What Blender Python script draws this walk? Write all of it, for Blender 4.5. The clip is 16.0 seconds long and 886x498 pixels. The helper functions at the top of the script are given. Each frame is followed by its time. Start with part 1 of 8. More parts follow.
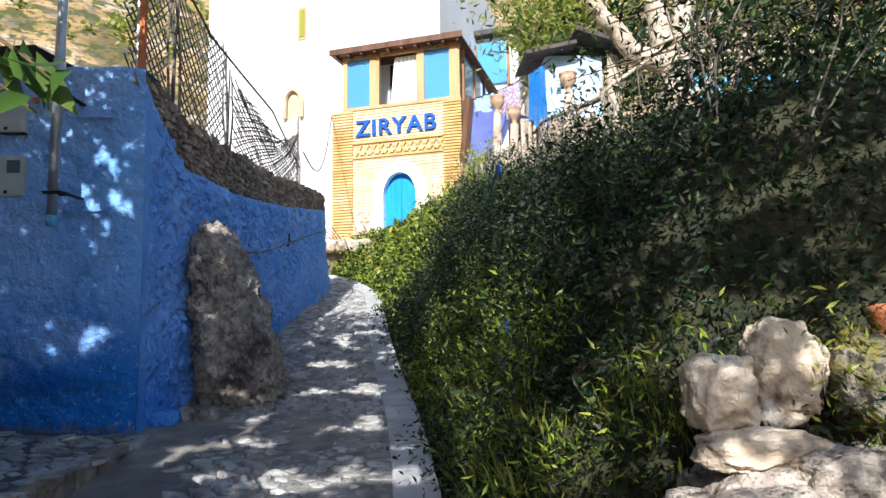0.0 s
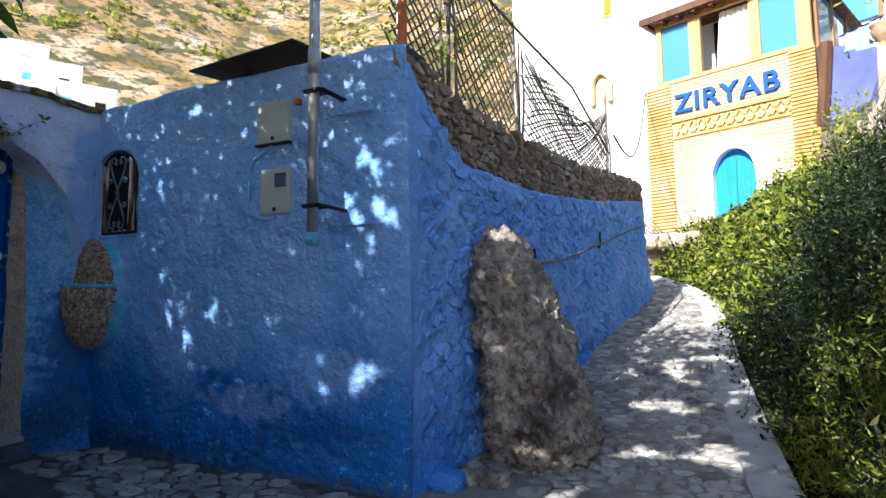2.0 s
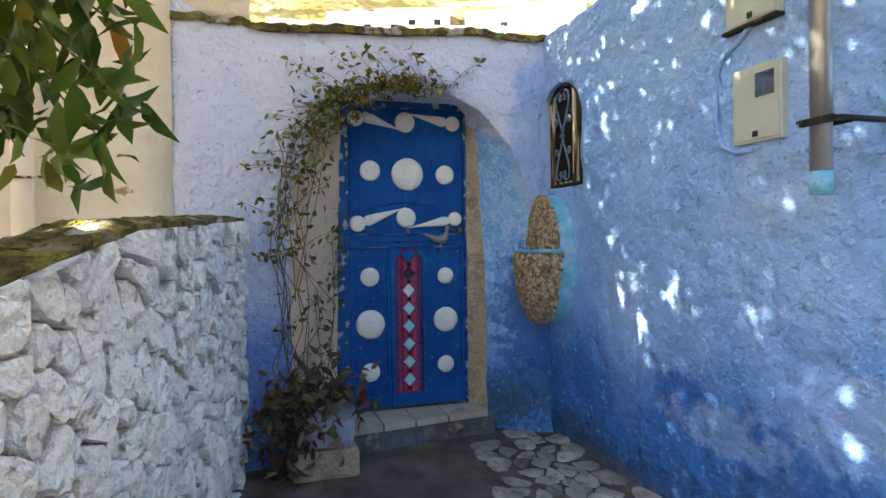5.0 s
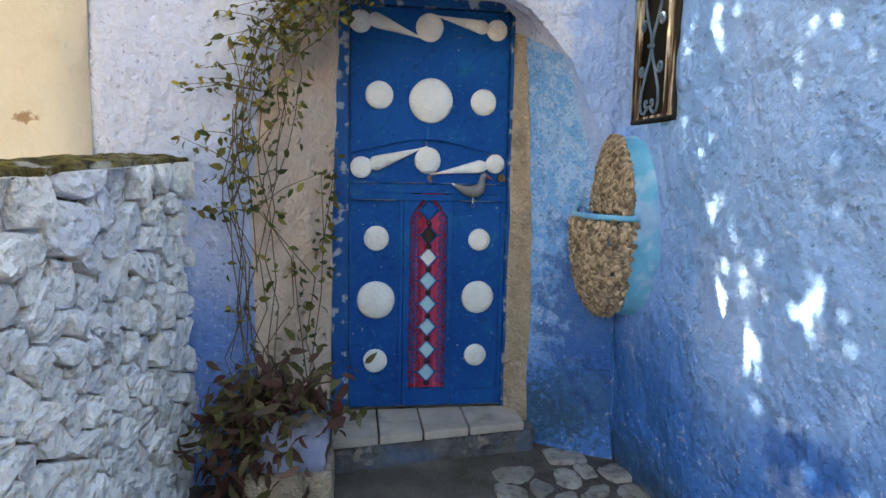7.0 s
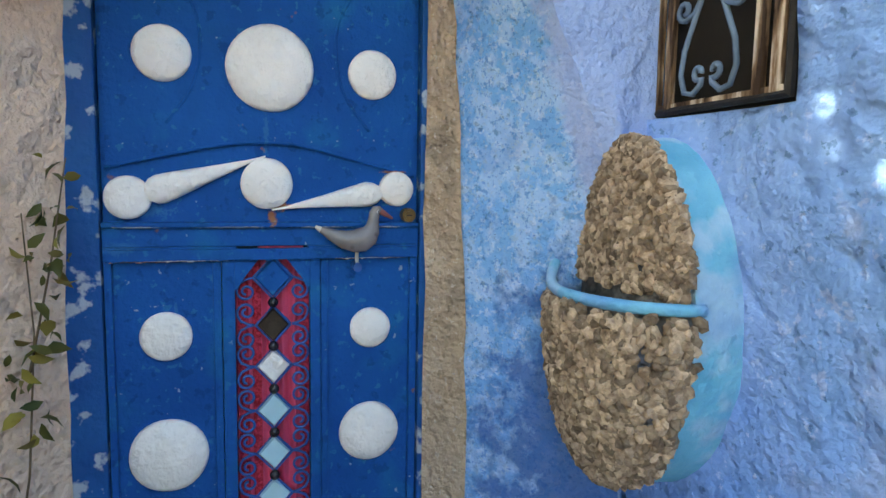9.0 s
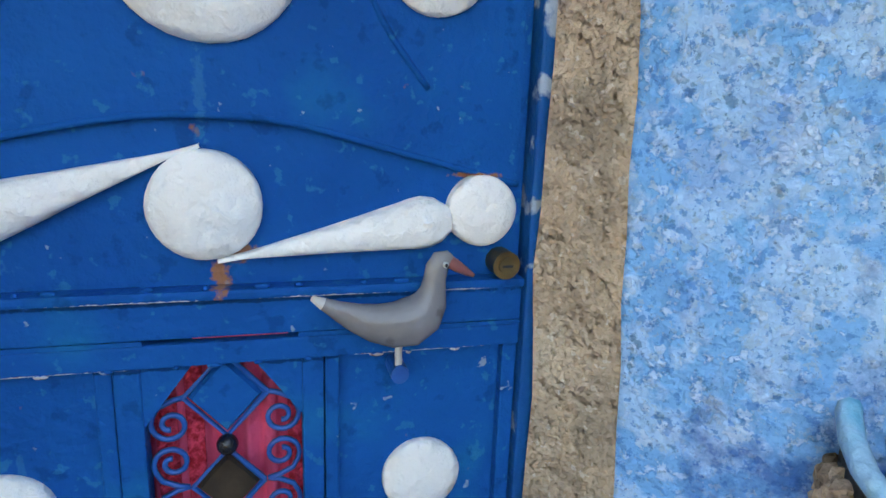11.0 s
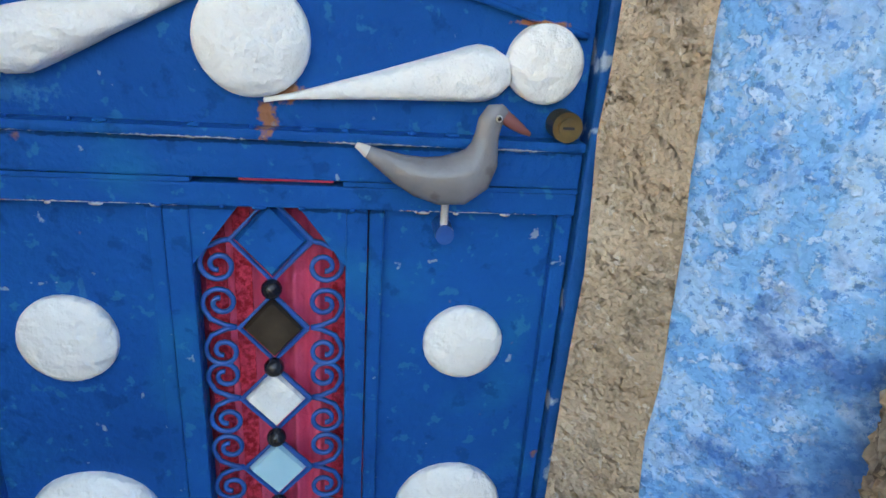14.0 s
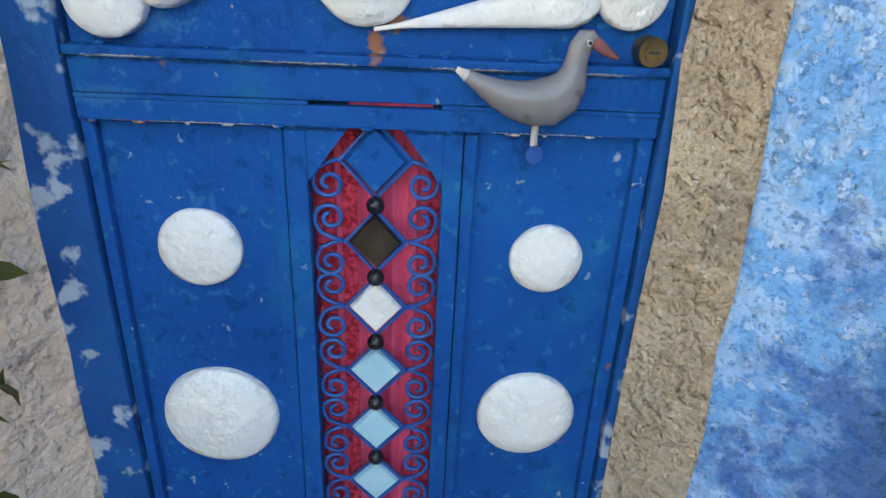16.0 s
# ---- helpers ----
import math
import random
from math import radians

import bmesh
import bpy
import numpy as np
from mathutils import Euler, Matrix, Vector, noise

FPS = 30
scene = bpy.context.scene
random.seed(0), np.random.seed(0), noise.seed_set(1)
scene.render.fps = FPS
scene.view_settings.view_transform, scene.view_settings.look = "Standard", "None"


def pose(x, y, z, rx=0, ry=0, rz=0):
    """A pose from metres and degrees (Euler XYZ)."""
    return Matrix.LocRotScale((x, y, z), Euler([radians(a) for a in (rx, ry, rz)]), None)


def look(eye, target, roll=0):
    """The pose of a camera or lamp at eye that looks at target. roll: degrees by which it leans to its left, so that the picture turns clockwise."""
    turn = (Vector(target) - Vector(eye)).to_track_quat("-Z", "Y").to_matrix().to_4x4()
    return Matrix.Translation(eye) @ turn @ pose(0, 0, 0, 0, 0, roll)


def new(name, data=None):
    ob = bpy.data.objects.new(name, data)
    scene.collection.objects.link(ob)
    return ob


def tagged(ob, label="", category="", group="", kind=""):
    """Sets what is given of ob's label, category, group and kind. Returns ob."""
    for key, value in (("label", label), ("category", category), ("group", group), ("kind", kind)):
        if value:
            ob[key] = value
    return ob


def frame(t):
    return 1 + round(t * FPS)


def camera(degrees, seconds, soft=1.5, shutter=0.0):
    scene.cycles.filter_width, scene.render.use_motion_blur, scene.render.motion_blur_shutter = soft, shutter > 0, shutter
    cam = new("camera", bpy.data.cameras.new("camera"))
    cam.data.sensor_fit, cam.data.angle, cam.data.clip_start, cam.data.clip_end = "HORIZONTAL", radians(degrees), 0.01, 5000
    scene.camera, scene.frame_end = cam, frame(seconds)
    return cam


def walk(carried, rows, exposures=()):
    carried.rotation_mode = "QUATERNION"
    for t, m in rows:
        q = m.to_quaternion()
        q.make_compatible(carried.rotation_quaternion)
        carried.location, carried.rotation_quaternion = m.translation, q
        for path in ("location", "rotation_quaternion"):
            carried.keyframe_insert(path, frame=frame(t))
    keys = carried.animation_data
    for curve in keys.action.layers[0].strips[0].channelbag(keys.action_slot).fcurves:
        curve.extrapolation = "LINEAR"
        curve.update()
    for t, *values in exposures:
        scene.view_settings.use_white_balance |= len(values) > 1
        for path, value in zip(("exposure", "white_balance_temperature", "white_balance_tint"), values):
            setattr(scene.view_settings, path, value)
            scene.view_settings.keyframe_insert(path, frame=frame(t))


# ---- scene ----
cam = camera(70.6, 16.0)
PATH = [
    (0, (4.951, -3.695, 0.742), (5.044, -1.707, 0.948), -0.9),
    (0.5, (4.864, -3.363, 0.788), (4.725, -1.383, 1.034), -1.3),
    (1, (4.787, -2.989, 0.863), (4.543, -1.017, 1.086), -0.2),
    (1.5, (4.776, -2.589, 0.853), (4.364, -0.645, 1.079), -0.7),
    (2, (4.736, -2.209, 0.992), (3.864, -0.421, 1.193), -0.7),
    (2.5, (4.628, -1.983, 0.988), (3.322, -0.479, 1.172), 3.7),
    (3, (4.51, -1.747, 1.11), (2.879, -0.601, 1.282), 1.1),
    (3.5, (4.479, -1.511, 1.161), (2.659, -0.687, 1.26), -0.2),
    (4, (4.408, -1.289, 1.176), (2.581, -0.474, 1.157), -0.9),
    (4.5, (4.195, -1.145, 1.178), (2.292, -0.531, 1.15), 0.1),
    (4.7, (4.101, -1.08, 1.205), (2.194, -0.475, 1.194), -0.5),
    (6.8, (3.186, -0.418, 1.374), (1.231, -0.075, 1.129), -0.0),
    (7, (3.043, -0.345, 1.372), (1.077, -0.067, 1.131), 1.2),
    (7.5, (2.708, -0.275, 1.371), (0.751, 0.008, 1.071), 1.6),
    (8, (2.317, -0.186, 1.386), (0.364, 0.226, 1.261), 3.1),
    (8.2, (2.2, -0.15, 1.401), (0.259, 0.324, 1.309), 2.0),
    (10.3, (0.861, -0.014, 1.532), (-0.955, 0.723, 1.136), 2.1),
    (10.5, (0.814, -0.006, 1.554), (-1.015, 0.683, 1.132), 2.1),
    (11, (0.755, 0.073, 1.553), (-1.12, 0.601, 1.102), 2.1),
    (11.5, (0.697, 0.108, 1.514), (-1.193, 0.586, 1.066), 2.5),
    (12, (0.679, 0.107, 1.514), (-1.201, 0.44, 0.92), 3.2),
    (12.5, (0.695, 0.095, 1.519), (-1.197, 0.374, 0.933), 3.2),
    (13, (0.707, 0.096, 1.504), (-1.16, 0.322, 0.825), 4.5),
    (13.5, (0.73, 0.115, 1.469), (-1.123, 0.361, 0.759), 4.0),
    (14, (0.746, 0.123, 1.473), (-1.104, 0.388, 0.761), 4.1),
    (14.5, (0.755, 0.123, 1.473), (-1.098, 0.379, 0.763), 3.8),
    (15, (0.758, 0.116, 1.469), (-1.088, 0.386, 0.746), 4.3),
    (15.5, (0.763, 0.108, 1.455), (-1.073, 0.345, 0.697), 4.8),
    (16, (0.838, 0.072, 1.443), (-0.98, 0.159, 0.614), 2.7),
]
EXPOSURES = [(0, 0.8, 5600, 9), (1.5, 0.95, 5700, 9), (2.5, 1.4, 5900, 9), (3.5, 2.3, 6300, 9), (4.7, 2.7, 8100, 9), (7, 3.25, 9000, 9), (8.2, 3.4, 9000, 9), (10.3, 3.65, 8000, 7), (13, 3.8, 8300, 7), (16, 3.95, 8800, 7)]
walk(cam, [(t, look(eye, target, roll)) for t, eye, target, roll in PATH], EXPOSURES)

# ---- world, sun ----
SUN = Vector((-0.18, -0.80, 0.55)).normalized()
world = bpy.data.worlds.new("sky")
scene.world = world
world.use_nodes = True
wn = world.node_tree
sky = wn.nodes.new("ShaderNodeTexSky")
sky.sky_type, sky.sun_disc = "NISHITA", False
sky.sun_elevation = math.asin(SUN.z)
sky.sun_rotation = math.atan2(SUN.x, SUN.y)
sky.air_density, sky.dust_density = 1.0, 1.5
wn.links.new(sky.outputs[0], wn.nodes["Background"].inputs[0])
wn.nodes["Background"].inputs[1].default_value = 0.12
sun = new("sun", bpy.data.lights.new("sun", "SUN"))
sun.data.energy, sun.data.angle, sun.data.color = 5.0, radians(0.36), (1.0, 0.93, 0.82)
sun.matrix_world = look(SUN * 50, (0, 0, 0))

# ---- materials ----
R = random.Random(7)


def material(name, stops, scale=3.0, rough=0.8, bump=0.3, fine=40.0, detail=6.0, metal=0.0, spots=None, vary=0.0, stretch=(1, 1, 1), coarse=0.0):
    """stops: colour ramp (position, rgb) over noise; spots: (rgb, scale, from, to, amount) patches; vary: spread of lightness from piece to piece."""
    m = bpy.data.materials.new(name)
    m.use_nodes = True
    t, n = m.node_tree, m.node_tree.nodes
    b = n["Principled BSDF"]
    co = n.new("ShaderNodeNewGeometry")
    co.name = "place"
    mp = n.new("ShaderNodeMapping")
    mp.inputs["Scale"].default_value = stretch
    t.links.new(co.outputs["Position"], mp.inputs[0])
    a = n.new("ShaderNodeTexNoise")
    a.inputs["Scale"].default_value, a.inputs["Detail"].default_value = scale, detail
    t.links.new(mp.outputs[0], a.inputs["Vector"])
    r = n.new("ShaderNodeValToRGB")
    while len(r.color_ramp.elements) < len(stops):
        r.color_ramp.elements.new(0.5)
    for e, (p, c) in zip(r.color_ramp.elements, stops):
        e.position, e.color = p, (*c, 1)
    t.links.new(a.outputs["Fac"], r.inputs[0])
    colour = r.outputs[0]
    for rgb, sc, lo, hi, amount in spots or ():
        s = n.new("ShaderNodeTexNoise")
        s.inputs["Scale"].default_value, s.inputs["Detail"].default_value = sc, 9
        t.links.new(mp.outputs[0], s.inputs["Vector"])
        k = n.new("ShaderNodeMapRange")
        k.inputs[1].default_value, k.inputs[2].default_value, k.inputs[4].default_value = lo, hi, amount
        t.links.new(s.outputs["Fac"], k.inputs[0])
        x = n.new("ShaderNodeMix")
        x.data_type = "RGBA"
        t.links.new(k.outputs[0], x.inputs["Factor"])
        t.links.new(colour, x.inputs["A"])
        x.inputs["B"].default_value = (*rgb, 1)
        colour = x.outputs["Result"]
    if vary:
        oi, ge = n.new("ShaderNodeObjectInfo"), n.new("ShaderNodeNewGeometry")
        ad = n.new("ShaderNodeMath")
        ad.operation = "ADD"
        t.links.new(oi.outputs["Random"], ad.inputs[0])
        t.links.new(ge.outputs["Random Per Island"], ad.inputs[1])
        fr = n.new("ShaderNodeMath")
        fr.operation = "FRACT"
        t.links.new(ad.outputs[0], fr.inputs[0])
        k = n.new("ShaderNodeMapRange")
        k.inputs[3].default_value, k.inputs[4].default_value = 1 - vary, 1 + vary
        t.links.new(fr.outputs[0], k.inputs[0])
        h = n.new("ShaderNodeHueSaturation")
        t.links.new(k.outputs[0], h.inputs["Value"])
        t.links.new(colour, h.inputs["Color"])
        colour = h.outputs[0]
    t.links.new(colour, b.inputs["Base Color"])
    b.inputs["Roughness"].default_value, b.inputs["Metallic"].default_value = rough, metal
    b.inputs["Specular IOR Level"].default_value = 0.5 if rough < 0.45 else 0.18
    if bump:
        f = n.new("ShaderNodeTexNoise")
        f.inputs["Scale"].default_value, f.inputs["Detail"].default_value = fine, 8
        t.links.new(co.outputs["Position"], f.inputs["Vector"])
        u = n.new("ShaderNodeBump")
        u.inputs["Strength"].default_value, u.inputs["Distance"].default_value = bump, 0.02
        t.links.new(f.outputs["Fac"], u.inputs["Height"])
        if coarse:
            g = n.new("ShaderNodeTexNoise")
            g.inputs["Scale"].default_value, g.inputs["Detail"].default_value = coarse, 4
            t.links.new(co.outputs["Position"], g.inputs["Vector"])
            v = n.new("ShaderNodeBump")
            v.inputs["Strength"].default_value, v.inputs["Distance"].default_value = 0.8, 0.06
            t.links.new(g.outputs["Fac"], v.inputs["Height"])
            t.links.new(v.outputs[0], u.inputs["Normal"])
        t.links.new(u.outputs[0], b.inputs["Normal"])
    return m


def wash(name, low, high, z0, z1, tint, rough=0.85, flake=None, grime=True, tilt=0.0):
    """Lime wash brushed on in two tones: a deeper coat up to an uneven height between z0 and z1, a paler coat above, with worn patches."""
    m = material(name, [(0.3, high), (0.7, tint)], 1.6, rough, 0.6 if flake else 0.75, 60 if flake else 34, spots=[], coarse=0 if flake else 11)
    t, n = m.node_tree, m.node_tree.nodes
    b = n["Principled BSDF"]
    top = b.inputs["Base Color"].links[0].from_socket
    co = n["place"].outputs["Position"]

    def coat(colour, layers):
        for rgb, sc, lo, hi, amount in layers:
            s = n.new("ShaderNodeTexNoise")
            s.inputs["Roughness"].default_value = 0.62
            s.inputs["Scale"].default_value, s.inputs["Detail"].default_value = sc, 9
            t.links.new(co, s.inputs["Vector"])
            kk = n.new("ShaderNodeMapRange")
            kk.inputs[1].default_value, kk.inputs[2].default_value, kk.inputs[4].default_value = lo, hi, amount
            t.links.new(s.outputs["Fac"], kk.inputs[0])
            y = n.new("ShaderNodeMix")
            y.data_type = "RGBA"
            t.links.new(kk.outputs[0], y.inputs["Factor"])
            t.links.new(colour, y.inputs["A"])
            y.inputs["B"].default_value = (*rgb, 1)
            colour = y.outputs["Result"]
        return colour

    if flake:
        top = coat(top, [(flake, 15, 0.46, 0.53, 0.7), (tuple(0.25 + 0.75 * c for c in flake), 52, 0.575, 0.605, 0.6), (low, 5, 0.57, 0.63, 0.35), (tuple(0.6 * c + 0.1 for c in flake), 70, 0.575, 0.60, 0.5), (low, 46, 0.595, 0.615, 0.7), (low, 90, 0.59, 0.615, 0.7), ((0.05, 0.14, 0.40), 120, 0.63, 0.65, 0.6)])
        fl = n.new("ShaderNodeTexNoise")
        fl.inputs["Scale"].default_value, fl.inputs["Detail"].default_value, fl.inputs["Roughness"].default_value = 52, 9, 0.62
        t.links.new(co, fl.inputs["Vector"])
        edge = n.new("ShaderNodeMapRange")
        edge.inputs[1].default_value, edge.inputs[2].default_value = 0.55, 0.60
        t.links.new(fl.outputs["Fac"], edge.inputs[0])
        lift = n.new("ShaderNodeBump")
        lift.inputs["Strength"].default_value, lift.inputs["Distance"].default_value = 0.7, 0.0025
        t.links.new(edge.outputs[0], lift.inputs["Height"])
        t.links.new(b.inputs["Normal"].links[0].from_socket, lift.inputs["Normal"])
        t.links.new(lift.outputs[0], b.inputs["Normal"])
    sep = n.new("ShaderNodeSeparateXYZ")
    t.links.new(co, sep.inputs[0])
    ns = n.new("ShaderNodeTexNoise")
    ns.inputs["Scale"].default_value, ns.inputs["Detail"].default_value = 1.3, 7
    t.links.new(co, ns.inputs["Vector"])
    ad = n.new("ShaderNodeMath")
    ad.operation = "MULTIPLY_ADD"
    ad.inputs[1].default_value = -1.9
    t.links.new(ns.outputs["Fac"], ad.inputs[0])
    lean = n.new("ShaderNodeMath")
    lean.operation = "MULTIPLY_ADD"
    lean.inputs[1].default_value = -tilt
    t.links.new(sep.outputs[0], lean.inputs[0])
    t.links.new(sep.outputs[2], lean.inputs[2])
    t.links.new(lean.outputs[0], ad.inputs[2])
    k = n.new("ShaderNodeMapRange")
    k.interpolation_type = "SMOOTHSTEP"
    k.inputs[1].default_value, k.inputs[2].default_value = z0 - 0.95, z1 - 0.95
    t.links.new(ad.outputs[0], k.inputs[0])
    x = n.new("ShaderNodeMix")
    x.data_type = "RGBA"
    t.links.new(k.outputs[0], x.inputs["Factor"])
    x.inputs["A"].default_value = (*low, 1)
    t.links.new(top, x.inputs["B"])
    colour = x.outputs["Result"]
    layers = [((0.62, 0.70, 0.86), 9, 0.60, 0.72, 0.35), (tuple(0.45 * c for c in low), 38, 0.615, 0.65, 0.5), (tuple(0.4 + 0.6 * c for c in high), 30, 0.60, 0.64, 0.4), (tuple(c * 0.55 for c in low), 2.2, 0.60, 0.75, 0.55)]
    if grime:
        layers += [((0.16, 0.15, 0.14), 5, 0.66, 0.78, 0.5)]
    colour = coat(colour, layers)
    t.links.new(colour, b.inputs["Base Color"])
    return m


def leafy(name, stops, shine=0.45):
    """Leaves: colour varies from leaf to leaf, and light comes through them."""
    m = bpy.data.materials.new(name)
    m.use_nodes = True
    t, n = m.node_tree, m.node_tree.nodes
    b = n["Principled BSDF"]
    ge = n.new("ShaderNodeNewGeometry")
    r = n.new("ShaderNodeValToRGB")
    while len(r.color_ramp.elements) < len(stops):
        r.color_ramp.elements.new(0.5)
    for e, (p, c) in zip(r.color_ramp.elements, stops):
        e.position, e.color = p, (*c, 1)
    t.links.new(ge.outputs["Random Per Island"], r.inputs[0])
    t.links.new(r.outputs[0], b.inputs["Base Color"])
    b.inputs["Roughness"].default_value, b.inputs["Specular IOR Level"].default_value = shine, 0.22
    tr = n.new("ShaderNodeBsdfTranslucent")
    t.links.new(r.outputs[0], tr.inputs[0])
    mx = n.new("ShaderNodeMixShader")
    mx.inputs[0].default_value = 0.3
    t.links.new(b.outputs[0], mx.inputs[1])
    t.links.new(tr.outputs[0], mx.inputs[2])
    t.links.new(mx.outputs[0], n["Material Output"].inputs[0])
    return m


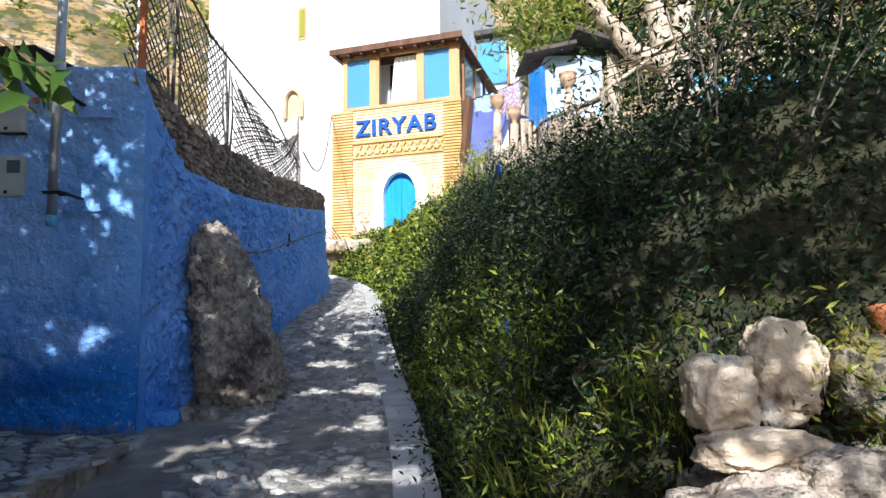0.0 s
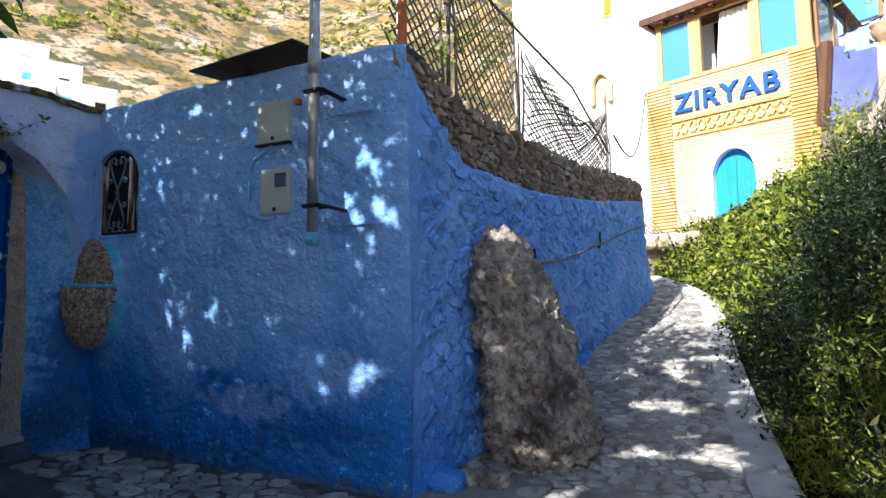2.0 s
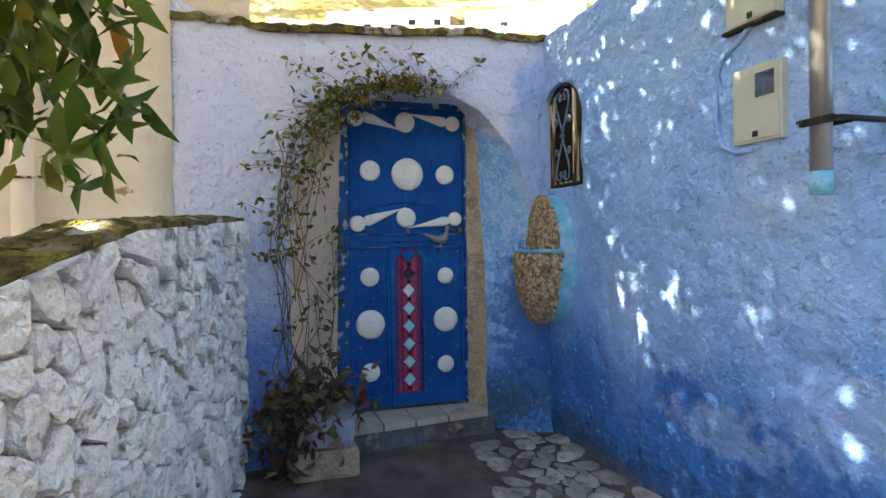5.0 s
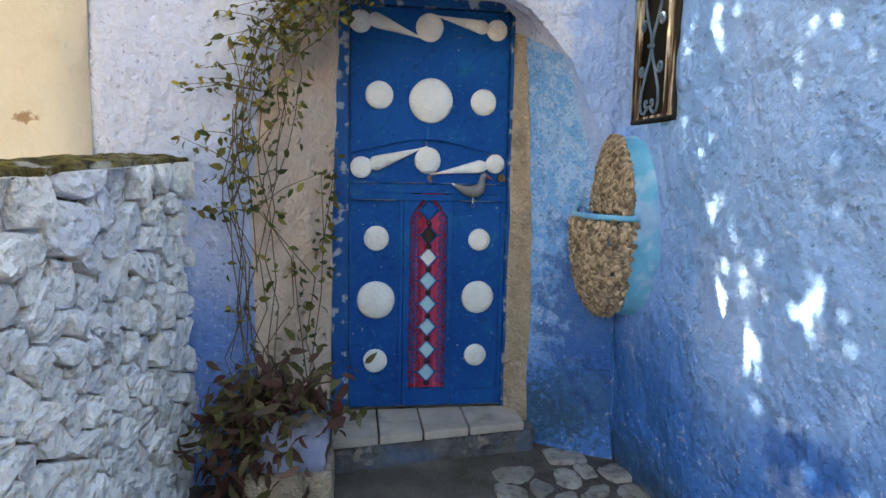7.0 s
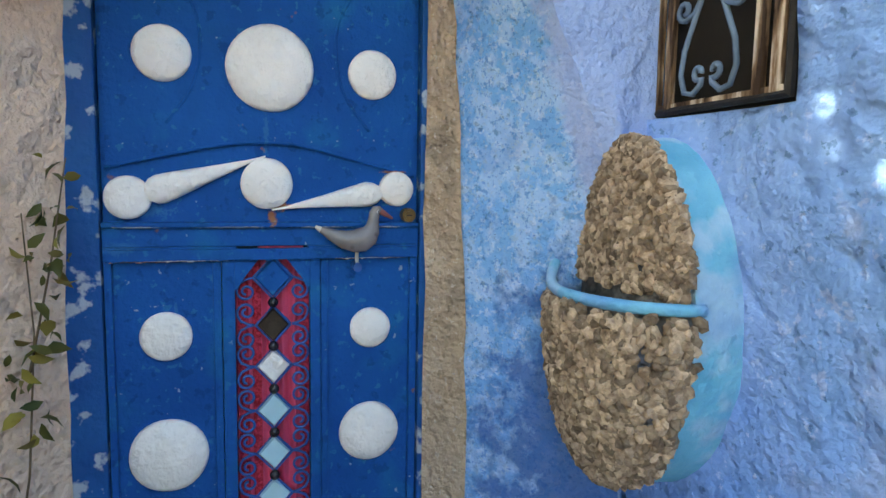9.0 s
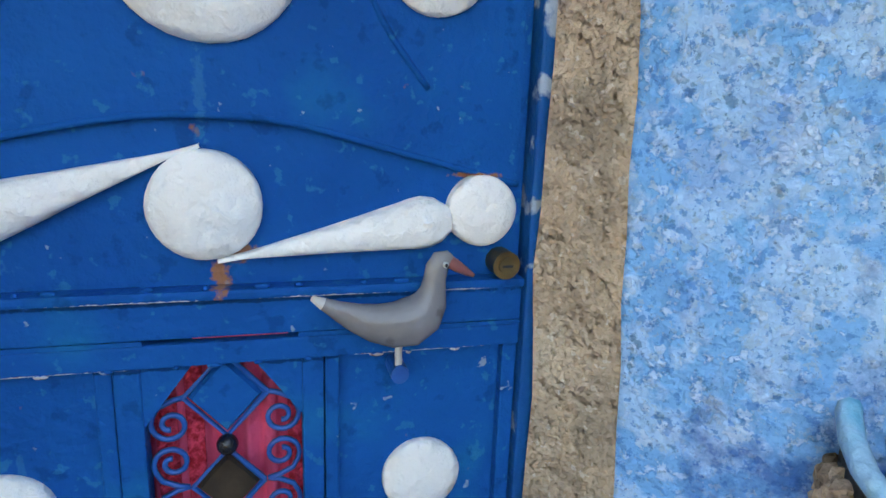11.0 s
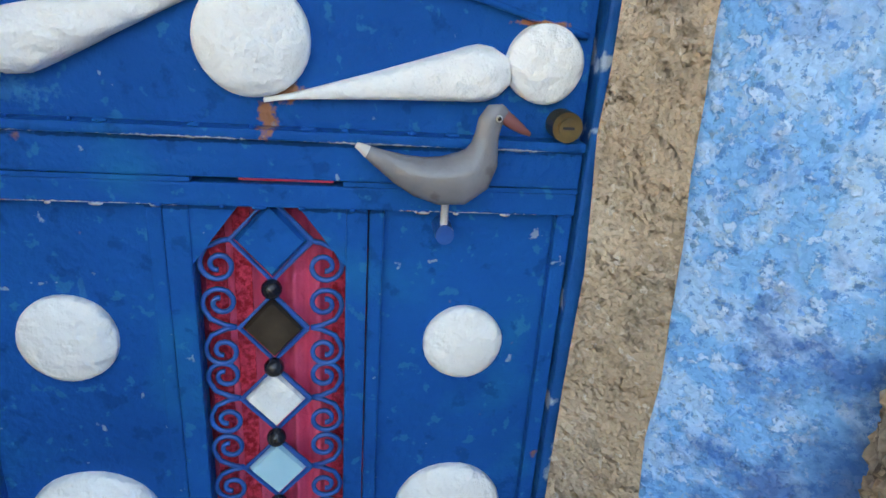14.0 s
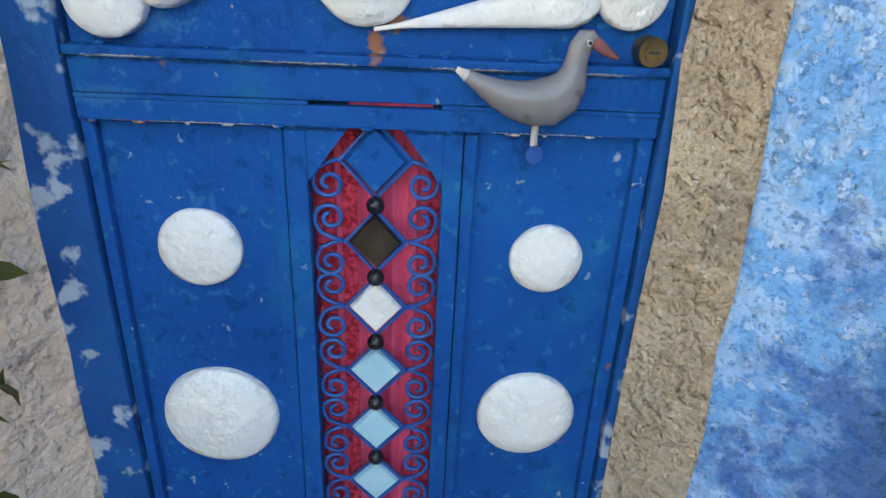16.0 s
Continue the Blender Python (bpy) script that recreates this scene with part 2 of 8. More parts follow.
M = dict(
    side=wash("blue lime wash", (0.035, 0.19, 0.56), (0.20, 0.41, 0.80), 0.30, 1.20, (0.33, 0.50, 0.84)),
    doorwall=wash("pale violet-blue lime wash", (0.12, 0.26, 0.62), (0.52, 0.60, 0.84), 0.25, 1.15, (0.64, 0.69, 0.85)),
    reveal=wash("flaking sky-blue paint", (0.07, 0.25, 0.66), (0.14, 0.41, 0.82), 0.05, 0.55, (0.22, 0.50, 0.87), flake=(0.40, 0.63, 0.92), tilt=0.4),
    street=wash("bright blue lime wash on rubble", (0.10, 0.30, 0.76), (0.17, 0.39, 0.83), 0.0, 0.8, (0.31, 0.49, 0.86), grime=False),
    whitestone=material("whitewashed stone", [(0.35, (0.80, 0.83, 0.88)), (0.7, (0.90, 0.90, 0.90))], 4, 0.85, 0.8, 38, spots=[((0.42, 0.54, 0.82), 1.6, 0.56, 0.74, 0.5), ((0.22, 0.20, 0.16), 16, 0.64, 0.70, 0.75)], vary=0.05, coarse=20),
    mortar=material("grey-white mortar", [(0.3, (0.58, 0.60, 0.66)), (0.7, (0.80, 0.82, 0.86))], 6, 0.95, 1.0, 30, spots=[((0.07, 0.065, 0.055), 9, 0.55, 0.61, 0.9), ((0.30, 0.40, 0.66), 2, 0.55, 0.7, 0.5)]),
    moss=material("moss on stone", [(0.3, (0.06, 0.05, 0.025)), (0.5, (0.16, 0.13, 0.045)), (0.7, (0.32, 0.29, 0.24))], 7, 1.0, 1.0, 70, spots=[((0.28, 0.25, 0.05), 9, 0.54, 0.60, 0.7), ((0.035, 0.03, 0.02), 14, 0.55, 0.60, 0.8), ((0.55, 0.54, 0.52), 6, 0.60, 0.66, 0.75)], coarse=26),
    cream=material("cream render", [(0.3, (0.62, 0.55, 0.45)), (0.7, (0.72, 0.66, 0.56))], 1.5, 0.9, 0.25, 60, spots=[((0.45, 0.36, 0.26), 2.5, 0.62, 0.75, 0.5)], coarse=5),
    concrete=material("rough brown concrete", [(0.3, (0.47, 0.35, 0.25)), (0.7, (0.66, 0.52, 0.39))], 9, 0.95, 1.0, 70, spots=[((0.24, 0.20, 0.16), 6, 0.54, 0.66, 0.6), ((0.66, 0.54, 0.44), 13, 0.58, 0.64, 0.6), ((0.22, 0.17, 0.12), 48, 0.62, 0.67, 0.4), ((0.74, 0.68, 0.60), 60, 0.62, 0.66, 0.5)], coarse=22),
    tan=material("warm tan render", [(0.3, (0.78, 0.55, 0.41)), (0.7, (0.90, 0.70, 0.55))], 3, 0.95, 0.9, 50, spots=[((0.24, 0.18, 0.13), 1.8, 0.58, 0.72, 0.6), ((0.16, 0.15, 0.07), 5, 0.62, 0.72, 0.5)], coarse=12),
    paving=material("worn stone paving", [(0.3, (0.25, 0.235, 0.215)), (0.7, (0.46, 0.43, 0.39))], 9, 0.75, 0.7, 45, spots=[((0.10, 0.10, 0.105), 3, 0.53, 0.66, 0.6), ((0.14, 0.12, 0.10), 24, 0.56, 0.64, 0.6)], vary=0.28),
    bedding=material("dark sandy joints", [(0.3, (0.06, 0.055, 0.05)), (0.7, (0.17, 0.155, 0.14))], 5, 0.95, 0.8, 50, spots=[((0.07, 0.07, 0.075), 1.5, 0.5, 0.65, 0.5)]),
    lanebed=material("grey-brown lane mortar", [(0.3, (0.17, 0.15, 0.125)), (0.7, (0.34, 0.30, 0.255))], 5, 0.95, 0.8, 50, spots=[((0.09, 0.085, 0.085), 1.5, 0.5, 0.65, 0.5)]),
    greyiron=material("blue-grey iron", [(0.3, (0.07, 0.12, 0.18)), (0.7, (0.18, 0.27, 0.38))], 14, 0.55, 0.2, 60),
    kerb=material("grey kerb stone", [(0.3, (0.33, 0.32, 0.31)), (0.7, (0.48, 0.46, 0.43))], 6, 0.85, 0.5, 50, vary=0.12),
    rubble=material("brown rubble stone", [(0.3, (0.20, 0.145, 0.105)), (0.55, (0.36, 0.275, 0.20)), (0.75, (0.50, 0.42, 0.34))], 9, 0.95, 0.8, 45, spots=[((0.16, 0.17, 0.07), 3, 0.62, 0.75, 0.5)], vary=0.3),
    rock=material("weathered limestone", [(0.3, (0.22, 0.175, 0.14)), (0.5, (0.40, 0.33, 0.27)), (0.68, (0.55, 0.47, 0.38))], 16, 0.95, 1.0, 55, spots=[((0.06, 0.05, 0.045), 1.8, 0.53, 0.64, 0.75), ((0.08, 0.065, 0.055), 26, 0.58, 0.64, 0.6), ((0.56, 0.48, 0.40), 14, 0.58, 0.66, 0.6)], coarse=16),
    paler=material("pale sunlit limestone", [(0.3, (0.42, 0.31, 0.21)), (0.7, (0.70, 0.58, 0.44))], 9, 0.95, 1.0, 34, spots=[((0.16, 0.12, 0.08), 7, 0.54, 0.66, 0.8), ((0.75, 0.72, 0.66), 4, 0.58, 0.68, 0.6)], coarse=9),
    # darkened to deepen the shade between the bank's leaves
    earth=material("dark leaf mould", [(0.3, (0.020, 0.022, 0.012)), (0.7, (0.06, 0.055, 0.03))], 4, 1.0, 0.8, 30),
    hill=material("mountain scrub and limestone", [(0.36, (0.13, 0.10, 0.035)), (0.46, (0.30, 0.20, 0.08)), (0.55, (0.38, 0.26, 0.13)), (0.66, (0.46, 0.37, 0.26))], 0.15, 1.0, 0.0, spots=[((0.06, 0.07, 0.022), 0.45, 0.52, 0.56, 0.9), ((0.42, 0.35, 0.27), 0.25, 0.60, 0.64, 0.6), ((0.12, 0.10, 0.07), 0.6, 0.53, 0.60, 0.7), ((0.05, 0.05, 0.03), 1.4, 0.55, 0.60, 0.7)]),
    doorblue=material("glossy royal blue enamel", [(0.35, (0.0, 0.070, 0.29)), (0.65, (0.0, 0.100, 0.37))], 3, 0.42, 0.30, 70, spots=[((0.0, 0.17, 0.36), 5, 0.56, 0.72, 0.6), ((0.0, 0.045, 0.19), 2, 0.58, 0.72, 0.6), ((0.0, 0.035, 0.15), 26, 0.60, 0.66, 0.45), ((0.02, 0.22, 0.42), 44, 0.62, 0.67, 0.4), ((0.35, 0.45, 0.55), 38, 0.70, 0.73, 0.6), ((0.35, 0.14, 0.03), 24, 0.70, 0.76, 0.7)]),
    framepaint=material("worn blue door-frame paint", [(0.35, (0.0, 0.065, 0.26)), (0.65, (0.0, 0.10, 0.33))], 5, 0.5, 0.4, 40, spots=[((0.42, 0.50, 0.58), 17, 0.57, 0.62, 0.8)]),
    whitepaint=material("white enamel over plaster", [(0.3, (0.82, 0.82, 0.80)), (0.7, (0.91, 0.91, 0.89))], 8, 0.42, 0.65, 46, spots=[((0.48, 0.66, 0.80), 6, 0.60, 0.78, 0.35), ((0.45, 0.22, 0.06), 17, 0.76, 0.82, 0.7)]),
    scroll=material("blue painted wrought iron", [(0.3, (0.0, 0.06, 0.28)), (0.7, (0.005, 0.11, 0.40))], 20, 0.35, 0.1, 60),
    blackknob=material("black glossy knob", [(0.3, (0.008, 0.008, 0.012)), (0.7, (0.02, 0.02, 0.03))], 20, 0.25, 0.05, 50),
    rust=material("rusted brown iron", [(0.3, (0.03, 0.02, 0.015)), (0.7, (0.13, 0.075, 0.04))], 14, 0.8, 0.4, 60, spots=[((0.60, 0.53, 0.42), 22, 0.53, 0.58, 0.8)]),
    barpaint=material("flaking cream paint on rust", [(0.42, (0.05, 0.03, 0.02)), (0.50, (0.24, 0.16, 0.10)), (0.57, (0.62, 0.54, 0.43))], 34, 0.8, 0.4, 60, stretch=(1, 1, 0.12)),
    darkplate=material("bare dark brown plate", [(0.3, (0.02, 0.015, 0.012)), (0.7, (0.07, 0.05, 0.035))], 20, 0.6, 0.2, 60),
    skyplate=material("pale turquoise painted plate", [(0.3, (0.33, 0.60, 0.72)), (0.7, (0.42, 0.68, 0.78))], 14, 0.45, 0.1, 50),
    curtain=material("crimson curtain cloth", [(0.3, (0.62, 0.04, 0.12)), (0.7, (0.92, 0.15, 0.28))], 20, 0.85, 0.3, 120, stretch=(1, 1, 0.1)),
    lace=material("dark red lace", [(0.4, (0.36, 0.015, 0.03)), (0.6, (0.72, 0.06, 0.12))], 150, 0.9, 0.5, 150),
    birdgrey=material("grey painted bird", [(0.3, (0.16, 0.16, 0.17)), (0.7, (0.23, 0.22, 0.23))], 14, 0.20, 0.22, 30, spots=[((0.10, 0.09, 0.09), 18, 0.62, 0.68, 0.6), ((0.34, 0.32, 0.33), 9, 0.60, 0.70, 0.5)]),
    beak=material("dull red paint", [(0.3, (0.22, 0.07, 0.065)), (0.7, (0.33, 0.12, 0.11))], 20, 0.4, 0.1, 40),
    tailtip=material("pale grey paint", [(0.3, (0.45, 0.44, 0.42)), (0.7, (0.60, 0.58, 0.56))], 20, 0.5, 0.2, 40),
    brass=material("dull brass", [(0.3, (0.10, 0.065, 0.03)), (0.7, (0.26, 0.17, 0.07))], 30, 0.4, 0.1, 60, metal=0.8),
    steel=material("galvanised steel", [(0.3, (0.36, 0.37, 0.38)), (0.7, (0.55, 0.56, 0.57))], 20, 0.42, 0.15, 60, metal=0.75, spots=[((0.25, 0.18, 0.12), 8, 0.62, 0.72, 0.6)], stretch=(1, 1, 0.3)),
    blackiron=material("black painted iron", [(0.3, (0.012, 0.012, 0.014)), (0.7, (0.03, 0.028, 0.026))], 12, 0.6, 0.2, 60),
    meter=material("greenish-beige plastic", [(0.3, (0.40, 0.43, 0.40)), (0.7, (0.48, 0.51, 0.47))], 6, 0.55, 0.05, 60),
    teal=material("turquoise paint", [(0.3, (0.08, 0.40, 0.62)), (0.7, (0.16, 0.52, 0.72))], 10, 0.7, 0.6, 40, spots=[((0.45, 0.62, 0.78), 7, 0.52, 0.62, 0.6), ((0.12, 0.30, 0.60), 4, 0.55, 0.66, 0.6)]),
    shells=material("sandy shells and pebbles", [(0.3, (0.20, 0.14, 0.10)), (0.7, (0.46, 0.36, 0.26))], 60, 0.8, 0.5, 90, vary=0.55),
    brick=material("orange-tan brick", [(0.3, (0.52, 0.30, 0.10)), (0.7, (0.70, 0.46, 0.19))], 3, 0.9, 0.3, 30, spots=[((0.70, 0.52, 0.34), 1.4, 0.5, 0.7, 0.6)], vary=0.15),
    palebrick=material("pale yellow brick", [(0.3, (0.60, 0.44, 0.24)), (0.7, (0.76, 0.61, 0.40))], 3, 0.9, 0.3, 30, spots=[((0.80, 0.72, 0.58), 1.4, 0.5, 0.7, 0.6)], vary=0.15),
    # deepened so that the soffit looks shaded although it faces the sun
    violet=material("violet-blue wash deepened for shade", [(0.3, (0.13, 0.15, 0.42)), (0.7, (0.20, 0.23, 0.52))], 2, 0.9, 0.2, 20),
    darkwood=material("dark brown timber", [(0.3, (0.08, 0.04, 0.025)), (0.7, (0.19, 0.10, 0.06))], 5, 0.7, 0.3, 30, stretch=(1, 1, 0.15)),
    joint=material("sandy joint mortar", [(0.3, (0.44, 0.33, 0.20)), (0.7, (0.60, 0.48, 0.33))], 5, 0.95, 0.3, 40),
    limewhite=material("sunlit white lime wash", [(0.3, (0.78, 0.78, 0.77)), (0.7, (0.86, 0.86, 0.85))], 0.7, 0.9, 0.2, 8, spots=[((0.62, 0.60, 0.56), 1.3, 0.66, 0.8, 0.4)]),
    signblue=material("blue sign letters", [(0.3, (0.01, 0.07, 0.38)), (0.7, (0.015, 0.10, 0.46))], 6, 0.5, 0.05, 30),
    wood=material("brown varnished wood", [(0.3, (0.22, 0.11, 0.05)), (0.7, (0.42, 0.24, 0.12))], 5, 0.6, 0.3, 30, stretch=(1, 1, 0.15)),
    orangewood=material("pale orange timber", [(0.3, (0.45, 0.25, 0.11)), (0.7, (0.62, 0.38, 0.19))], 5, 0.6, 0.2, 30, stretch=(1, 1, 0.15)),
    leafdoor=material("bright blue wooden door", [(0.3, (0.02, 0.22, 0.62)), (0.7, (0.04, 0.32, 0.74))], 5, 0.55, 0.2, 30, stretch=(4, 4, 0.3)),
    cane=material("weathered grey cane", [(0.3, (0.10, 0.085, 0.07)), (0.7, (0.27, 0.23, 0.19))], 9, 0.9, 0.4, 60, vary=0.25),
    bark=material("pale grey-brown bark", [(0.3, (0.32, 0.25, 0.18)), (0.7, (0.56, 0.47, 0.36))], 4, 0.95, 0.8, 20, coarse=5),
    twig=material("dark twig bark", [(0.3, (0.08, 0.055, 0.035)), (0.7, (0.22, 0.15, 0.09))], 14, 0.9, 0.4, 60),
    plaster=material("white-violet planter wash", [(0.3, (0.34, 0.38, 0.58)), (0.7, (0.50, 0.54, 0.70))], 5, 0.85, 0.3, 40, spots=[((0.05, 0.05, 0.05), 3, 0.5, 0.62, 0.8)]),
    cloth=material("pale patterned cloth", [(0.4, (0.70, 0.66, 0.72)), (0.5, (0.42, 0.22, 0.36)), (0.6, (0.75, 0.75, 0.8))], 14, 0.9, 0.1, 40),
    bluecloth=material("blue cloth", [(0.3, (0.03, 0.20, 0.62)), (0.7, (0.08, 0.32, 0.75))], 4, 0.9, 0.1, 40),
    palecloth=material("pale sky-blue cloth", [(0.3, (0.45, 0.62, 0.80)), (0.7, (0.62, 0.76, 0.88))], 4, 0.9, 0.1, 40),
    terracotta=material("weathered terracotta", [(0.3, (0.34, 0.20, 0.12)), (0.7, (0.56, 0.44, 0.30))], 8, 0.9, 0.4, 40),
    redclay=material("orange-red clay", [(0.3, (0.45, 0.13, 0.05)), (0.7, (0.60, 0.22, 0.09))], 8, 0.8, 0.3, 40),
    dark=material("unlit interior", [(0.3, (0.012, 0.011, 0.010)), (0.7, (0.03, 0.026, 0.022))], 3, 0.9, 0.0),
    pool=material("light blue painted boards", [(0.3, (0.10, 0.45, 0.78)), (0.7, (0.18, 0.55, 0.85))], 3, 0.7, 0.1, 20),
    roofslab=material("tarred roof edge", [(0.3, (0.05, 0.045, 0.04)), (0.7, (0.12, 0.10, 0.09))], 3, 0.9, 0.3, 20),
    wetstone=material("dark damp step stone", [(0.3, (0.05, 0.055, 0.065)), (0.7, (0.20, 0.20, 0.20))], 8, 0.8, 0.8, 40, spots=[((0.10, 0.16, 0.28), 5, 0.55, 0.65, 0.6), ((0.40, 0.36, 0.30), 14, 0.60, 0.66, 0.6)], coarse=14),
    whitetile=material("worn cream threshold tile", [(0.3, (0.40, 0.36, 0.31)), (0.7, (0.58, 0.54, 0.48))], 6, 0.6, 0.2, 40, spots=[((0.18, 0.16, 0.13), 5, 0.55, 0.7, 0.6)], vary=0.12),
)


def stain_or_shade(mat, centre, size, rgb, amount, grain=60.0):
    """A blotch of its own shape, dirt, wear or shade put into a material's colour, about centre, size wide, broken up
    by grain.
    """
    t, n = mat.node_tree, mat.node_tree.nodes
    b = n["Principled BSDF"]
    old = b.inputs["Base Color"].links[0].from_socket
    co = n["place"]
    mp = n.new("ShaderNodeMapping")
    mp.vector_type = "TEXTURE"
    mp.inputs["Location"].default_value, mp.inputs["Scale"].default_value = centre, size
    t.links.new(co.outputs["Position"], mp.inputs[0])
    ln = n.new("ShaderNodeVectorMath")
    ln.operation = "LENGTH"
    t.links.new(mp.outputs[0], ln.inputs[0])
    ns = n.new("ShaderNodeTexNoise")
    ns.inputs["Scale"].default_value, ns.inputs["Detail"].default_value, ns.inputs["Roughness"].default_value = grain, 7, 0.65
    t.links.new(co.outputs["Position"], ns.inputs["Vector"])
    ad = n.new("ShaderNodeMath")
    ad.operation = "MULTIPLY_ADD"
    ad.inputs[1].default_value = 2.4
    t.links.new(ns.outputs["Fac"], ad.inputs[0])
    t.links.new(ln.outputs["Value"], ad.inputs[2])
    k = n.new("ShaderNodeMapRange")
    k.inputs[1].default_value, k.inputs[2].default_value, k.inputs[3].default_value, k.inputs[4].default_value = 1.75, 2.1, amount, 0.0
    t.links.new(ad.outputs[0], k.inputs[0])
    x = n.new("ShaderNodeMix")
    x.data_type = "RGBA"
    t.links.new(k.outputs[0], x.inputs["Factor"])
    t.links.new(old, x.inputs["A"])
    x.inputs["B"].default_value = (*rgb, 1)
    t.links.new(x.outputs["Result"], b.inputs["Base Color"])


M["doorblue"].node_tree.nodes["Principled BSDF"].inputs["Specular IOR Level"].default_value = 0.05
RUST = (0.42, 0.17, 0.03)
for centre, size in (((0, 0.014, 1.346), (0.5, 0.012, 0.030)), ((0, 0.035, 1.372), (0.5, 0.035, 0.014)), ((0, -0.25, 1.236), (0.5, 0.14, 0.0035)),
                     ((0, 0.20, 1.236), (0.5, 0.05, 0.003)), ((0, 0.33, 1.236), (0.5, 0.05, 0.003)), ((0, 0.33, 1.466), (0.5, 0.04, 0.004))):
    stain_or_shade(M["doorblue"], centre, size, RUST, 0.8, 90)
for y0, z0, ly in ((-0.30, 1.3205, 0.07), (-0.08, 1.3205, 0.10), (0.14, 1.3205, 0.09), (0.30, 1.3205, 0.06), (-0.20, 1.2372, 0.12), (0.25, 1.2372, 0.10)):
    stain_or_shade(M["doorblue"], (0, y0, z0), (0.5, ly, 0.0028), (0.55, 0.60, 0.62), 0.75, 130)
# shadow under the drip rail and mid rail, painted in as dark lines
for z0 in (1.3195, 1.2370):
    stain_or_shade(M["doorblue"], (0, 0.0, z0 - 0.003), (0.5, 0.45, 0.0035), (0.0, 0.02, 0.07), 0.7, 60)
for centre, size in (((0, -0.22, 1.115), (0.5, 0.006, 0.03)), ((0, -0.34, 1.27), (0.5, 0.05, 0.02)), ((0, 0.0, 1.56), (0.5, 0.008, 0.05)), ((0, -0.3, 1.36), (0.5, 0.1, 0.02))):
    stain_or_shade(M["doorblue"], centre, size, (0.03, 0.20, 0.42), 0.4, 110)
for centre, size in (((0.8, 0.9, 0.05), (0.5, 1.0, 0.16)), ((1.5, 0.9, 0.02), (0.7, 1.0, 0.20)), ((2.2, 0.9, 0.25), (0.6, 1.0, 0.12))):
    stain_or_shade(M["side"], centre, size, (0.035, 0.085, 0.20), 0.55, 9)
for centre, size in (((1.95, 0.9, 0.42), (0.30, 1.0, 0.17)), ((1.45, 0.9, 0.52), (0.22, 1.0, 0.14)), ((2.30, 0.9, 0.30), (0.35, 1.0, 0.12))):
    stain_or_shade(M["side"], centre, size, (0.018, 0.12, 0.44), 0.75, 6)
for centre, size in (((1.75, 0.9, 0.42), (0.45, 1.0, 0.14)), ((2.5, 0.9, 0.62), (0.3, 1.0, 0.2)), ((1.1, 0.9, 1.0), (0.3, 1.0, 0.3))):
    stain_or_shade(M["side"], centre, size, (0.30, 0.44, 0.74), 0.55, 7)
for centre, size in (((0.7, 0.9, -0.03), (0.9, 1.0, 0.13)), ((2.0, 0.9, -0.10), (1.2, 1.0, 0.12))):
    stain_or_shade(M["side"], centre, size, (0.16, 0.15, 0.13), 0.65, 14)
stain_or_shade(M["reveal"], (0.33, 0.72, 0.80), (0.24, 0.9, 0.60), (0.02, 0.12, 0.43), 0.8, 10)
stain_or_shade(M["reveal"], (0.38, 0.75, 1.55), (0.07, 0.6, 0.7), (0.36, 0.46, 0.78), 0.7, 7)
stain_or_shade(M["cream"], (0.41, -1.60, 1.55), (0.5, 0.055, 0.028), (0.30, 0.17, 0.08), 0.85, 40)
stain_or_shade(M["doorwall"], (0.4, 0.80, 1.75), (1.0, 0.30, 1.3), (0.24, 0.42, 0.80), 0.75, 4)
stain_or_shade(M["reveal"], (0.27, 0.66, 0.30), (0.25, 0.6, 0.25), (0.035, 0.08, 0.10), 0.5, 34)
stain_or_shade(M["reveal"], (0.12, 0.5, 0.18), (0.25, 0.6, 0.22), (0.04, 0.08, 0.07), 0.5, 34)
stain_or_shade(M["side"], (0.62, 0.9, 0.10), (0.45, 1.0, 0.20), (0.05, 0.10, 0.14), 0.5, 26)
L = dict(
    # bank and grey are darker than real foliage, to hold the bank's deep shade
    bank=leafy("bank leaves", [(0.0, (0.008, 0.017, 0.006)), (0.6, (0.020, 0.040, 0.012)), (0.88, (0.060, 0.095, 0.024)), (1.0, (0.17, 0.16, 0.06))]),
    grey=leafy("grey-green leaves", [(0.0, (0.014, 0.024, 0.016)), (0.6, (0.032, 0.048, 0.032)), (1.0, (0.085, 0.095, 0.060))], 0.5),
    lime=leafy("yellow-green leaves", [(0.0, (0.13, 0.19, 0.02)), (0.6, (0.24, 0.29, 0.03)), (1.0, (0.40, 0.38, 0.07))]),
    citrus=leafy("glossy citrus leaves", [(0.0, (0.038, 0.082, 0.016)), (0.7, (0.085, 0.15, 0.028)), (0.93, (0.14, 0.18, 0.04)), (1.0, (0.40, 0.20, 0.03))], 0.3),
    vine=leafy("vine leaves", [(0.0, (0.05, 0.07, 0.02)), (0.5, (0.12, 0.12, 0.035)), (0.75, (0.22, 0.16, 0.05)), (1.0, (0.40, 0.34, 0.07))]),
    purple=leafy("dull purple-brown leaves", [(0.0, (0.13, 0.045, 0.045)), (0.5, (0.12, 0.08, 0.05)), (0.8, (0.16, 0.16, 0.06)), (1.0, (0.24, 0.13, 0.10))]),
    grass=leafy("grass blades", [(0.0, (0.10, 0.15, 0.02)), (0.7, (0.22, 0.25, 0.04)), (1.0, (0.36, 0.30, 0.12))]),
)
glass = bpy.data.materials.new("window glass")
glass.use_nodes = True
gb = glass.node_tree.nodes["Principled BSDF"]
gb.inputs["Base Color"].default_value = (0.02, 0.05, 0.09, 1)
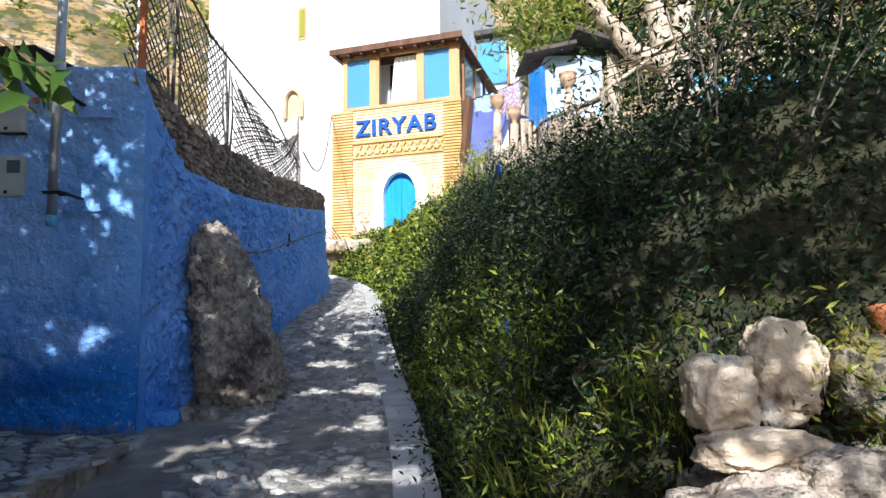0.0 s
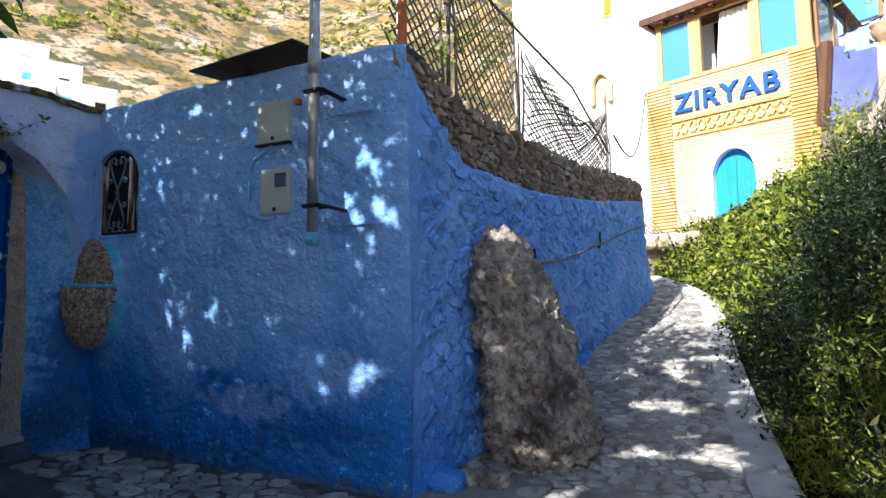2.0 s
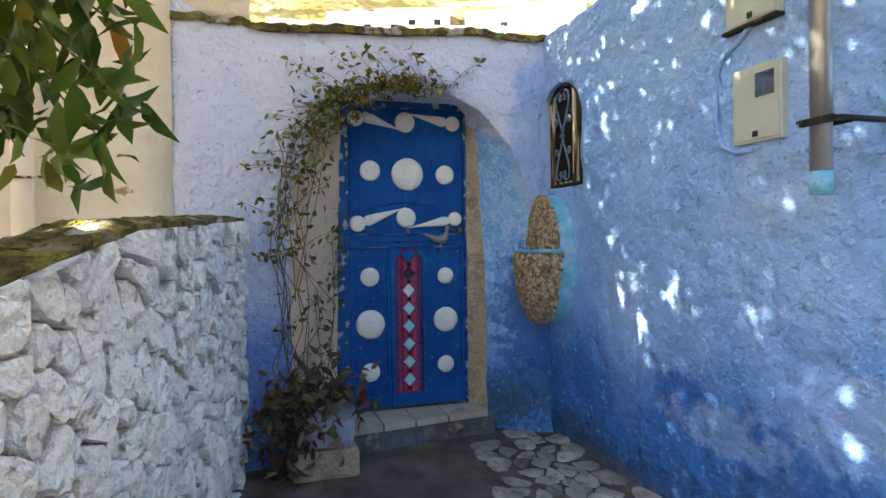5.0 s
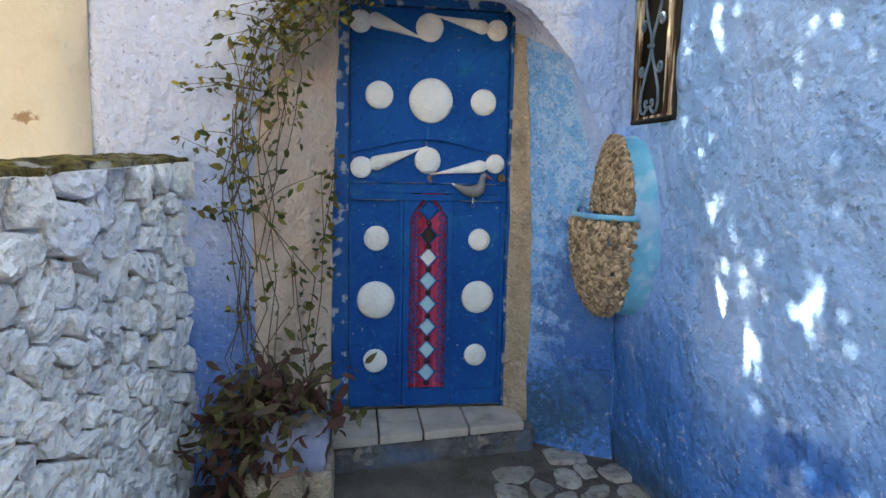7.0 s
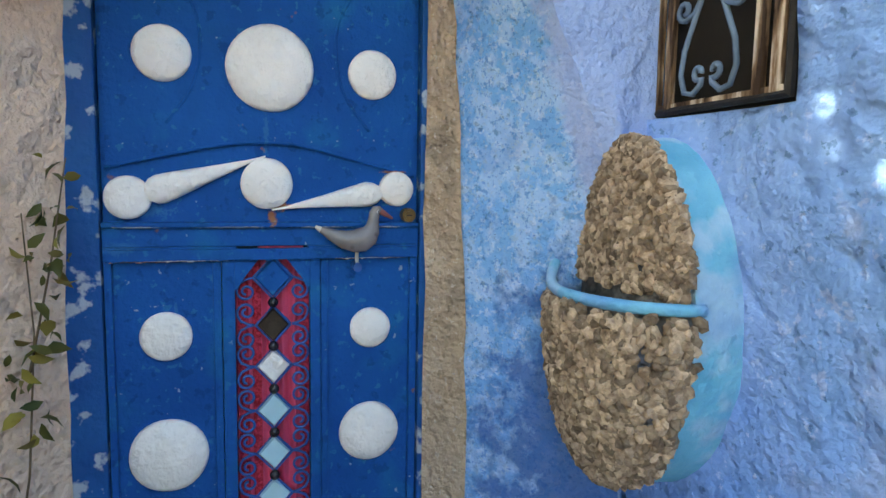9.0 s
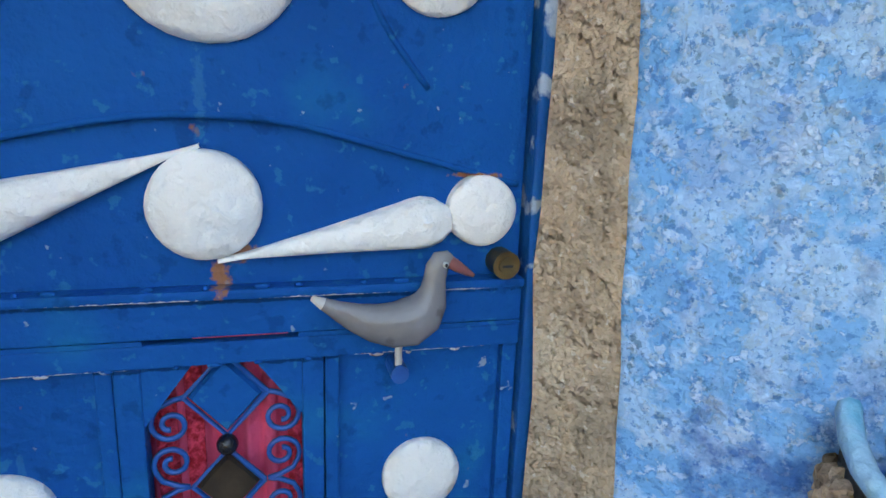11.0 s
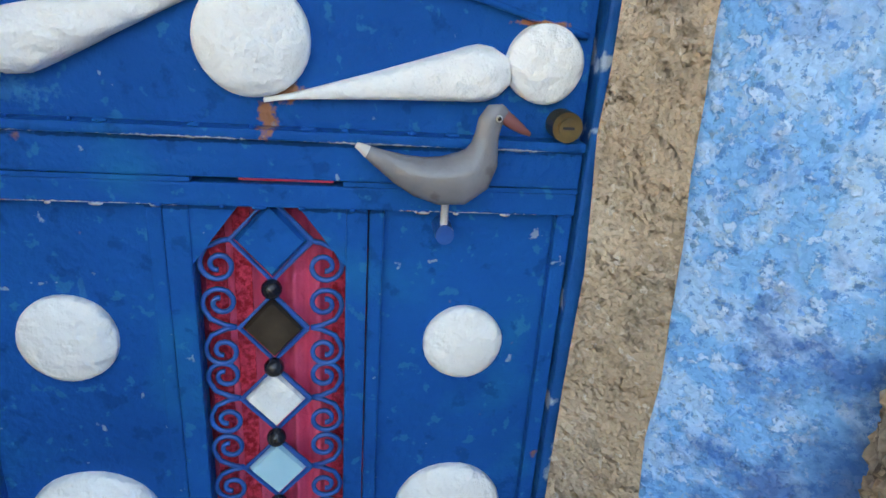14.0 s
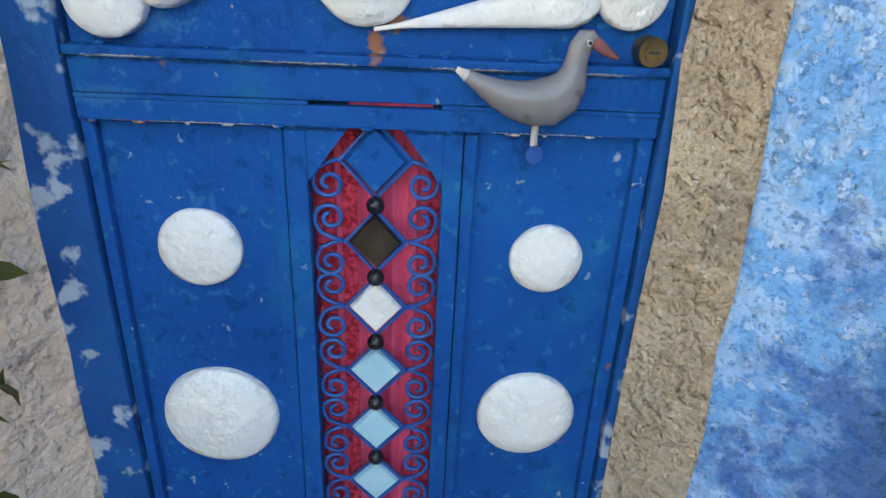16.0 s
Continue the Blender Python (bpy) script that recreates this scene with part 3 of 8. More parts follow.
gb.inputs["Roughness"].default_value, gb.inputs["Metallic"].default_value = 0.03, 0.0
gb.inputs["Specular IOR Level"].default_value = 1.0
gb.inputs["Coat Weight"].default_value = 1.0
# mirrors only in part; the reflected sky's blue is put into its base colour
skytintglass = bpy.data.materials.new("half-mirroring glass with sky blue painted in")
skytintglass.use_nodes = True
gb = skytintglass.node_tree.nodes["Principled BSDF"]
gb.inputs["Base Color"].default_value = (0.16, 0.46, 0.95, 1)
gb.inputs["Roughness"].default_value, gb.inputs["Metallic"].default_value = 0.02, 0.45

# ---- building helpers ----


def as_object(name, bm, mat, parent=None, smooth=False):
    me = bpy.data.meshes.new(name)
    bm.to_mesh(me)
    bm.free()
    return mesh_object(name, me, mat, parent, smooth)


def mesh_object(name, me, mat, parent=None, smooth=False):
    if mat and not me.materials:
        me.materials.append(mat)
    if smooth:
        me.polygons.foreach_set("use_smooth", [True] * len(me.polygons))
    ob = new(name, me)
    if parent:
        ob.parent = parent
    return ob


def part(name, bm, mat, parent, label="", smooth=False):
    ob = as_object(name, bm, mat, parent, smooth)
    if label:
        ob["label"] = label
    return ob


def thing(name, label, category, group="", kind=""):
    return tagged(new(name), label, category, group, kind)


def box(bm, lo, hi, bev=0.0, m=None):
    """An axis-aligned box, with its edges rounded by bev, placed by m."""
    lo, hi = Vector(lo), Vector(hi)
    r = bmesh.ops.create_cube(bm, size=1)
    vs = r["verts"]
    for v in vs:
        v.co = Vector([lo[i] + (v.co[i] + 0.5) * (hi[i] - lo[i]) for i in range(3)])
    if bev:
        es = list({e for v in vs for e in v.link_edges})
        q = bmesh.ops.bevel(bm, geom=es, offset=bev, segments=2, affect="EDGES", profile=0.6)
        vs = list({v for f in q["faces"] for v in f.verts} | {v for v in vs if v.is_valid})
    if m:
        for v in vs:
            v.co = m @ v.co
    return vs


def tube(bm, pts, r, n=6, r2=None, cap=True):
    """A round bar along pts, its radius going from r to r2."""
    pts = [Vector(p) for p in pts]
    r2 = r if r2 is None else r2
    rings, up = [], None
    for i, p in enumerate(pts):
        d = (pts[min(i + 1, len(pts) - 1)] - pts[max(i - 1, 0)])
        d = d.normalized() if d.length > 1e-9 else Vector((0, 0, 1))
        if up is None or abs(up.dot(d)) > 0.98:
            up = Vector((0, 0, 1)) if abs(d.z) < 0.9 else Vector((1, 0, 0))
        s = d.cross(up).normalized()
        up = s.cross(d)
        k = r + (r2 - r) * i / max(1, len(pts) - 1)
        rings.append([bm.verts.new(p + (s * math.cos(a) + up * math.sin(a)) * k) for a in [2 * math.pi * j / n for j in range(n)]])
    for a, b in zip(rings, rings[1:]):
        for j in range(n):
            bm.faces.new((a[j], a[(j + 1) % n], b[(j + 1) % n], b[j]))
    if cap:
        bm.faces.new(rings[0][::-1])
        bm.faces.new(rings[-1])


def grid_slab(name, front, nu, nv, thick, mat, parent=None, smooth=True):
    """A wall or slab: front(u, v) gives its uneven face for u and v from 0 to 1, thick the way to its back."""
    thick = Vector(thick)
    pts = [Vector(front(i / nu, j / nv)) for j in range(nv + 1) for i in range(nu + 1)]
    w = nu + 1
    faces = [(j * w + i, j * w + i + 1, (j + 1) * w + i + 1, (j + 1) * w + i) for j in range(nv) for i in range(nu)]
    rim = [i for i in range(w)] + [j * w + nu for j in range(1, nv + 1)] + [nv * w + i for i in range(nu - 1, -1, -1)] + [j * w for j in range(nv - 1, 0, -1)]
    base = len(pts)
    pts += [pts[i] + thick for i in rim]
    k = len(rim)
    faces += [(rim[i], base + i, base + (i + 1) % k, rim[(i + 1) % k]) for i in range(k)]
    faces.append([base + i for i in range(k)])
    me = bpy.data.meshes.new(name)
    me.from_pydata([tuple(p) for p in pts], [], faces)
    me.update()
    ob = mesh_object(name, me, mat, parent, smooth)
    me.polygons.foreach_set("use_smooth", [i < nu * nv and smooth for i in range(len(me.polygons))])
    return ob


def nz(p, s, k=3):
    return noise.fractal(Vector(p) * s, 1.0, 2.0, k)


def stone_mesh(name, rnd, sx=1, sy=1, sz=1, rough=0.12, cuts=2):
    """One uneven stone about a unit across."""
    bm = bmesh.new()
    bmesh.ops.create_cube(bm, size=1)
    bmesh.ops.subdivide_edges(bm, edges=bm.edges[:], cuts=cuts, use_grid_fill=True)
    off = Vector((rnd.random() * 50, rnd.random() * 50, rnd.random() * 50))
    for v in bm.verts:
        d = v.co.normalized() * 0.62
        v.co = v.co.lerp(d, 0.42)
        v.co *= 1 + rough * 2.2 * noise.noise(v.co * 2.3 + off)
        v.co = Vector((v.co.x * sx, v.co.y * sy, v.co.z * sz))
    me = bpy.data.meshes.new(name)
    bm.to_mesh(me)
    bm.free()
    return me


def leaf_cloud(name, places, size, mat, parent=None, aim=None, spread=1.0, slim=0.42, seed=1, droop=0.0, fine=False):
    """Many small leaves in one mesh: places is an array of points, size (least, most) lengths; aim draws the leaf tips one way."""
    rs = np.random.RandomState(seed)
    p = np.asarray(places, float)
    n = len(p)
    d = rs.normal(size=(n, 3)) * spread
    if aim is not None:
        d = d + np.asarray(aim, float)
    d[:, 2] -= droop
    d /= np.linalg.norm(d, axis=1)[:, None] + 1e-9
    s = np.cross(d, rs.normal(size=(n, 3)))
    s /= np.linalg.norm(s, axis=1)[:, None] + 1e-9
    up = np.cross(s, d)
    ln = rs.uniform(size[0], size[1], n)[:, None]
    wd = ln * slim * rs.uniform(0.8, 1.2, n)[:, None] * 0.5
    if fine:
        m1, m2, tip = p + d * ln * 0.30 + up * ln * 0.05, p + d * ln * 0.64 + up * ln * 0.02, p + d * ln - up * ln * 0.14
        rim = [q for m, k in ((m1, 0.92), (m2, 0.80)) for q in (m + s * wd * k + up * wd * 0.3, m, m - s * wd * k + up * wd * 0.3)]
        co = np.stack([p, *rim, tip], 1).reshape(-1, 3)
        tri = np.array([[0, 2, 1], [0, 3, 2], [1, 2, 5], [1, 5, 4], [2, 3, 6], [2, 6, 5], [4, 5, 7], [5, 6, 7]])[None] + (np.arange(n) * 8)[:, None, None]
        me = bpy.data.meshes.new(name)
        me.vertices.add(n * 8)
        me.vertices.foreach_set("co", co.ravel())
        me.loops.add(n * 24)
        me.loops.foreach_set("vertex_index", tri.reshape(-1))
        me.polygons.add(n * 8)
        me.polygons.foreach_set("loop_start", np.arange(n * 8) * 3)
        me.update(calc_edges=True)
        return mesh_object(name, me, mat, parent, True)
    a, b = p, p + d * ln - up * ln * 0.12
    m1 = p + d * ln * 0.4 + up * ln * 0.05
    l1, r1 = m1 + s * wd + up * wd * 0.25, m1 - s * wd + up * wd * 0.25
    co = np.stack([a, l1, m1, r1, b], 1).reshape(-1, 3)
    k = (np.arange(n) * 5)[:, None, None]
    tri = np.array([[0, 2, 1], [0, 3, 2], [1, 2, 4], [2, 3, 4]])[None] + k
    me = bpy.data.meshes.new(name)
    me.vertices.add(n * 5)
    me.vertices.foreach_set("co", co.ravel())
    me.loops.add(n * 12)
    me.loops.foreach_set("vertex_index", tri.reshape(-1))
    me.polygons.add(n * 4)
    me.polygons.foreach_set("loop_start", np.arange(n * 4) * 3)
    me.update(calc_edges=True)
    return mesh_object(name, me, mat, parent)

# ---- lie of the land ----


def lerp_table(table, v):
    if v <= table[0][0]:
        return table[0][1]
    for (a, p), (b, q) in zip(table, table[1:]):
        if v <= b:
            return p + (q - p) * (v - a) / (b - a)
    return table[-1][1]


def smooth_table(table, v):
    return sum(lerp_table(table, v + d) for d in (-0.5, -0.25, 0, 0.25, 0.5)) / 5


LANE = [(-9, -1.30), (-6, -0.98), (-3.7, -0.72), (-1, -0.36), (1.1, -0.12), (1.8, -0.02), (2.4, 0.05), (3, 0.18), (4.2, 0.45), (5.5, 0.74), (7.5, 1.08), (8.5, 1.25), (10, 1.55), (12, 2.0)]
KERB = [(-9, 5.3), (-4, 5.2), (0, 5.06), (1.2, 4.98), (2.4, 4.84), (4.2, 4.62), (7.5, 4.32), (9.0, 3.9), (10.5, 3.0), (12, 1.5)]
WALLX = [(1.12, 2.90), (3.5, 3.08), (8.0, 3.30), (9, 3.3)]


def lane_z(y):
    return smooth_table(LANE, y)


def kerb_x(y):
    return smooth_table(KERB, y)


def court_z(x, y):
    """The court before the door, laid a little above the lane."""
    return 0.03 - 0.055 * max(0, x - 0.5) + 0.012 * nz((x, y, 0), 1.1)


def ground_z(x, y):
    edge = 3.0 + 0.04 * (y - 1.2)
    if x < edge and y < 1.3:
        return court_z(x, y) if y > -1.9 else min(court_z(x, y), lane_z(y) + 0.1)
    return lane_z(y) + 0.02 * nz((x, y, 3), 0.9) + 0.02 * max(0, 4.2 - x)


def bank_foot(y):
    return kerb_x(y) + 0.42


def bank_top_z(y):
    return 1.94 + 0.12 * y if y < 4 else 2.42 + 0.14 * (y - 4)


# ground sheet to the horizon, rising to the mountain
def land_z(x, y):
    r = math.hypot(x - 4, y)
    base = -1.6 if r < 14 else -1.6 + (r - 14) * 0.46
    facing = max(0.0, min(1.0, 0.55 + 0.6 * ((-(x - 4) * 0.75 + y * 0.66) / (r + 1e-6))))
    far = max(0, r - 62)
    h = base * (0.35 + 0.65 * facing) + facing * (min(far, 330) * 0.44 + 10 * nz((x, y, 1), 0.011, 5) * min(1, far / 60) + 3 * nz((x, y, 7), 0.05, 4) * min(1, far / 30))
    return h if r >= 14 else -1.6


radii = [0, 7, 13, 16, 20, 25, 31, 38, 46, 55] + [62 + 7 * i for i in range(50)] + [450, 560, 800, 1400, 3000]
spokes = 220
verts, faces = [(4, 0, -1.6)], []
for r in radii[1:]:
    for s in range(spokes):
        a = 2 * math.pi * s / spokes
        x, y = 4 + r * math.cos(a), r * math.sin(a)
        verts.append((x, y, land_z(x, y) if r < 420 else land_z(4 + 410 * math.cos(a), 410 * math.sin(a)) * max(0, 1 - (r - 410) / 900)))
for s in range(spokes):
    faces.append((0, 1 + s, 1 + (s + 1) % spokes))
    for k in range(len(radii) - 2):
        a, b = 1 + k * spokes, 1 + (k + 1) * spokes
        faces.append((a + s, b + s, b + (s + 1) % spokes, a + (s + 1) % spokes))
me = bpy.data.meshes.new("ground")
me.from_pydata(verts, [], faces)
me.update()
tagged(mesh_object("ground", me, M["hill"], smooth=True), "scrubby rocky mountainside rising behind the town", "ground", kind="structure")

# lane bed and court bed
road = tagged(grid_slab("road", lambda u, v: (2.85 + (kerb_x(-9 + 21 * v) - 2.85) * u if v < 0.49 else lerp_table(WALLX, -9 + 21 * v) - 0.25 + (kerb_x(-9 + 21 * v) - lerp_table(WALLX, -9 + 21 * v) + 0.25) * u, -9 + 21 * v, lane_z(-9 + 21 * v) + 0.02 * nz((u * 2, v * 21, 3), 0.9) + 0.03 * (1 - u)), 14, 130, (0, 0, -0.4), M["lanebed"]), "sloping lane bed of dark sandy mortar between cobbles", "road", kind="structure")
court = tagged(grid_slab("pavement", lambda u, v: (-0.02 + 3.02 * u + 0.03 * nz((v * 9, 2, 0), 1.0) * (u > 0.99), -2.6 + 3.75 * v, court_z(3 * u, -2.6 + 3.75 * v) + 0.004 * nz((u * 20, v * 20, 9), 1.0)), 60, 70, (0, 0, -0.5), M["bedding"]), "damp dark paved court before the door", "pavement", kind="structure")

# ---- blue side wall of the court ----


def side_y(x, z):
    fade = min(1, max(0, (2.86 - x) / 0.3))
    return 0.795 + 0.088 * x + 0.05 * (1.3 - z) * 0.5 + (0.022 * nz((x, 0, z), 1.3) + 0.007 * nz((x, 5, z), 6)) * fade + 0.05 * max(0, (x - 2.72) / 0.18) ** 2


def side_top(x):
    return 2.54 + 0.06 * min(1, max(0, x - 0.4)) + 0.05 * min(1, max(0, x - 1.8)) + 0.03 * nz((x, 0, 4), 2.0)


IW = (0.36, 0.78, 1.59, 2.22)
sidewall = tagged(new("wall_north"), "rough lime-washed blue wall, deeper blue low down", "wall", kind="structure")




def window_head(x):
    """The arched head of the small window."""
    return 2.03 + 0.19 * math.sqrt(max(0.0, 1 - ((x - (IW[0] + IW[1]) / 2) / ((IW[1] - IW[0]) / 2)) ** 2))


cols = [-0.05 + 0.45 * i / 18 for i in range(18)] + [IW[0] + (IW[1] - IW[0]) * i / 20 for i in range(20)] + [IW[1] + (2.90 - IW[1]) * i / 90 for i in range(91)]
j1, j2, j3 = 70, 92, 112
pts, inside = [], set()
for x in cols:
    within = IW[0] - 1e-6 <= x <= IW[1] + 1e-6
    hd = window_head(x) if within else 2.03
    zs = [-0.4 + (IW[2] + 0.4) * j / j1 for j in range(j1)] + [IW[2] + (hd - IW[2]) * j / (j2 - j1) for j in range(j2 - j1)] + [hd + (side_top(x) - hd) * j / (j3 - j2) for j in range(j3 - j2 + 1)]
    pts += [(x, side_y(x, z), z) for z in zs]
w = j3 + 1
faces = []
for i in range(len(cols) - 1):
    for j in range(j3):
        if j1 <= j < j2 and IW[0] - 1e-6 <= cols[i] and cols[i + 1] <= IW[1] + 1e-6:
            inside.add((i, j))
        else:
            faces.append((i * w + j, (i + 1) * w + j, (i + 1) * w + j + 1, i * w + j + 1))
nf = len(faces)
# reveal of the opening, then the wall's top, ends and back
extra = {}


def behind(k, d=0.30):
    if k not in extra:
        extra[k] = len(pts)
        pts.append((pts[k][0], pts[k][1] + d, pts[k][2]))
    return extra[k]


edges = []
for i, j in inside:
    for (p, q, di, dj) in (((i, j), (i + 1, j), 0, -1), ((i + 1, j), (i + 1, j + 1), 1, 0), ((i + 1, j + 1), (i, j + 1), 0, 1), ((i, j + 1), (i, j), -1, 0)):
        if (i + di, j + dj) not in inside:
            edges.append((p[0] * w + p[1], q[0] * w + q[1]))
edges += [(i * w + j3, (i + 1) * w + j3) for i in range(len(cols) - 1)]
for p, q in edges:
    faces.append((p, q, behind(q), behind(p)))
o = len(pts)
pts += [(-0.05, 1.14, -0.4), (2.90, 1.40, -0.4), (2.90, 1.40, 2.5), (-0.05, 1.14, 2.5)]
faces.append((o, o + 1, o + 2, o + 3))
me = bpy.data.meshes.new("wall_panel")
me.from_pydata(pts, [], faces)
me.polygons.foreach_set("use_smooth", [i < nf for i in range(len(faces))])
mesh_object("wall_panel", me, M["side"], sidewall)

# ---- door wall with its arched niche ----
XW = 0.40   # outer face
ARCH = [(-0.74, 0.0), (-0.76, 0.6), (-0.77, 1.2), (-0.74, 1.6), (-0.66, 1.84), (-0.52, 2.03), (-0.32, 2.15), (-0.08, 2.20), (0.16, 2.18), (0.39, 2.07), (0.57, 1.87), (0.69, 1.62), (0.785, 1.38), (0.835, 1.15), (0.885, 0.9), (0.905, 0.5), (0.92, 0.0)]


def densify(pts, k):
    out = []
    for (a, b), (c, d) in zip(pts, pts[1:]):
        out += [(a + (c - a) * i / k, b + (d - b) * i / k) for i in range(k)]
    return out + [pts[-1]]


arch = densify(ARCH, 3)


def doorwall_x(y, z):
    return XW + 0.02 * nz((2, y, z), 1.4) + 0.006 * nz((7, y, z), 6)


def door_top(y):
    return 2.53 + 0.03 * nz((y, 3, 3), 1.5) - 0.05 * min(1, max(0, -y))


doorwall = tagged(new("wall_west"), "pale violet-blue plastered wall with an arched door niche", "wall", kind="structure")
LEFT = -1.36
bm = bmesh.new()
rows = []
for i, (y, z) in enumerate(arch):
    k = i / (len(arch) - 1)
    # outward end of this spoke on the wall's outline
    if z < 1.9 and y < -0.3:
        oy, oz = LEFT, max(-0.3, -0.3 + (2.6 - -0.3) * (z + 0.3) / 2.15)
    elif z < 1.62 and y > 0.3:
        oy, oz = max(0.86, y + 0.02), z
    else:
        s = (y + 0.75) / 1.42
        oy = LEFT + (0.83 - LEFT) * max(0, min(1, s))
        oz = door_top(oy)
    if i == 0 or i == len(arch) - 1:
        z = -0.3
        oz = -0.3
    row = []
    for j in range(13):
        q = j / 12
        yy, zz = y + (oy - y) * q, z + (oz - z) * q
        soft = 0.03 * max(0, 1 - q * 5) ** 2
        row.append(bm.verts.new((doorwall_x(yy, zz) - soft, yy, zz)))
    rows.append(row)
for a, b in zip(rows, rows[1:]):
    for j in range(12):
        bm.faces.new((a[j], b[j], b[j + 1], a[j + 1]))
# back and outer thickness
for a, b in zip(rows, rows[1:]):
    c, d = a[12], b[12]
    e, g = bm.verts.new((0.02, *c.co.yz)), bm.verts.new((0.02, *d.co.yz))
    bm.faces.new((c, d, g, e))
bmesh.ops.recalc_face_normals(bm, faces=bm.faces[:])
part("wall_panel", bm, M["doorwall"], doorwall, smooth=True)

# rough mossy coping
cope = grid_slab("coping", lambda u, v: (XW + 0.022 - 0.40 * v + 0.015 * nz((u * 9, v, 1), 1.5), LEFT + 2.19 * u, door_top(LEFT + 2.19 * u) + 0.012 + 0.018 * nz((u * 14, v, 6), 1.2) + 0.012 * nz((u * 40, v * 4, 6), 1.0) + 0.02 * math.sin(math.pi * v)), 90, 8, (0, 0, -0.04), M["moss"], doorwall)
cope["label"] = "mossy broken coping of the wall"

# reveals between niche arch and door frame
DY0, DY1, DZ0, DZ1 = -0.375, 0.395, 0.20, 2.14
FR = 0.05


def frame_point(y, z):
    """The door frame's outline nearest to a point of the arch."""
    zz = min(max(z, -0.3), DZ1 + FR)
    if y < -0.45 and z < 2.0:
        return DY0 - FR - 0.02 + (0.03 * z - 0.03), zz * (DZ1 + FR) / 2.0 if z > 0 else z
    if y > 0.5 and z < 2.0:
        return DY1 + 0.014, zz * (DZ1 + FR) / 2.0 if z > 0 else z
    return max(DY0 - FR, min(DY1 + FR, y * 0.75)), DZ1 + FR


def reveal(name, i0, i1, q0, q1, mat, bulge=0.0):
    b = bmesh.new()
    rs = []
    for i in range(i0, i1 + 1):
        y, z = arch[i]
        if i == 0 or i == len(arch) - 1:
            z = -0.3
        fy, fz = frame_point(y, z)
        r = []
        for j in range(11):
            q = q0 + (q1 - q0) * j / 10
            yy, zz = y + (fy - y) * q, z + (fz - z) * q
            xx = XW - 0.03 + ((0.024 if q0 else 0.01) - XW + 0.03) * q ** 1.0 + bulge * math.sin(math.pi * q)
            xx += (0.014 * nz((3, yy, zz), 5) + (0.010 if mat is M["concrete"] else 0.004) * nz((3, yy, zz), 22)) * min(1, q * 6) + (doorwall_x(y, z) - XW) * (1 - q)
            yy += (0.012 * nz((9, 1, zz), 4) + 0.006 * nz((9, 1, zz), 17)) * math.sin(math.pi * (j / 10 * (0.3 if q0 else 0.5) + (0.5 if q0 else 0)) if q1 != q0 and fy > 0.3 and (q0 or q1 < 1) else 0)
            r.append(b.verts.new((xx, yy, zz)))
        rs.append(r)
    for a, c in zip(rs, rs[1:]):
        for j in range(10):
            b.faces.new((a[j], a[j + 1], c[j + 1], c[j]))
    bmesh.ops.recalc_face_normals(b, faces=b.faces[:])
    return part(name, b, mat, doorwall, smooth=True)


NA = len(arch) - 1
IL, IR = 15, 30
reveal("niche_left", 0, IL, 0, 1, M["tan"])
reveal("niche_soffit", IL, IR, 0, 1, M["doorwall"])
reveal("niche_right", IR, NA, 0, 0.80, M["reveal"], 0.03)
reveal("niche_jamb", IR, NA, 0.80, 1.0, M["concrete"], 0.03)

# cream house beside the door wall
cream = tagged(new("wall_cream"), "cream rendered house wall beside the blue wall", "wall", kind="structure")
grid_slab("wall_panel", lambda u, v: (XW + 0.012 + 0.015 * nz((1, -9 * u, v * 3.3), 1.2), LEFT - 8 * (1 - u), -0.8 + 3.8 * v), 60, 40, (-0.35, 0, 0), M["cream"], cream)
grid_slab("wall_panel", lambda u, v: (XW - 0.02, LEFT + 0.4 * u, 2.50 + (0.5 - 0.2 * u) * v + 0.02 * nz((u, v, 4), 2)), 12, 8, (-0.33, 0, 0), M["cream"], cream)
b = bmesh.new()
box(b, (-7, LEFT - 8, 2.98), (-0.3, LEFT + 0.2, 3.06))
part("roof", b, M["roofslab"], cream)
# plain walls that close the house blocks
b = bmesh.new()
box(b, (-7, LEFT - 8, -1), (-6.7, LEFT, 2.97))
part("wall_panel", b, M["cream"], cream)

# ---- blue wall along the lane, with its bare rubble top ----
lanewall = tagged(new("wall_lane"), "blue-washed rubble wall along the lane with a bare stone top", "wall", kind="structure")
LT = [(1.1, 2.66), (2.0, 2.50), (3.2, 2.50), (5, 2.62), (8, 2.98)]
PB = [(1.1, 2.55), (1.35, 2.3), (1.8, 2.05), (3.2, 2.06), (5, 2.26), (8, 2.70)]


CORNER = 1.10


def lane_face(y, z):
    foot = max(0, 1.0 - (z - lane_z(y)) / 1.1)
    fade = min(1, max(0, (y - CORNER) / 0.2))
    return lerp_table(WALLX, y) + 0.10 * foot * min(1, (y - 1.0) / 1.5) * fade + (0.03 * nz((4, y, z), 2.6) + 0.030 * nz((9, y, z), 9)) * fade


def lane_side(u, v):
    y = CORNER + 6.9 * u ** 1.35
    z0, z1 = lane_z(y) - 0.25, lerp_table(PB, y)
    z = z0 + (z1 - z0) * v
    if u == 0:
        y = side_y(2.90, z)
    return lane_face(y, z), y, z


grid_slab("wall_panel", lane_side, 150, 60, (-0.45, 0, 0), M["street"], lanewall)


def lane_cap(u, v):
    y = CORNER + 6.9 * u ** 1.35
    z0, z1 = lerp_table(PB, y) - 0.04, lerp_table(LT, y)
    return lane_face(y, z1) - 0.06, y, z0 + (z1 - z0) * v


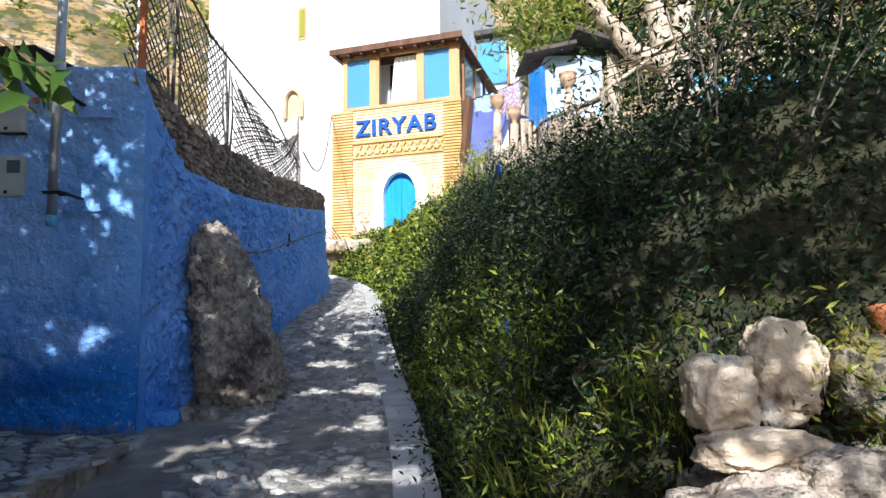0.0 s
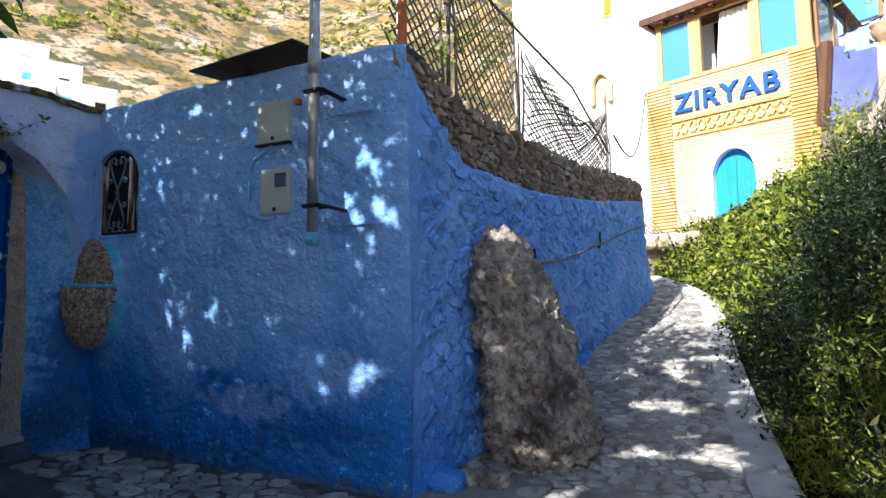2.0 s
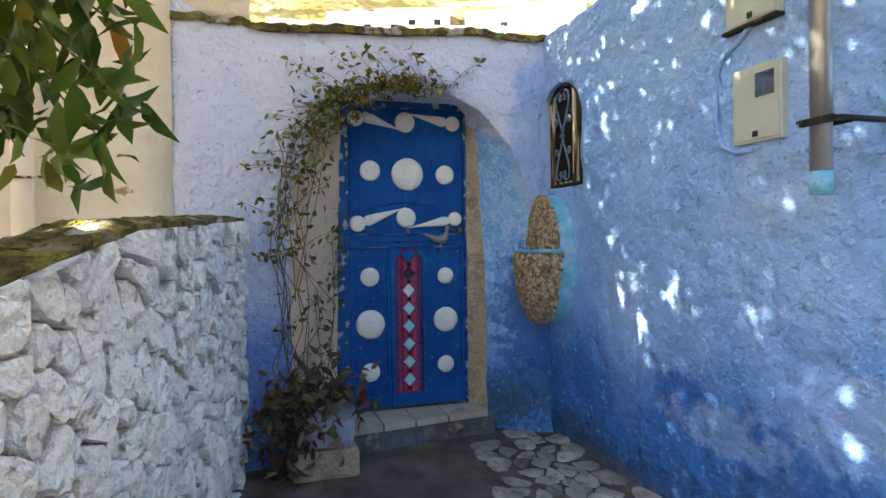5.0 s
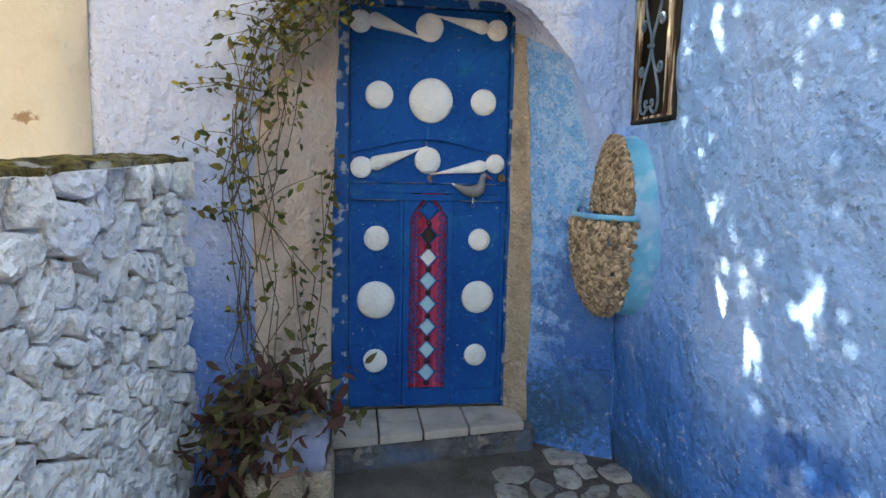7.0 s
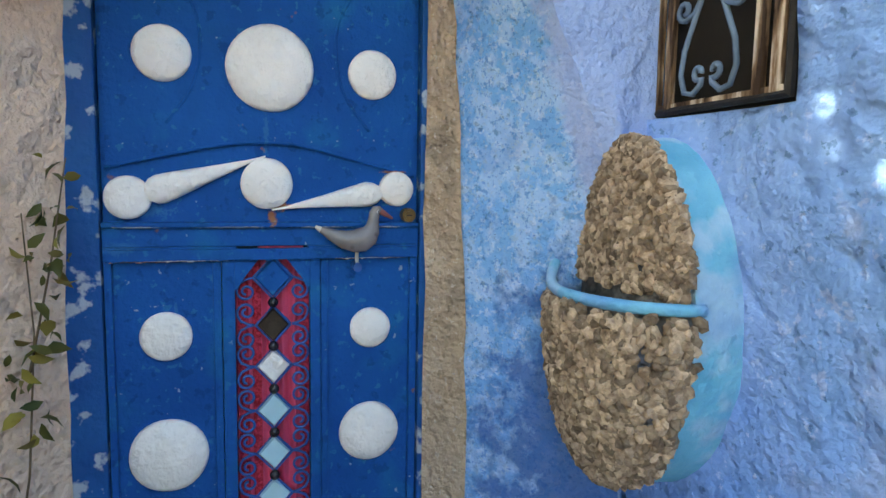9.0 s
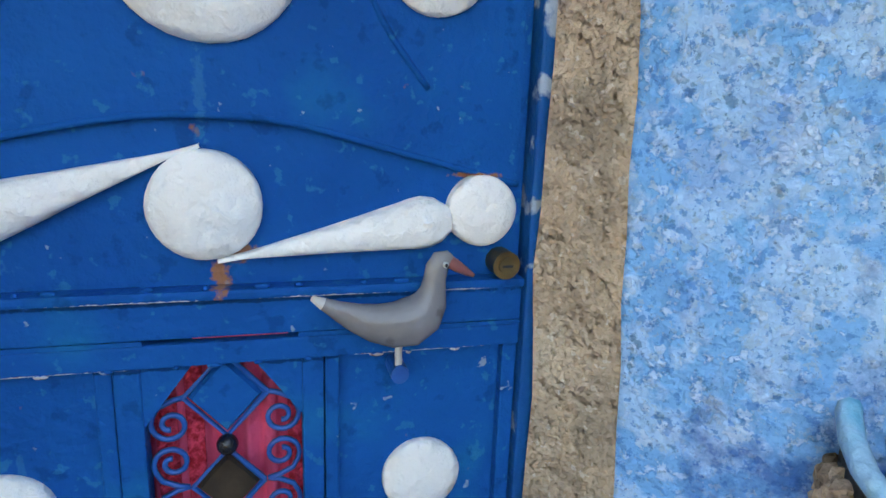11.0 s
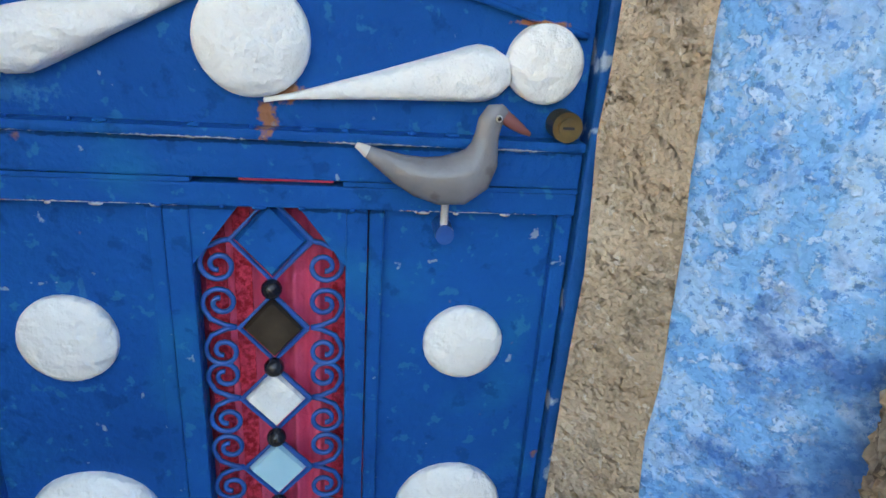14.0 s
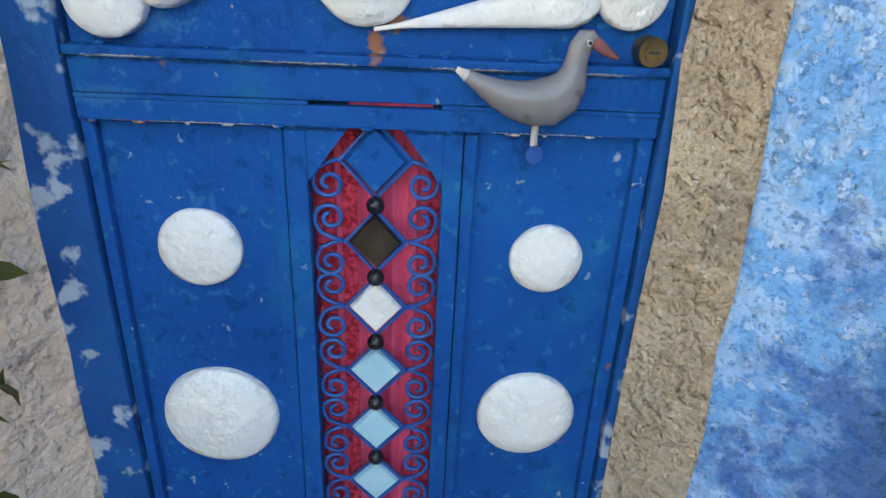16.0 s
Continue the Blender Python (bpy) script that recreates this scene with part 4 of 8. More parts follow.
grid_slab("wall_cap", lane_cap, 120, 8, (-0.40, 0, 0), M["rubble"], lanewall)
b = bmesh.new()
box(b, (0.0, 1.25, -0.6), (2.5, 8.0, 2.2))
part("terrace_fill", b, M["rubble"], lanewall)

# ---- leafy bank across the lane ----


def bank_point(u, v):
    """v from the ditch (0) over the face to the crest (0.7) and back onto the terrace (1)."""
    y = -3.4 + 15.5 * u
    f = bank_foot(y)
    top = bank_top_z(y)
    low = lane_z(y) - 0.32
    crest = max(f + 1.13, 6.05 if y > 3 else 0)
    if v < 0.7:
        q = v / 0.7
        x = f - 0.12 + (crest - f + 0.12) * q ** 1.2
        z = low + (top - low) * q ** 0.9
    else:
        q = (v - 0.7) / 0.3
        x = crest + 5.5 * q
        z = top + 0.25 * q
    x += 0.10 * nz((y, z, 2), 0.8) * (v > 0.05)
    if y < -0.6:
        x += 1.5 * min(1, (-0.6 - y) / 0.9)
    return x, y, z


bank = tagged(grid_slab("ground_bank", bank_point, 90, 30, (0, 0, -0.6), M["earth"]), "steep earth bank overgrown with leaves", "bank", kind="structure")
b = bmesh.new()
rows = []
for i in range(60):
    y = -9 + 21 * i / 59
    rows.append([b.verts.new((kerb_x(y) - 0.05, y, lane_z(y) - 0.35)), b.verts.new((kerb_x(y) + 0.8, y, lane_z(y) - 0.36))])
for p, q in zip(rows, rows[1:]):
    b.faces.new((p[0], p[1], q[1], q[0]))
tagged(as_object("ground_ditch", b, M["earth"]), "dark wet ditch beside the lane kerb", "ditch", kind="structure")

# ---- restaurant at the head of the lane ----
FA = math.atan2(-0.34, 0.94)
FO = Matrix.Translation((3.29, 14.46, 0)) @ Matrix.Rotation(FA, 4, "Z")


def fbox(bm, u0, u1, d0, d1, z0, z1, bev=0.0):
    """A box on the facade: u along it, d out from it, z up."""
    return box(bm, (u0, -d1, z0), (u1, -d0, z1), bev, FO)


house = thing("restaurant", "tan brick restaurant front with blue sign, blue door and windows", "building")
for u0, u1, d0, d1, z0 in ((-0.78, 0.85, -0.4, 0, 1.0), (1.88, 3.22, -0.4, 0, 1.0), (0.85, 1.88, -0.4, 0, 4.82), (-0.78, 3.22, -5.0, -4.6, 1.0), (2.9, 3.22, -4.6, -0.4, 1.0), (-0.78, -0.4, -4.6, -0.4, 1.0)):
    b = bmesh.new()
    fbox(b, u0, u1, d0, d1, z0, 6.78)
    part("wall", b, M["joint"], house, "tan brick wall")
z = 2.2
while z < 6.74:
    course = [(-0.78, -0.10, 0.05, 0.052), (2.70, 3.24, 0.05, 0.052)]
    if not 5.30 < z < 5.80:
        if z > 4.95:
            course.append((-0.10, 2.70, 0.018, 0.05))
        else:
            w = 0.95 if z > 3.6 else 1.05
            course += [(-0.10, 1.365 - w, 0.014, 0.05), (1.365 + w, 2.70, 0.014, 0.05)]
    for u0, u1, d, h in course:
        b = bmesh.new()
        fbox(b, u0, u1, 0, d, z, z + h)
        part("brick_course", b, M["brick"] if d > 0.03 else M["palebrick"], house)
    z += 0.085
b = bmesh.new()
fbox(b, -0.10, 2.70, 0, 0.06, 5.74, 5.80)
fbox(b, -0.10, 2.70, 0, 0.06, 5.30, 5.36)
for i in range(12):
    u = -0.02 + i * 0.228
    for s in (-1, 1):
        m = FO @ Matrix.Translation((u + 0.11, -0.03, 5.55)) @ Matrix.Rotation(s * 0.55, 4, "Y")
        box(b, (-0.03, -0.025, -0.17), (0.03, 0.02, 0.17), 0, m)
part("frieze", b, M["brick"], house, "zigzag brick frieze")
# arched door
b = bmesh.new()
outer, inner = [], []
for i in range(25):
    a = math.pi * i / 24
    pu, pz = 0.50 * math.cos(a), 0.72 * math.sin(a) ** 0.9 if 0 < i < 24 else 0
    inner.append((1.365 + pu, 4.08 + pz))
    outer.append((1.365 + 0.86 * math.cos(a), 4.08 + (1.05 * math.sin(a) if 0 < i < 24 else 0)))
inner = [(1.865, 2.6)] + inner + [(0.865, 2.6)]
outer = [(2.225, 2.6)] + outer + [(0.505, 2.6)]
fr = [[b.verts.new(FO @ Vector((p[0], -d, p[1]))) for p in q] for q, d in ((outer, 0.02), (outer, 0.075), (inner, 0.075), (inner, -0.25))]
for r0, r1 in zip(fr, fr[1:]):
    for i in range(len(inner) - 1):
        b.faces.new((r0[i], r0[i + 1], r1[i + 1], r1[i]))
bmesh.ops.recalc_face_normals(b, faces=b.faces[:])
part("door_surround", b, M["limewhite"], house, "rough whitewashed pointed arch round the door")
b = bmesh.new()
fbox(b, 0.84, 1.36, -0.2, -0.14, 2.5, 4.85)
fbox(b, 1.37, 1.89, -0.2, -0.14, 2.5, 4.85)
part("door", b, M["leafdoor"], house, "bright blue arched plank door")
# rough white patches of render beside the door
b = bmesh.new()
for u0, u1, z0, z1 in ((-0.08, 0.50, 2.4, 3.7), (2.22, 2.68, 2.4, 4.1)):
    b = bmesh.new()
    fbox(b, u0, u1, 0.0, 0.035, z0, z1, 0.02)
    bmesh.ops.subdivide_edges(b, edges=[e for e in b.edges if e.calc_length() > 0.3], cuts=8, use_grid_fill=True)
    for v in b.verts:
        v.co += Vector((nz(v.co, 3.0), 0.5 * nz(v.co, 5.0), nz(v.co + Vector((7, 0, 0)), 3.0))) * 0.10
    part("render_patch", b, M["paler"], house, "rough white render beside the door")
# glazed storey
posts = [(-0.42, -0.28), (0.44, 0.74), (1.90, 2.14), (2.90, 3.20)]
b = bmesh.new()
for u0, u1 in posts:
    fbox(b, u0, u1, -0.10, 0.03, 6.78, 8.42, 0.01)
fbox(b, -0.45, 3.22, -0.10, 0.05, 6.76, 6.86, 0.01)
fbox(b, -0.45, 3.22, -0.08, 0.02, 8.34, 8.46, 0.01)
part("window_frame", b, M["orangewood"], house, "pale orange timber window posts")
for u0, u1 in ((-0.28, 0.44), (2.14, 2.90)):
    b = bmesh.new()
    fbox(b, u0, u1, -0.06, -0.04, 6.86, 8.34)
    part("pane", b, skytintglass, house, "window pane with the sky's reflected blue painted in")
b = bmesh.new()
fbox(b, 0.74, 1.90, -0.9, -0.85, 6.78, 8.4)
fbox(b, 0.74, 1.90, -0.85, -0.1, 6.78, 6.82)
part("room", b, M["dark"], house, "dark room behind the open window")
b = bmesh.new()
rows = [[b.verts.new(FO @ Vector((1.18 + 0.70 * i / 40 - 0.14 * (1 - q) * (1 - i / 40), 0.13 + 0.025 * math.sin(i * 0.9), 6.86 + 1.44 * q))) for i in range(41)] for q in (0, 0.5, 1)]
for p, q in zip(rows, rows[1:]):
    for i in range(40):
        b.faces.new((p[i], p[i + 1], q[i + 1], q[i]))
part("curtain", b, M["limewhite"], house, "white curtain drawn aside in the open window")
b = bmesh.new()
fbox(b, -0.72, 3.35, -4.8, 0.30, 8.46, 8.52)
for k in range(10):
    fbox(b, -0.6 + k * 0.42, -0.52 + k * 0.42, -0.2, 0.28, 8.38, 8.46)
fbox(b, -0.74, 3.37, 0.28, 0.33, 8.44, 8.62, 0.01)
part("roof", b, M["darkwood"], house, "thin brown timber roof with overhanging eaves")
for k in range(3):
    b = bmesh.new()
    y0 = -0.4 - k * 1.3
    box(b, (3.14, -y0 + 0.0, 6.86), (3.22, -y0 + 0.12, 8.4), 0, FO)
    part("side_post", b, M["wood"], house)
b = bmesh.new()
box(b, (3.12, 0.3, 6.74), (3.22, 4.6, 6.86), 0, FO)
part("side_sill", b, M["wood"], house)
b = bmesh.new()
box(b, (3.16, 0.45, 6.86), (3.18, 4.5, 8.3), 0, FO)
part("pane", b, skytintglass, house, "side window pane with the sky's reflected blue painted in")
# sloping soffit at the side, with its brick edge, and the white wall below it
b = bmesh.new()
w = [b.verts.new(FO @ Vector(p)) for p in ((3.52, -0.10, 6.62), (3.27, 0.05, 4.98), (4.05, 0.60, 5.42), (4.45, 0.55, 6.48), (3.9, 2.6, 6.9), (5.0, 2.6, 6.7), (3.3, 0.9, 4.98), (4.2, 1.6, 5.42))]
for f in ((0, 1, 2, 3), (0, 3, 5, 4), (0, 4, 6, 1), (1, 6, 7, 2), (2, 7, 5, 3)):
    b.faces.new([w[i] for i in f])
bmesh.ops.recalc_face_normals(b, faces=b.faces[:])
part("soffit", b, M["violet"], house, "violet-blue sloping soffit, its shade put into the colour")
b = bmesh.new()
tube(b, [FO @ Vector(p) for p in ((3.50, -0.14, 6.70), (3.40, -0.08, 5.9), (3.26, 0.0, 4.92))], 0.12, 4)
part("soffit_edge", b, M["darkwood"], house, "red-brown brick edge of the soffit")
b = bmesh.new()
box(b, (3.26, 0.95, 1.0), (5.4, 4.6, 6.2), 0, FO)
part("side_wall", b, M["limewhite"], house, "white side wall in shade")
# letters of the sign
cu = bpy.data.curves.new("sign_text", "FONT")
cu.body, cu.size, cu.extrude, cu.space_character = "ZIRYAB", 0.66, 0.03, 1.12
cu.offset = 0.012
cu.align_x = "LEFT"
tmp = bpy.data.objects.new("sign_text", cu)
scene.collection.objects.link(tmp)
me = bpy.data.meshes.new_from_object(tmp.evaluated_get(bpy.context.evaluated_depsgraph_get()))
bpy.data.objects.remove(tmp)
xs = [v.co.x for v in me.vertices]
wide = 2.5 / (max(xs) - min(xs))
for v in me.vertices:
    v.co = FO @ Vector(((v.co.x - min(xs)) * wide, -0.05 - v.co.z, 5.97 + v.co.y * 1.0))
sign = mesh_object("sign", me, M["signblue"], house)
sign["label"] = "blue letters reading ZIRYAB"

# white house behind
tower = thing("white_house", "tall sunlit whitewashed house behind the restaurant", "building")
b = bmesh.new()
box(b, (-6.0, 0.9, 0.5), (2.35, 9, 13.5), 0.05, FO)
bmesh.ops.subdivide_edges(b, edges=b.edges[:], cuts=3, use_grid_fill=True)
part("wall", b, M["limewhite"], tower)
b = bmesh.new()
m = FO @ Matrix.Translation((-2.62, 0.9, 7.6))
pts = [m @ Vector((0.3 * math.cos(a), -0.10, 0.42 * math.sin(a))) for a in [math.pi * i / 14 for i in range(15)]]
tube(b, [m @ Vector((0.3, -0.1, -0.5))] + pts + [m @ Vector((-0.3, -0.1, -0.5))], 0.075, 6)
part("niche_arch", b, M["joint"], tower, "sandy arched hood over a small niche window")
b = bmesh.new()
box(b, (-0.24, -0.02, -0.5), (0.24, 0.3, 0.3), 0, m)
part("niche", b, M["joint"], tower, "shallow sandy niche")
b = bmesh.new()
m = FO @ Matrix.Translation((-2.35, 0.9, 10.2))
box(b, (-0.16, -0.03, -0.5), (0.16, 0.1, 0.6), 0.01, m)
part("window", b, M["orangewood"], tower, "small ochre-framed window")
b = bmesh.new()
box(b, (-0.08, -0.05, -0.4), (0.1, -0.02, 0.5), 0, m)
part("shutter", b, L["lime"], tower, "green shutter")
upper = thing("upper_house", "house with blue windows higher up behind the restaurant", "building")
b = bmesh.new()
box(b, (0.4, 5.6, 2), (3.9, 12, 11.0), 0, FO)
part("wall", b, M["limewhite"], upper)
b = bmesh.new()
box(b, (0.2, 5.2, 11.0), (4.3, 12.2, 11.2), 0.03, FO)
part("roof", b, M["roofslab"], upper, "dark flat roof")
for k, (u0, u1) in enumerate(((0.7, 1.5), (1.6, 2.2), (2.4, 3.5))):
    b = bmesh.new()
    box(b, (u0, 5.5, 9.2), (u1, 5.58, 10.8), 0, FO)
    part("window", b, skytintglass if k != 1 else M["pool"], upper, "blue window")
    for q in (u0 - 0.1, u1):
        b = bmesh.new()
        box(b, (q, 5.46, 9.1), (q + 0.1, 5.6, 10.9), 0, FO)
        part("window_post", b, M["wood"], upper)

# ---- the door ----
door = tagged(new("door_1"), "royal blue metal door with white bosses and red-backed grille", "door", kind="structure")


def plate(name, y0, y1, z0, z1, x0, x1, mat, parent=door, label="", bev=0.003):
    b = bmesh.new()
    box(b, (x0, y0, z0), (x1, y1, z1), bev)
    return part(name, b, mat, parent, label)


GY0, GY1, GZ0, GZ1 = -0.080, 0.106, 0.285, 1.222
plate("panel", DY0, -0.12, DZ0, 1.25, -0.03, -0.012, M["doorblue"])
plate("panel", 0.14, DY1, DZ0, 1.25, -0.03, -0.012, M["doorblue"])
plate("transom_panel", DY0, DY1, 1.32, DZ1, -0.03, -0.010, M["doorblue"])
plate("stile", DY0, -0.358, DZ0, 1.237, -0.03, 0.004, M["doorblue"])
plate("stile", 0.374, DY1, DZ0, 1.237, -0.03, 0.004, M["doorblue"])
plate("stile", -0.132, -0.112, DZ0, 1.237, -0.03, 0.0, M["doorblue"])
plate("stile", -0.1105, GY0, DZ0, 1.237, -0.03, 0.005, M["doorblue"])
plate("stile", GY1, 0.133, DZ0, 1.237, -0.03, 0.005, M["doorblue"])
plate("stile", 0.1345, 0.153, DZ0, 1.237, -0.03, 0.0, M["doorblue"])
plate("rail", DY0, -0.133, DZ0, 0.275, -0.03, 0.003, M["doorblue"])
plate("rail", GY0, GY1, DZ0, GZ0, -0.03, 0.003, M["doorblue"])
plate("rail", 0.1535, DY1, DZ0, 0.275, -0.03, 0.003, M["doorblue"])
plate("rail", DY0, DY1, 1.2375, 1.2665, -0.03, 0.009, M["doorblue"])
plate("rail", DY0, -0.075, 1.267, 1.2725, -0.03, 0.009, M["doorblue"], bev=0)
plate("rail", 0.102, DY1, 1.267, 1.2725, -0.03, 0.009, M["doorblue"], bev=0)
plate("rail", DY0, DY1, 1.273, 1.320, -0.03, 0.009, M["doorblue"])
plate("letter_slot", -0.075, 0.102, 1.2665, 1.2725, -0.026, -0.016, M["dark"], label="narrow dark letter slot", bev=0)
plate("slot_cloth", -0.022, 0.090, 1.2668, 1.2715, -0.0155, -0.006, M["curtain"], label="red cloth showing in the letter slot", bev=0)
plate("drip_rail", DY0, DY1, 1.3205, 1.333, -0.03, 0.018, M["doorblue"], label="thin worn projecting ledge", bev=0.004)
# uneven weld beads along the seams
rr = random.Random(77)
for z, x, count in ((1.3345, 0.010, 11), (1.2375, 0.0085, 12)):
    for k in range(count):
        y = DY0 + 0.03 + (DY1 - DY0 - 0.06) * (k + rr.uniform(-0.35, 0.35)) / count
        b = bmesh.new()
        bmesh.ops.create_icosphere(b, subdivisions=2, radius=1)
        for v in b.verts:
            v.co = Vector((x + v.co.x * 0.0035, y + v.co.y * rr.uniform(0.006, 0.007) * (1 + 0.5 * math.sin(k * 2.3)), z + v.co.z * 0.0032))
        part("weld_bead", b, M["doorblue"], door, smooth=True)
# raised mouldings of the transom
for pts in ([(DY0 + 0.01, 1.462), (-0.20, 1.503), (-0.08, 1.527), (0.01, 1.532), (0.10, 1.525), (0.22, 1.496), (DY1 - 0.012, 1.455)],
            [(DY0 + 0.01, 1.985), (-0.22, 1.93), (-0.165, 1.85), (-0.15, 1.76), (-0.17, 1.66), (-0.23, 1.57)],
            [(DY1 - 0.012, 2.00), (0.25, 1.94), (0.185, 1.85), (0.175, 1.76), (0.195, 1.66), (0.26, 1.57)],
            [(DY0 + 0.01, 2.02), (-0.2, 1.985), (0.0, 1.965), (0.2, 1.98), (DY1 - 0.012, 2.03)]):
    b = bmesh.new()
    fine = []
    for i in range(len(pts) - 1):
        p0, p1, p2, p3 = pts[max(i - 1, 0)], pts[i], pts[i + 1], pts[min(i + 2, len(pts) - 1)]
        for k in range(6):
            s = k / 6
            fine.append(tuple(0.5 * (2 * p1[a] + (p2[a] - p0[a]) * s + (2 * p0[a] - 5 * p1[a] + 4 * p2[a] - p3[a]) * s * s + (3 * p1[a] - p0[a] - 3 * p2[a] + p3[a]) * s ** 3) for a in (0, 1)))
    fine.append(pts[-1])
    tube(b, [(-0.002, y, z) for y, z in fine], 0.0045, 6)
    part("moulding", b, M["doorblue"], door, smooth=True)
# the raised sheet of the transom above the lower bow
b = bmesh.new()
bow = [(DY0 + 0.012, 1.462), (-0.20, 1.503), (-0.08, 1.527), (0.01, 1.532), (0.10, 1.525), (0.22, 1.496), (DY1 - 0.014, 1.455)]
lo_ = [b.verts.new((-0.001, y, z)) for y, z in densify(bow, 5)]
hi_ = [b.verts.new((-0.001, v.co.y, DZ1 - 0.004)) for v in lo_]
for i in range(len(lo_) - 1):
    b.faces.new((lo_[i], lo_[i + 1], hi_[i + 1], hi_[i]))
bmesh.ops.recalc_face_normals(b, faces=b.faces[:])
part("raised_sheet", b, M["doorblue"], door)


def boss(y, z, r, h=0.28, dy=0.0):
    """A domed white boss with an uneven hand-made outline and a thin dark seat."""
    b = bmesh.new()
    off = Vector((y * 30, z * 30, 3))
    seat = 0.004 if z > 1.3 else -0.006
    n, m = 32, 7
    rings = []
    for j in range(m):
        q = j / m * math.pi / 2
        ring = []
        for i in range(n):
            a = 2 * math.pi * i / n
            rr = r * math.cos(q) * (1 + 0.02 * noise.noise(Vector((math.cos(a) * 1.5, math.sin(a) * 1.5, 0)) + off))
            hx = r * h * math.sin(q) * (1 + 0.08 * noise.noise(Vector((math.cos(a), math.sin(a), q)) * 1.7 + off)) + seat
            ring.append(b.verts.new((hx, y + rr * math.cos(a), z + rr * math.sin(a))))
        rings.append(ring)
    base = [b.verts.new((-0.014, v.co.y, v.co.z)) for v in rings[0]]
    rings.insert(0, base)
    for p, q in zip(rings, rings[1:]):
        for i in range(n):
            b.faces.new((p[i], p[(i + 1) % n], q[(i + 1) % n], q[i]))
    top = b.verts.new((r * h + seat, y, z))
    for i in range(n):
        b.faces.new((rings[-1][i], rings[-1][(i + 1) % n], top))
    part("boss", b, M["whitepaint"], door, "domed white-painted boss", smooth=True)


for y, z, r in ((0.012, 1.714, 0.106), (-0.235, 1.732, 0.066), (0.268, 1.715, 0.063), (0.0, 2.052, 0.066), (0.325, 2.055, 0.050), (-0.325, 2.065, 0.052),
                (0.001, 1.430, 0.064), (0.335, 1.421, 0.046), (-0.318, 1.392, 0.052), (-0.243, 1.049, 0.061), (0.267, 1.045, 0.055),
                (-0.243, 0.743, 0.094), (0.265, 0.754, 0.082), (-0.245, 0.434, 0.060), (0.262, 0.455, 0.056)):
    boss(y, z, r)


def drop(tip, fat, r):
    """A white teardrop from its point to its round end."""
    b = bmesh.new()
    t, f = Vector((0, *tip)), Vector((0, *fat))
    d = (f - t).normalized()
    s = Vector((0, -d.z, d.y))
    n, rings = 18, []
    for i in range(n + 1):
        q = i / n
        w = r * (q / 0.86) ** 1.15 if q < 0.86 else r * math.sqrt(max(0.0, 1 - ((q - 0.86) / 0.16) ** 2))
        w = max(w, 0.0025)
        c = t.lerp(f, q)
        w *= 1 + 0.06 * noise.noise(c * 25)
        rings.append([b.verts.new(c + s * w * math.cos(a) + Vector((-0.012 + w * 0.55 * math.sin(a) + (0.016 if math.sin(a) > 0.01 else 0), 0, 0))) for a in [math.pi * k / 8 for k in range(9)]])
    for p, q in zip(rings, rings[1:]):
        for k in range(8):
            b.faces.new((p[k], p[k + 1], q[k + 1], q[k]))
    bmesh.ops.recalc_face_normals(b, faces=b.faces[:])
    part("teardrop", b, M["whitepaint"], door, "white-painted teardrop", smooth=True)


drop((-0.002, 1.498), (-0.278, 1.402), 0.037)
drop((0.012, 1.364), (0.292, 1.412), 0.033)
drop((-0.015, 1.995), (-0.285, 2.085), 0.036)
drop((0.01, 2.112), (0.282, 2.060), 0.034)

# red-backed grille
b = bmesh.new()
rows = []
for j in range(2):
    rows.append([b.verts.new((-0.042 + 0.008 * math.sin(i * 0.9) + 0.003 * math.sin(i * 2.3), GY0 - 0.03 + 0.245 * i / 60, 0.24 + j * 1.05)) for i in range(61)])
for i in range(60):
    b.faces.new((rows[0][i], rows[0][i + 1], rows[1][i + 1], rows[1][i]))
part("curtain", b, M["curtain"], door, "crimson curtain behind the grille", smooth=True)
for y0, y1 in ((GY0 + 0.006, GY0 + 0.032), (GY0 + 0.042, GY0 + 0.064), (GY1 - 0.018, GY1 + 0.01)):
    b = bmesh.new()
    box(b, (-0.034, y0, 0.26), (-0.030, y1, 1.25))
    part("lace_band", b, M["lace"], door, "dark red lace band")
grille = new("grille")
grille.parent = door
grille["label"] = "blue wrought-iron scroll grille with painted diamonds"
CY = 0.013
for s in (-1, 1):
    b = bmesh.new()
    c = [(GY0 if s < 0 else GY1, GZ1 + 0.016), (GY0 if s < 0 else GY1, GZ1 - 0.062), ((GY0 if s < 0 else GY1) - s * 0.058, GZ1 + 0.016)]
    fs = [[b.verts.new((x, *p)) for p in c] for x in (-0.02, 0.002)]
    b.faces.new(fs[1])
    for i in range(3):
        b.faces.new((fs[0][i], fs[0][(i + 1) % 3], fs[1][(i + 1) % 3], fs[1][i]))
    bmesh.ops.recalc_face_normals(b, faces=b.faces[:])
    part("corner_plate", b, M["doorblue"], grille)


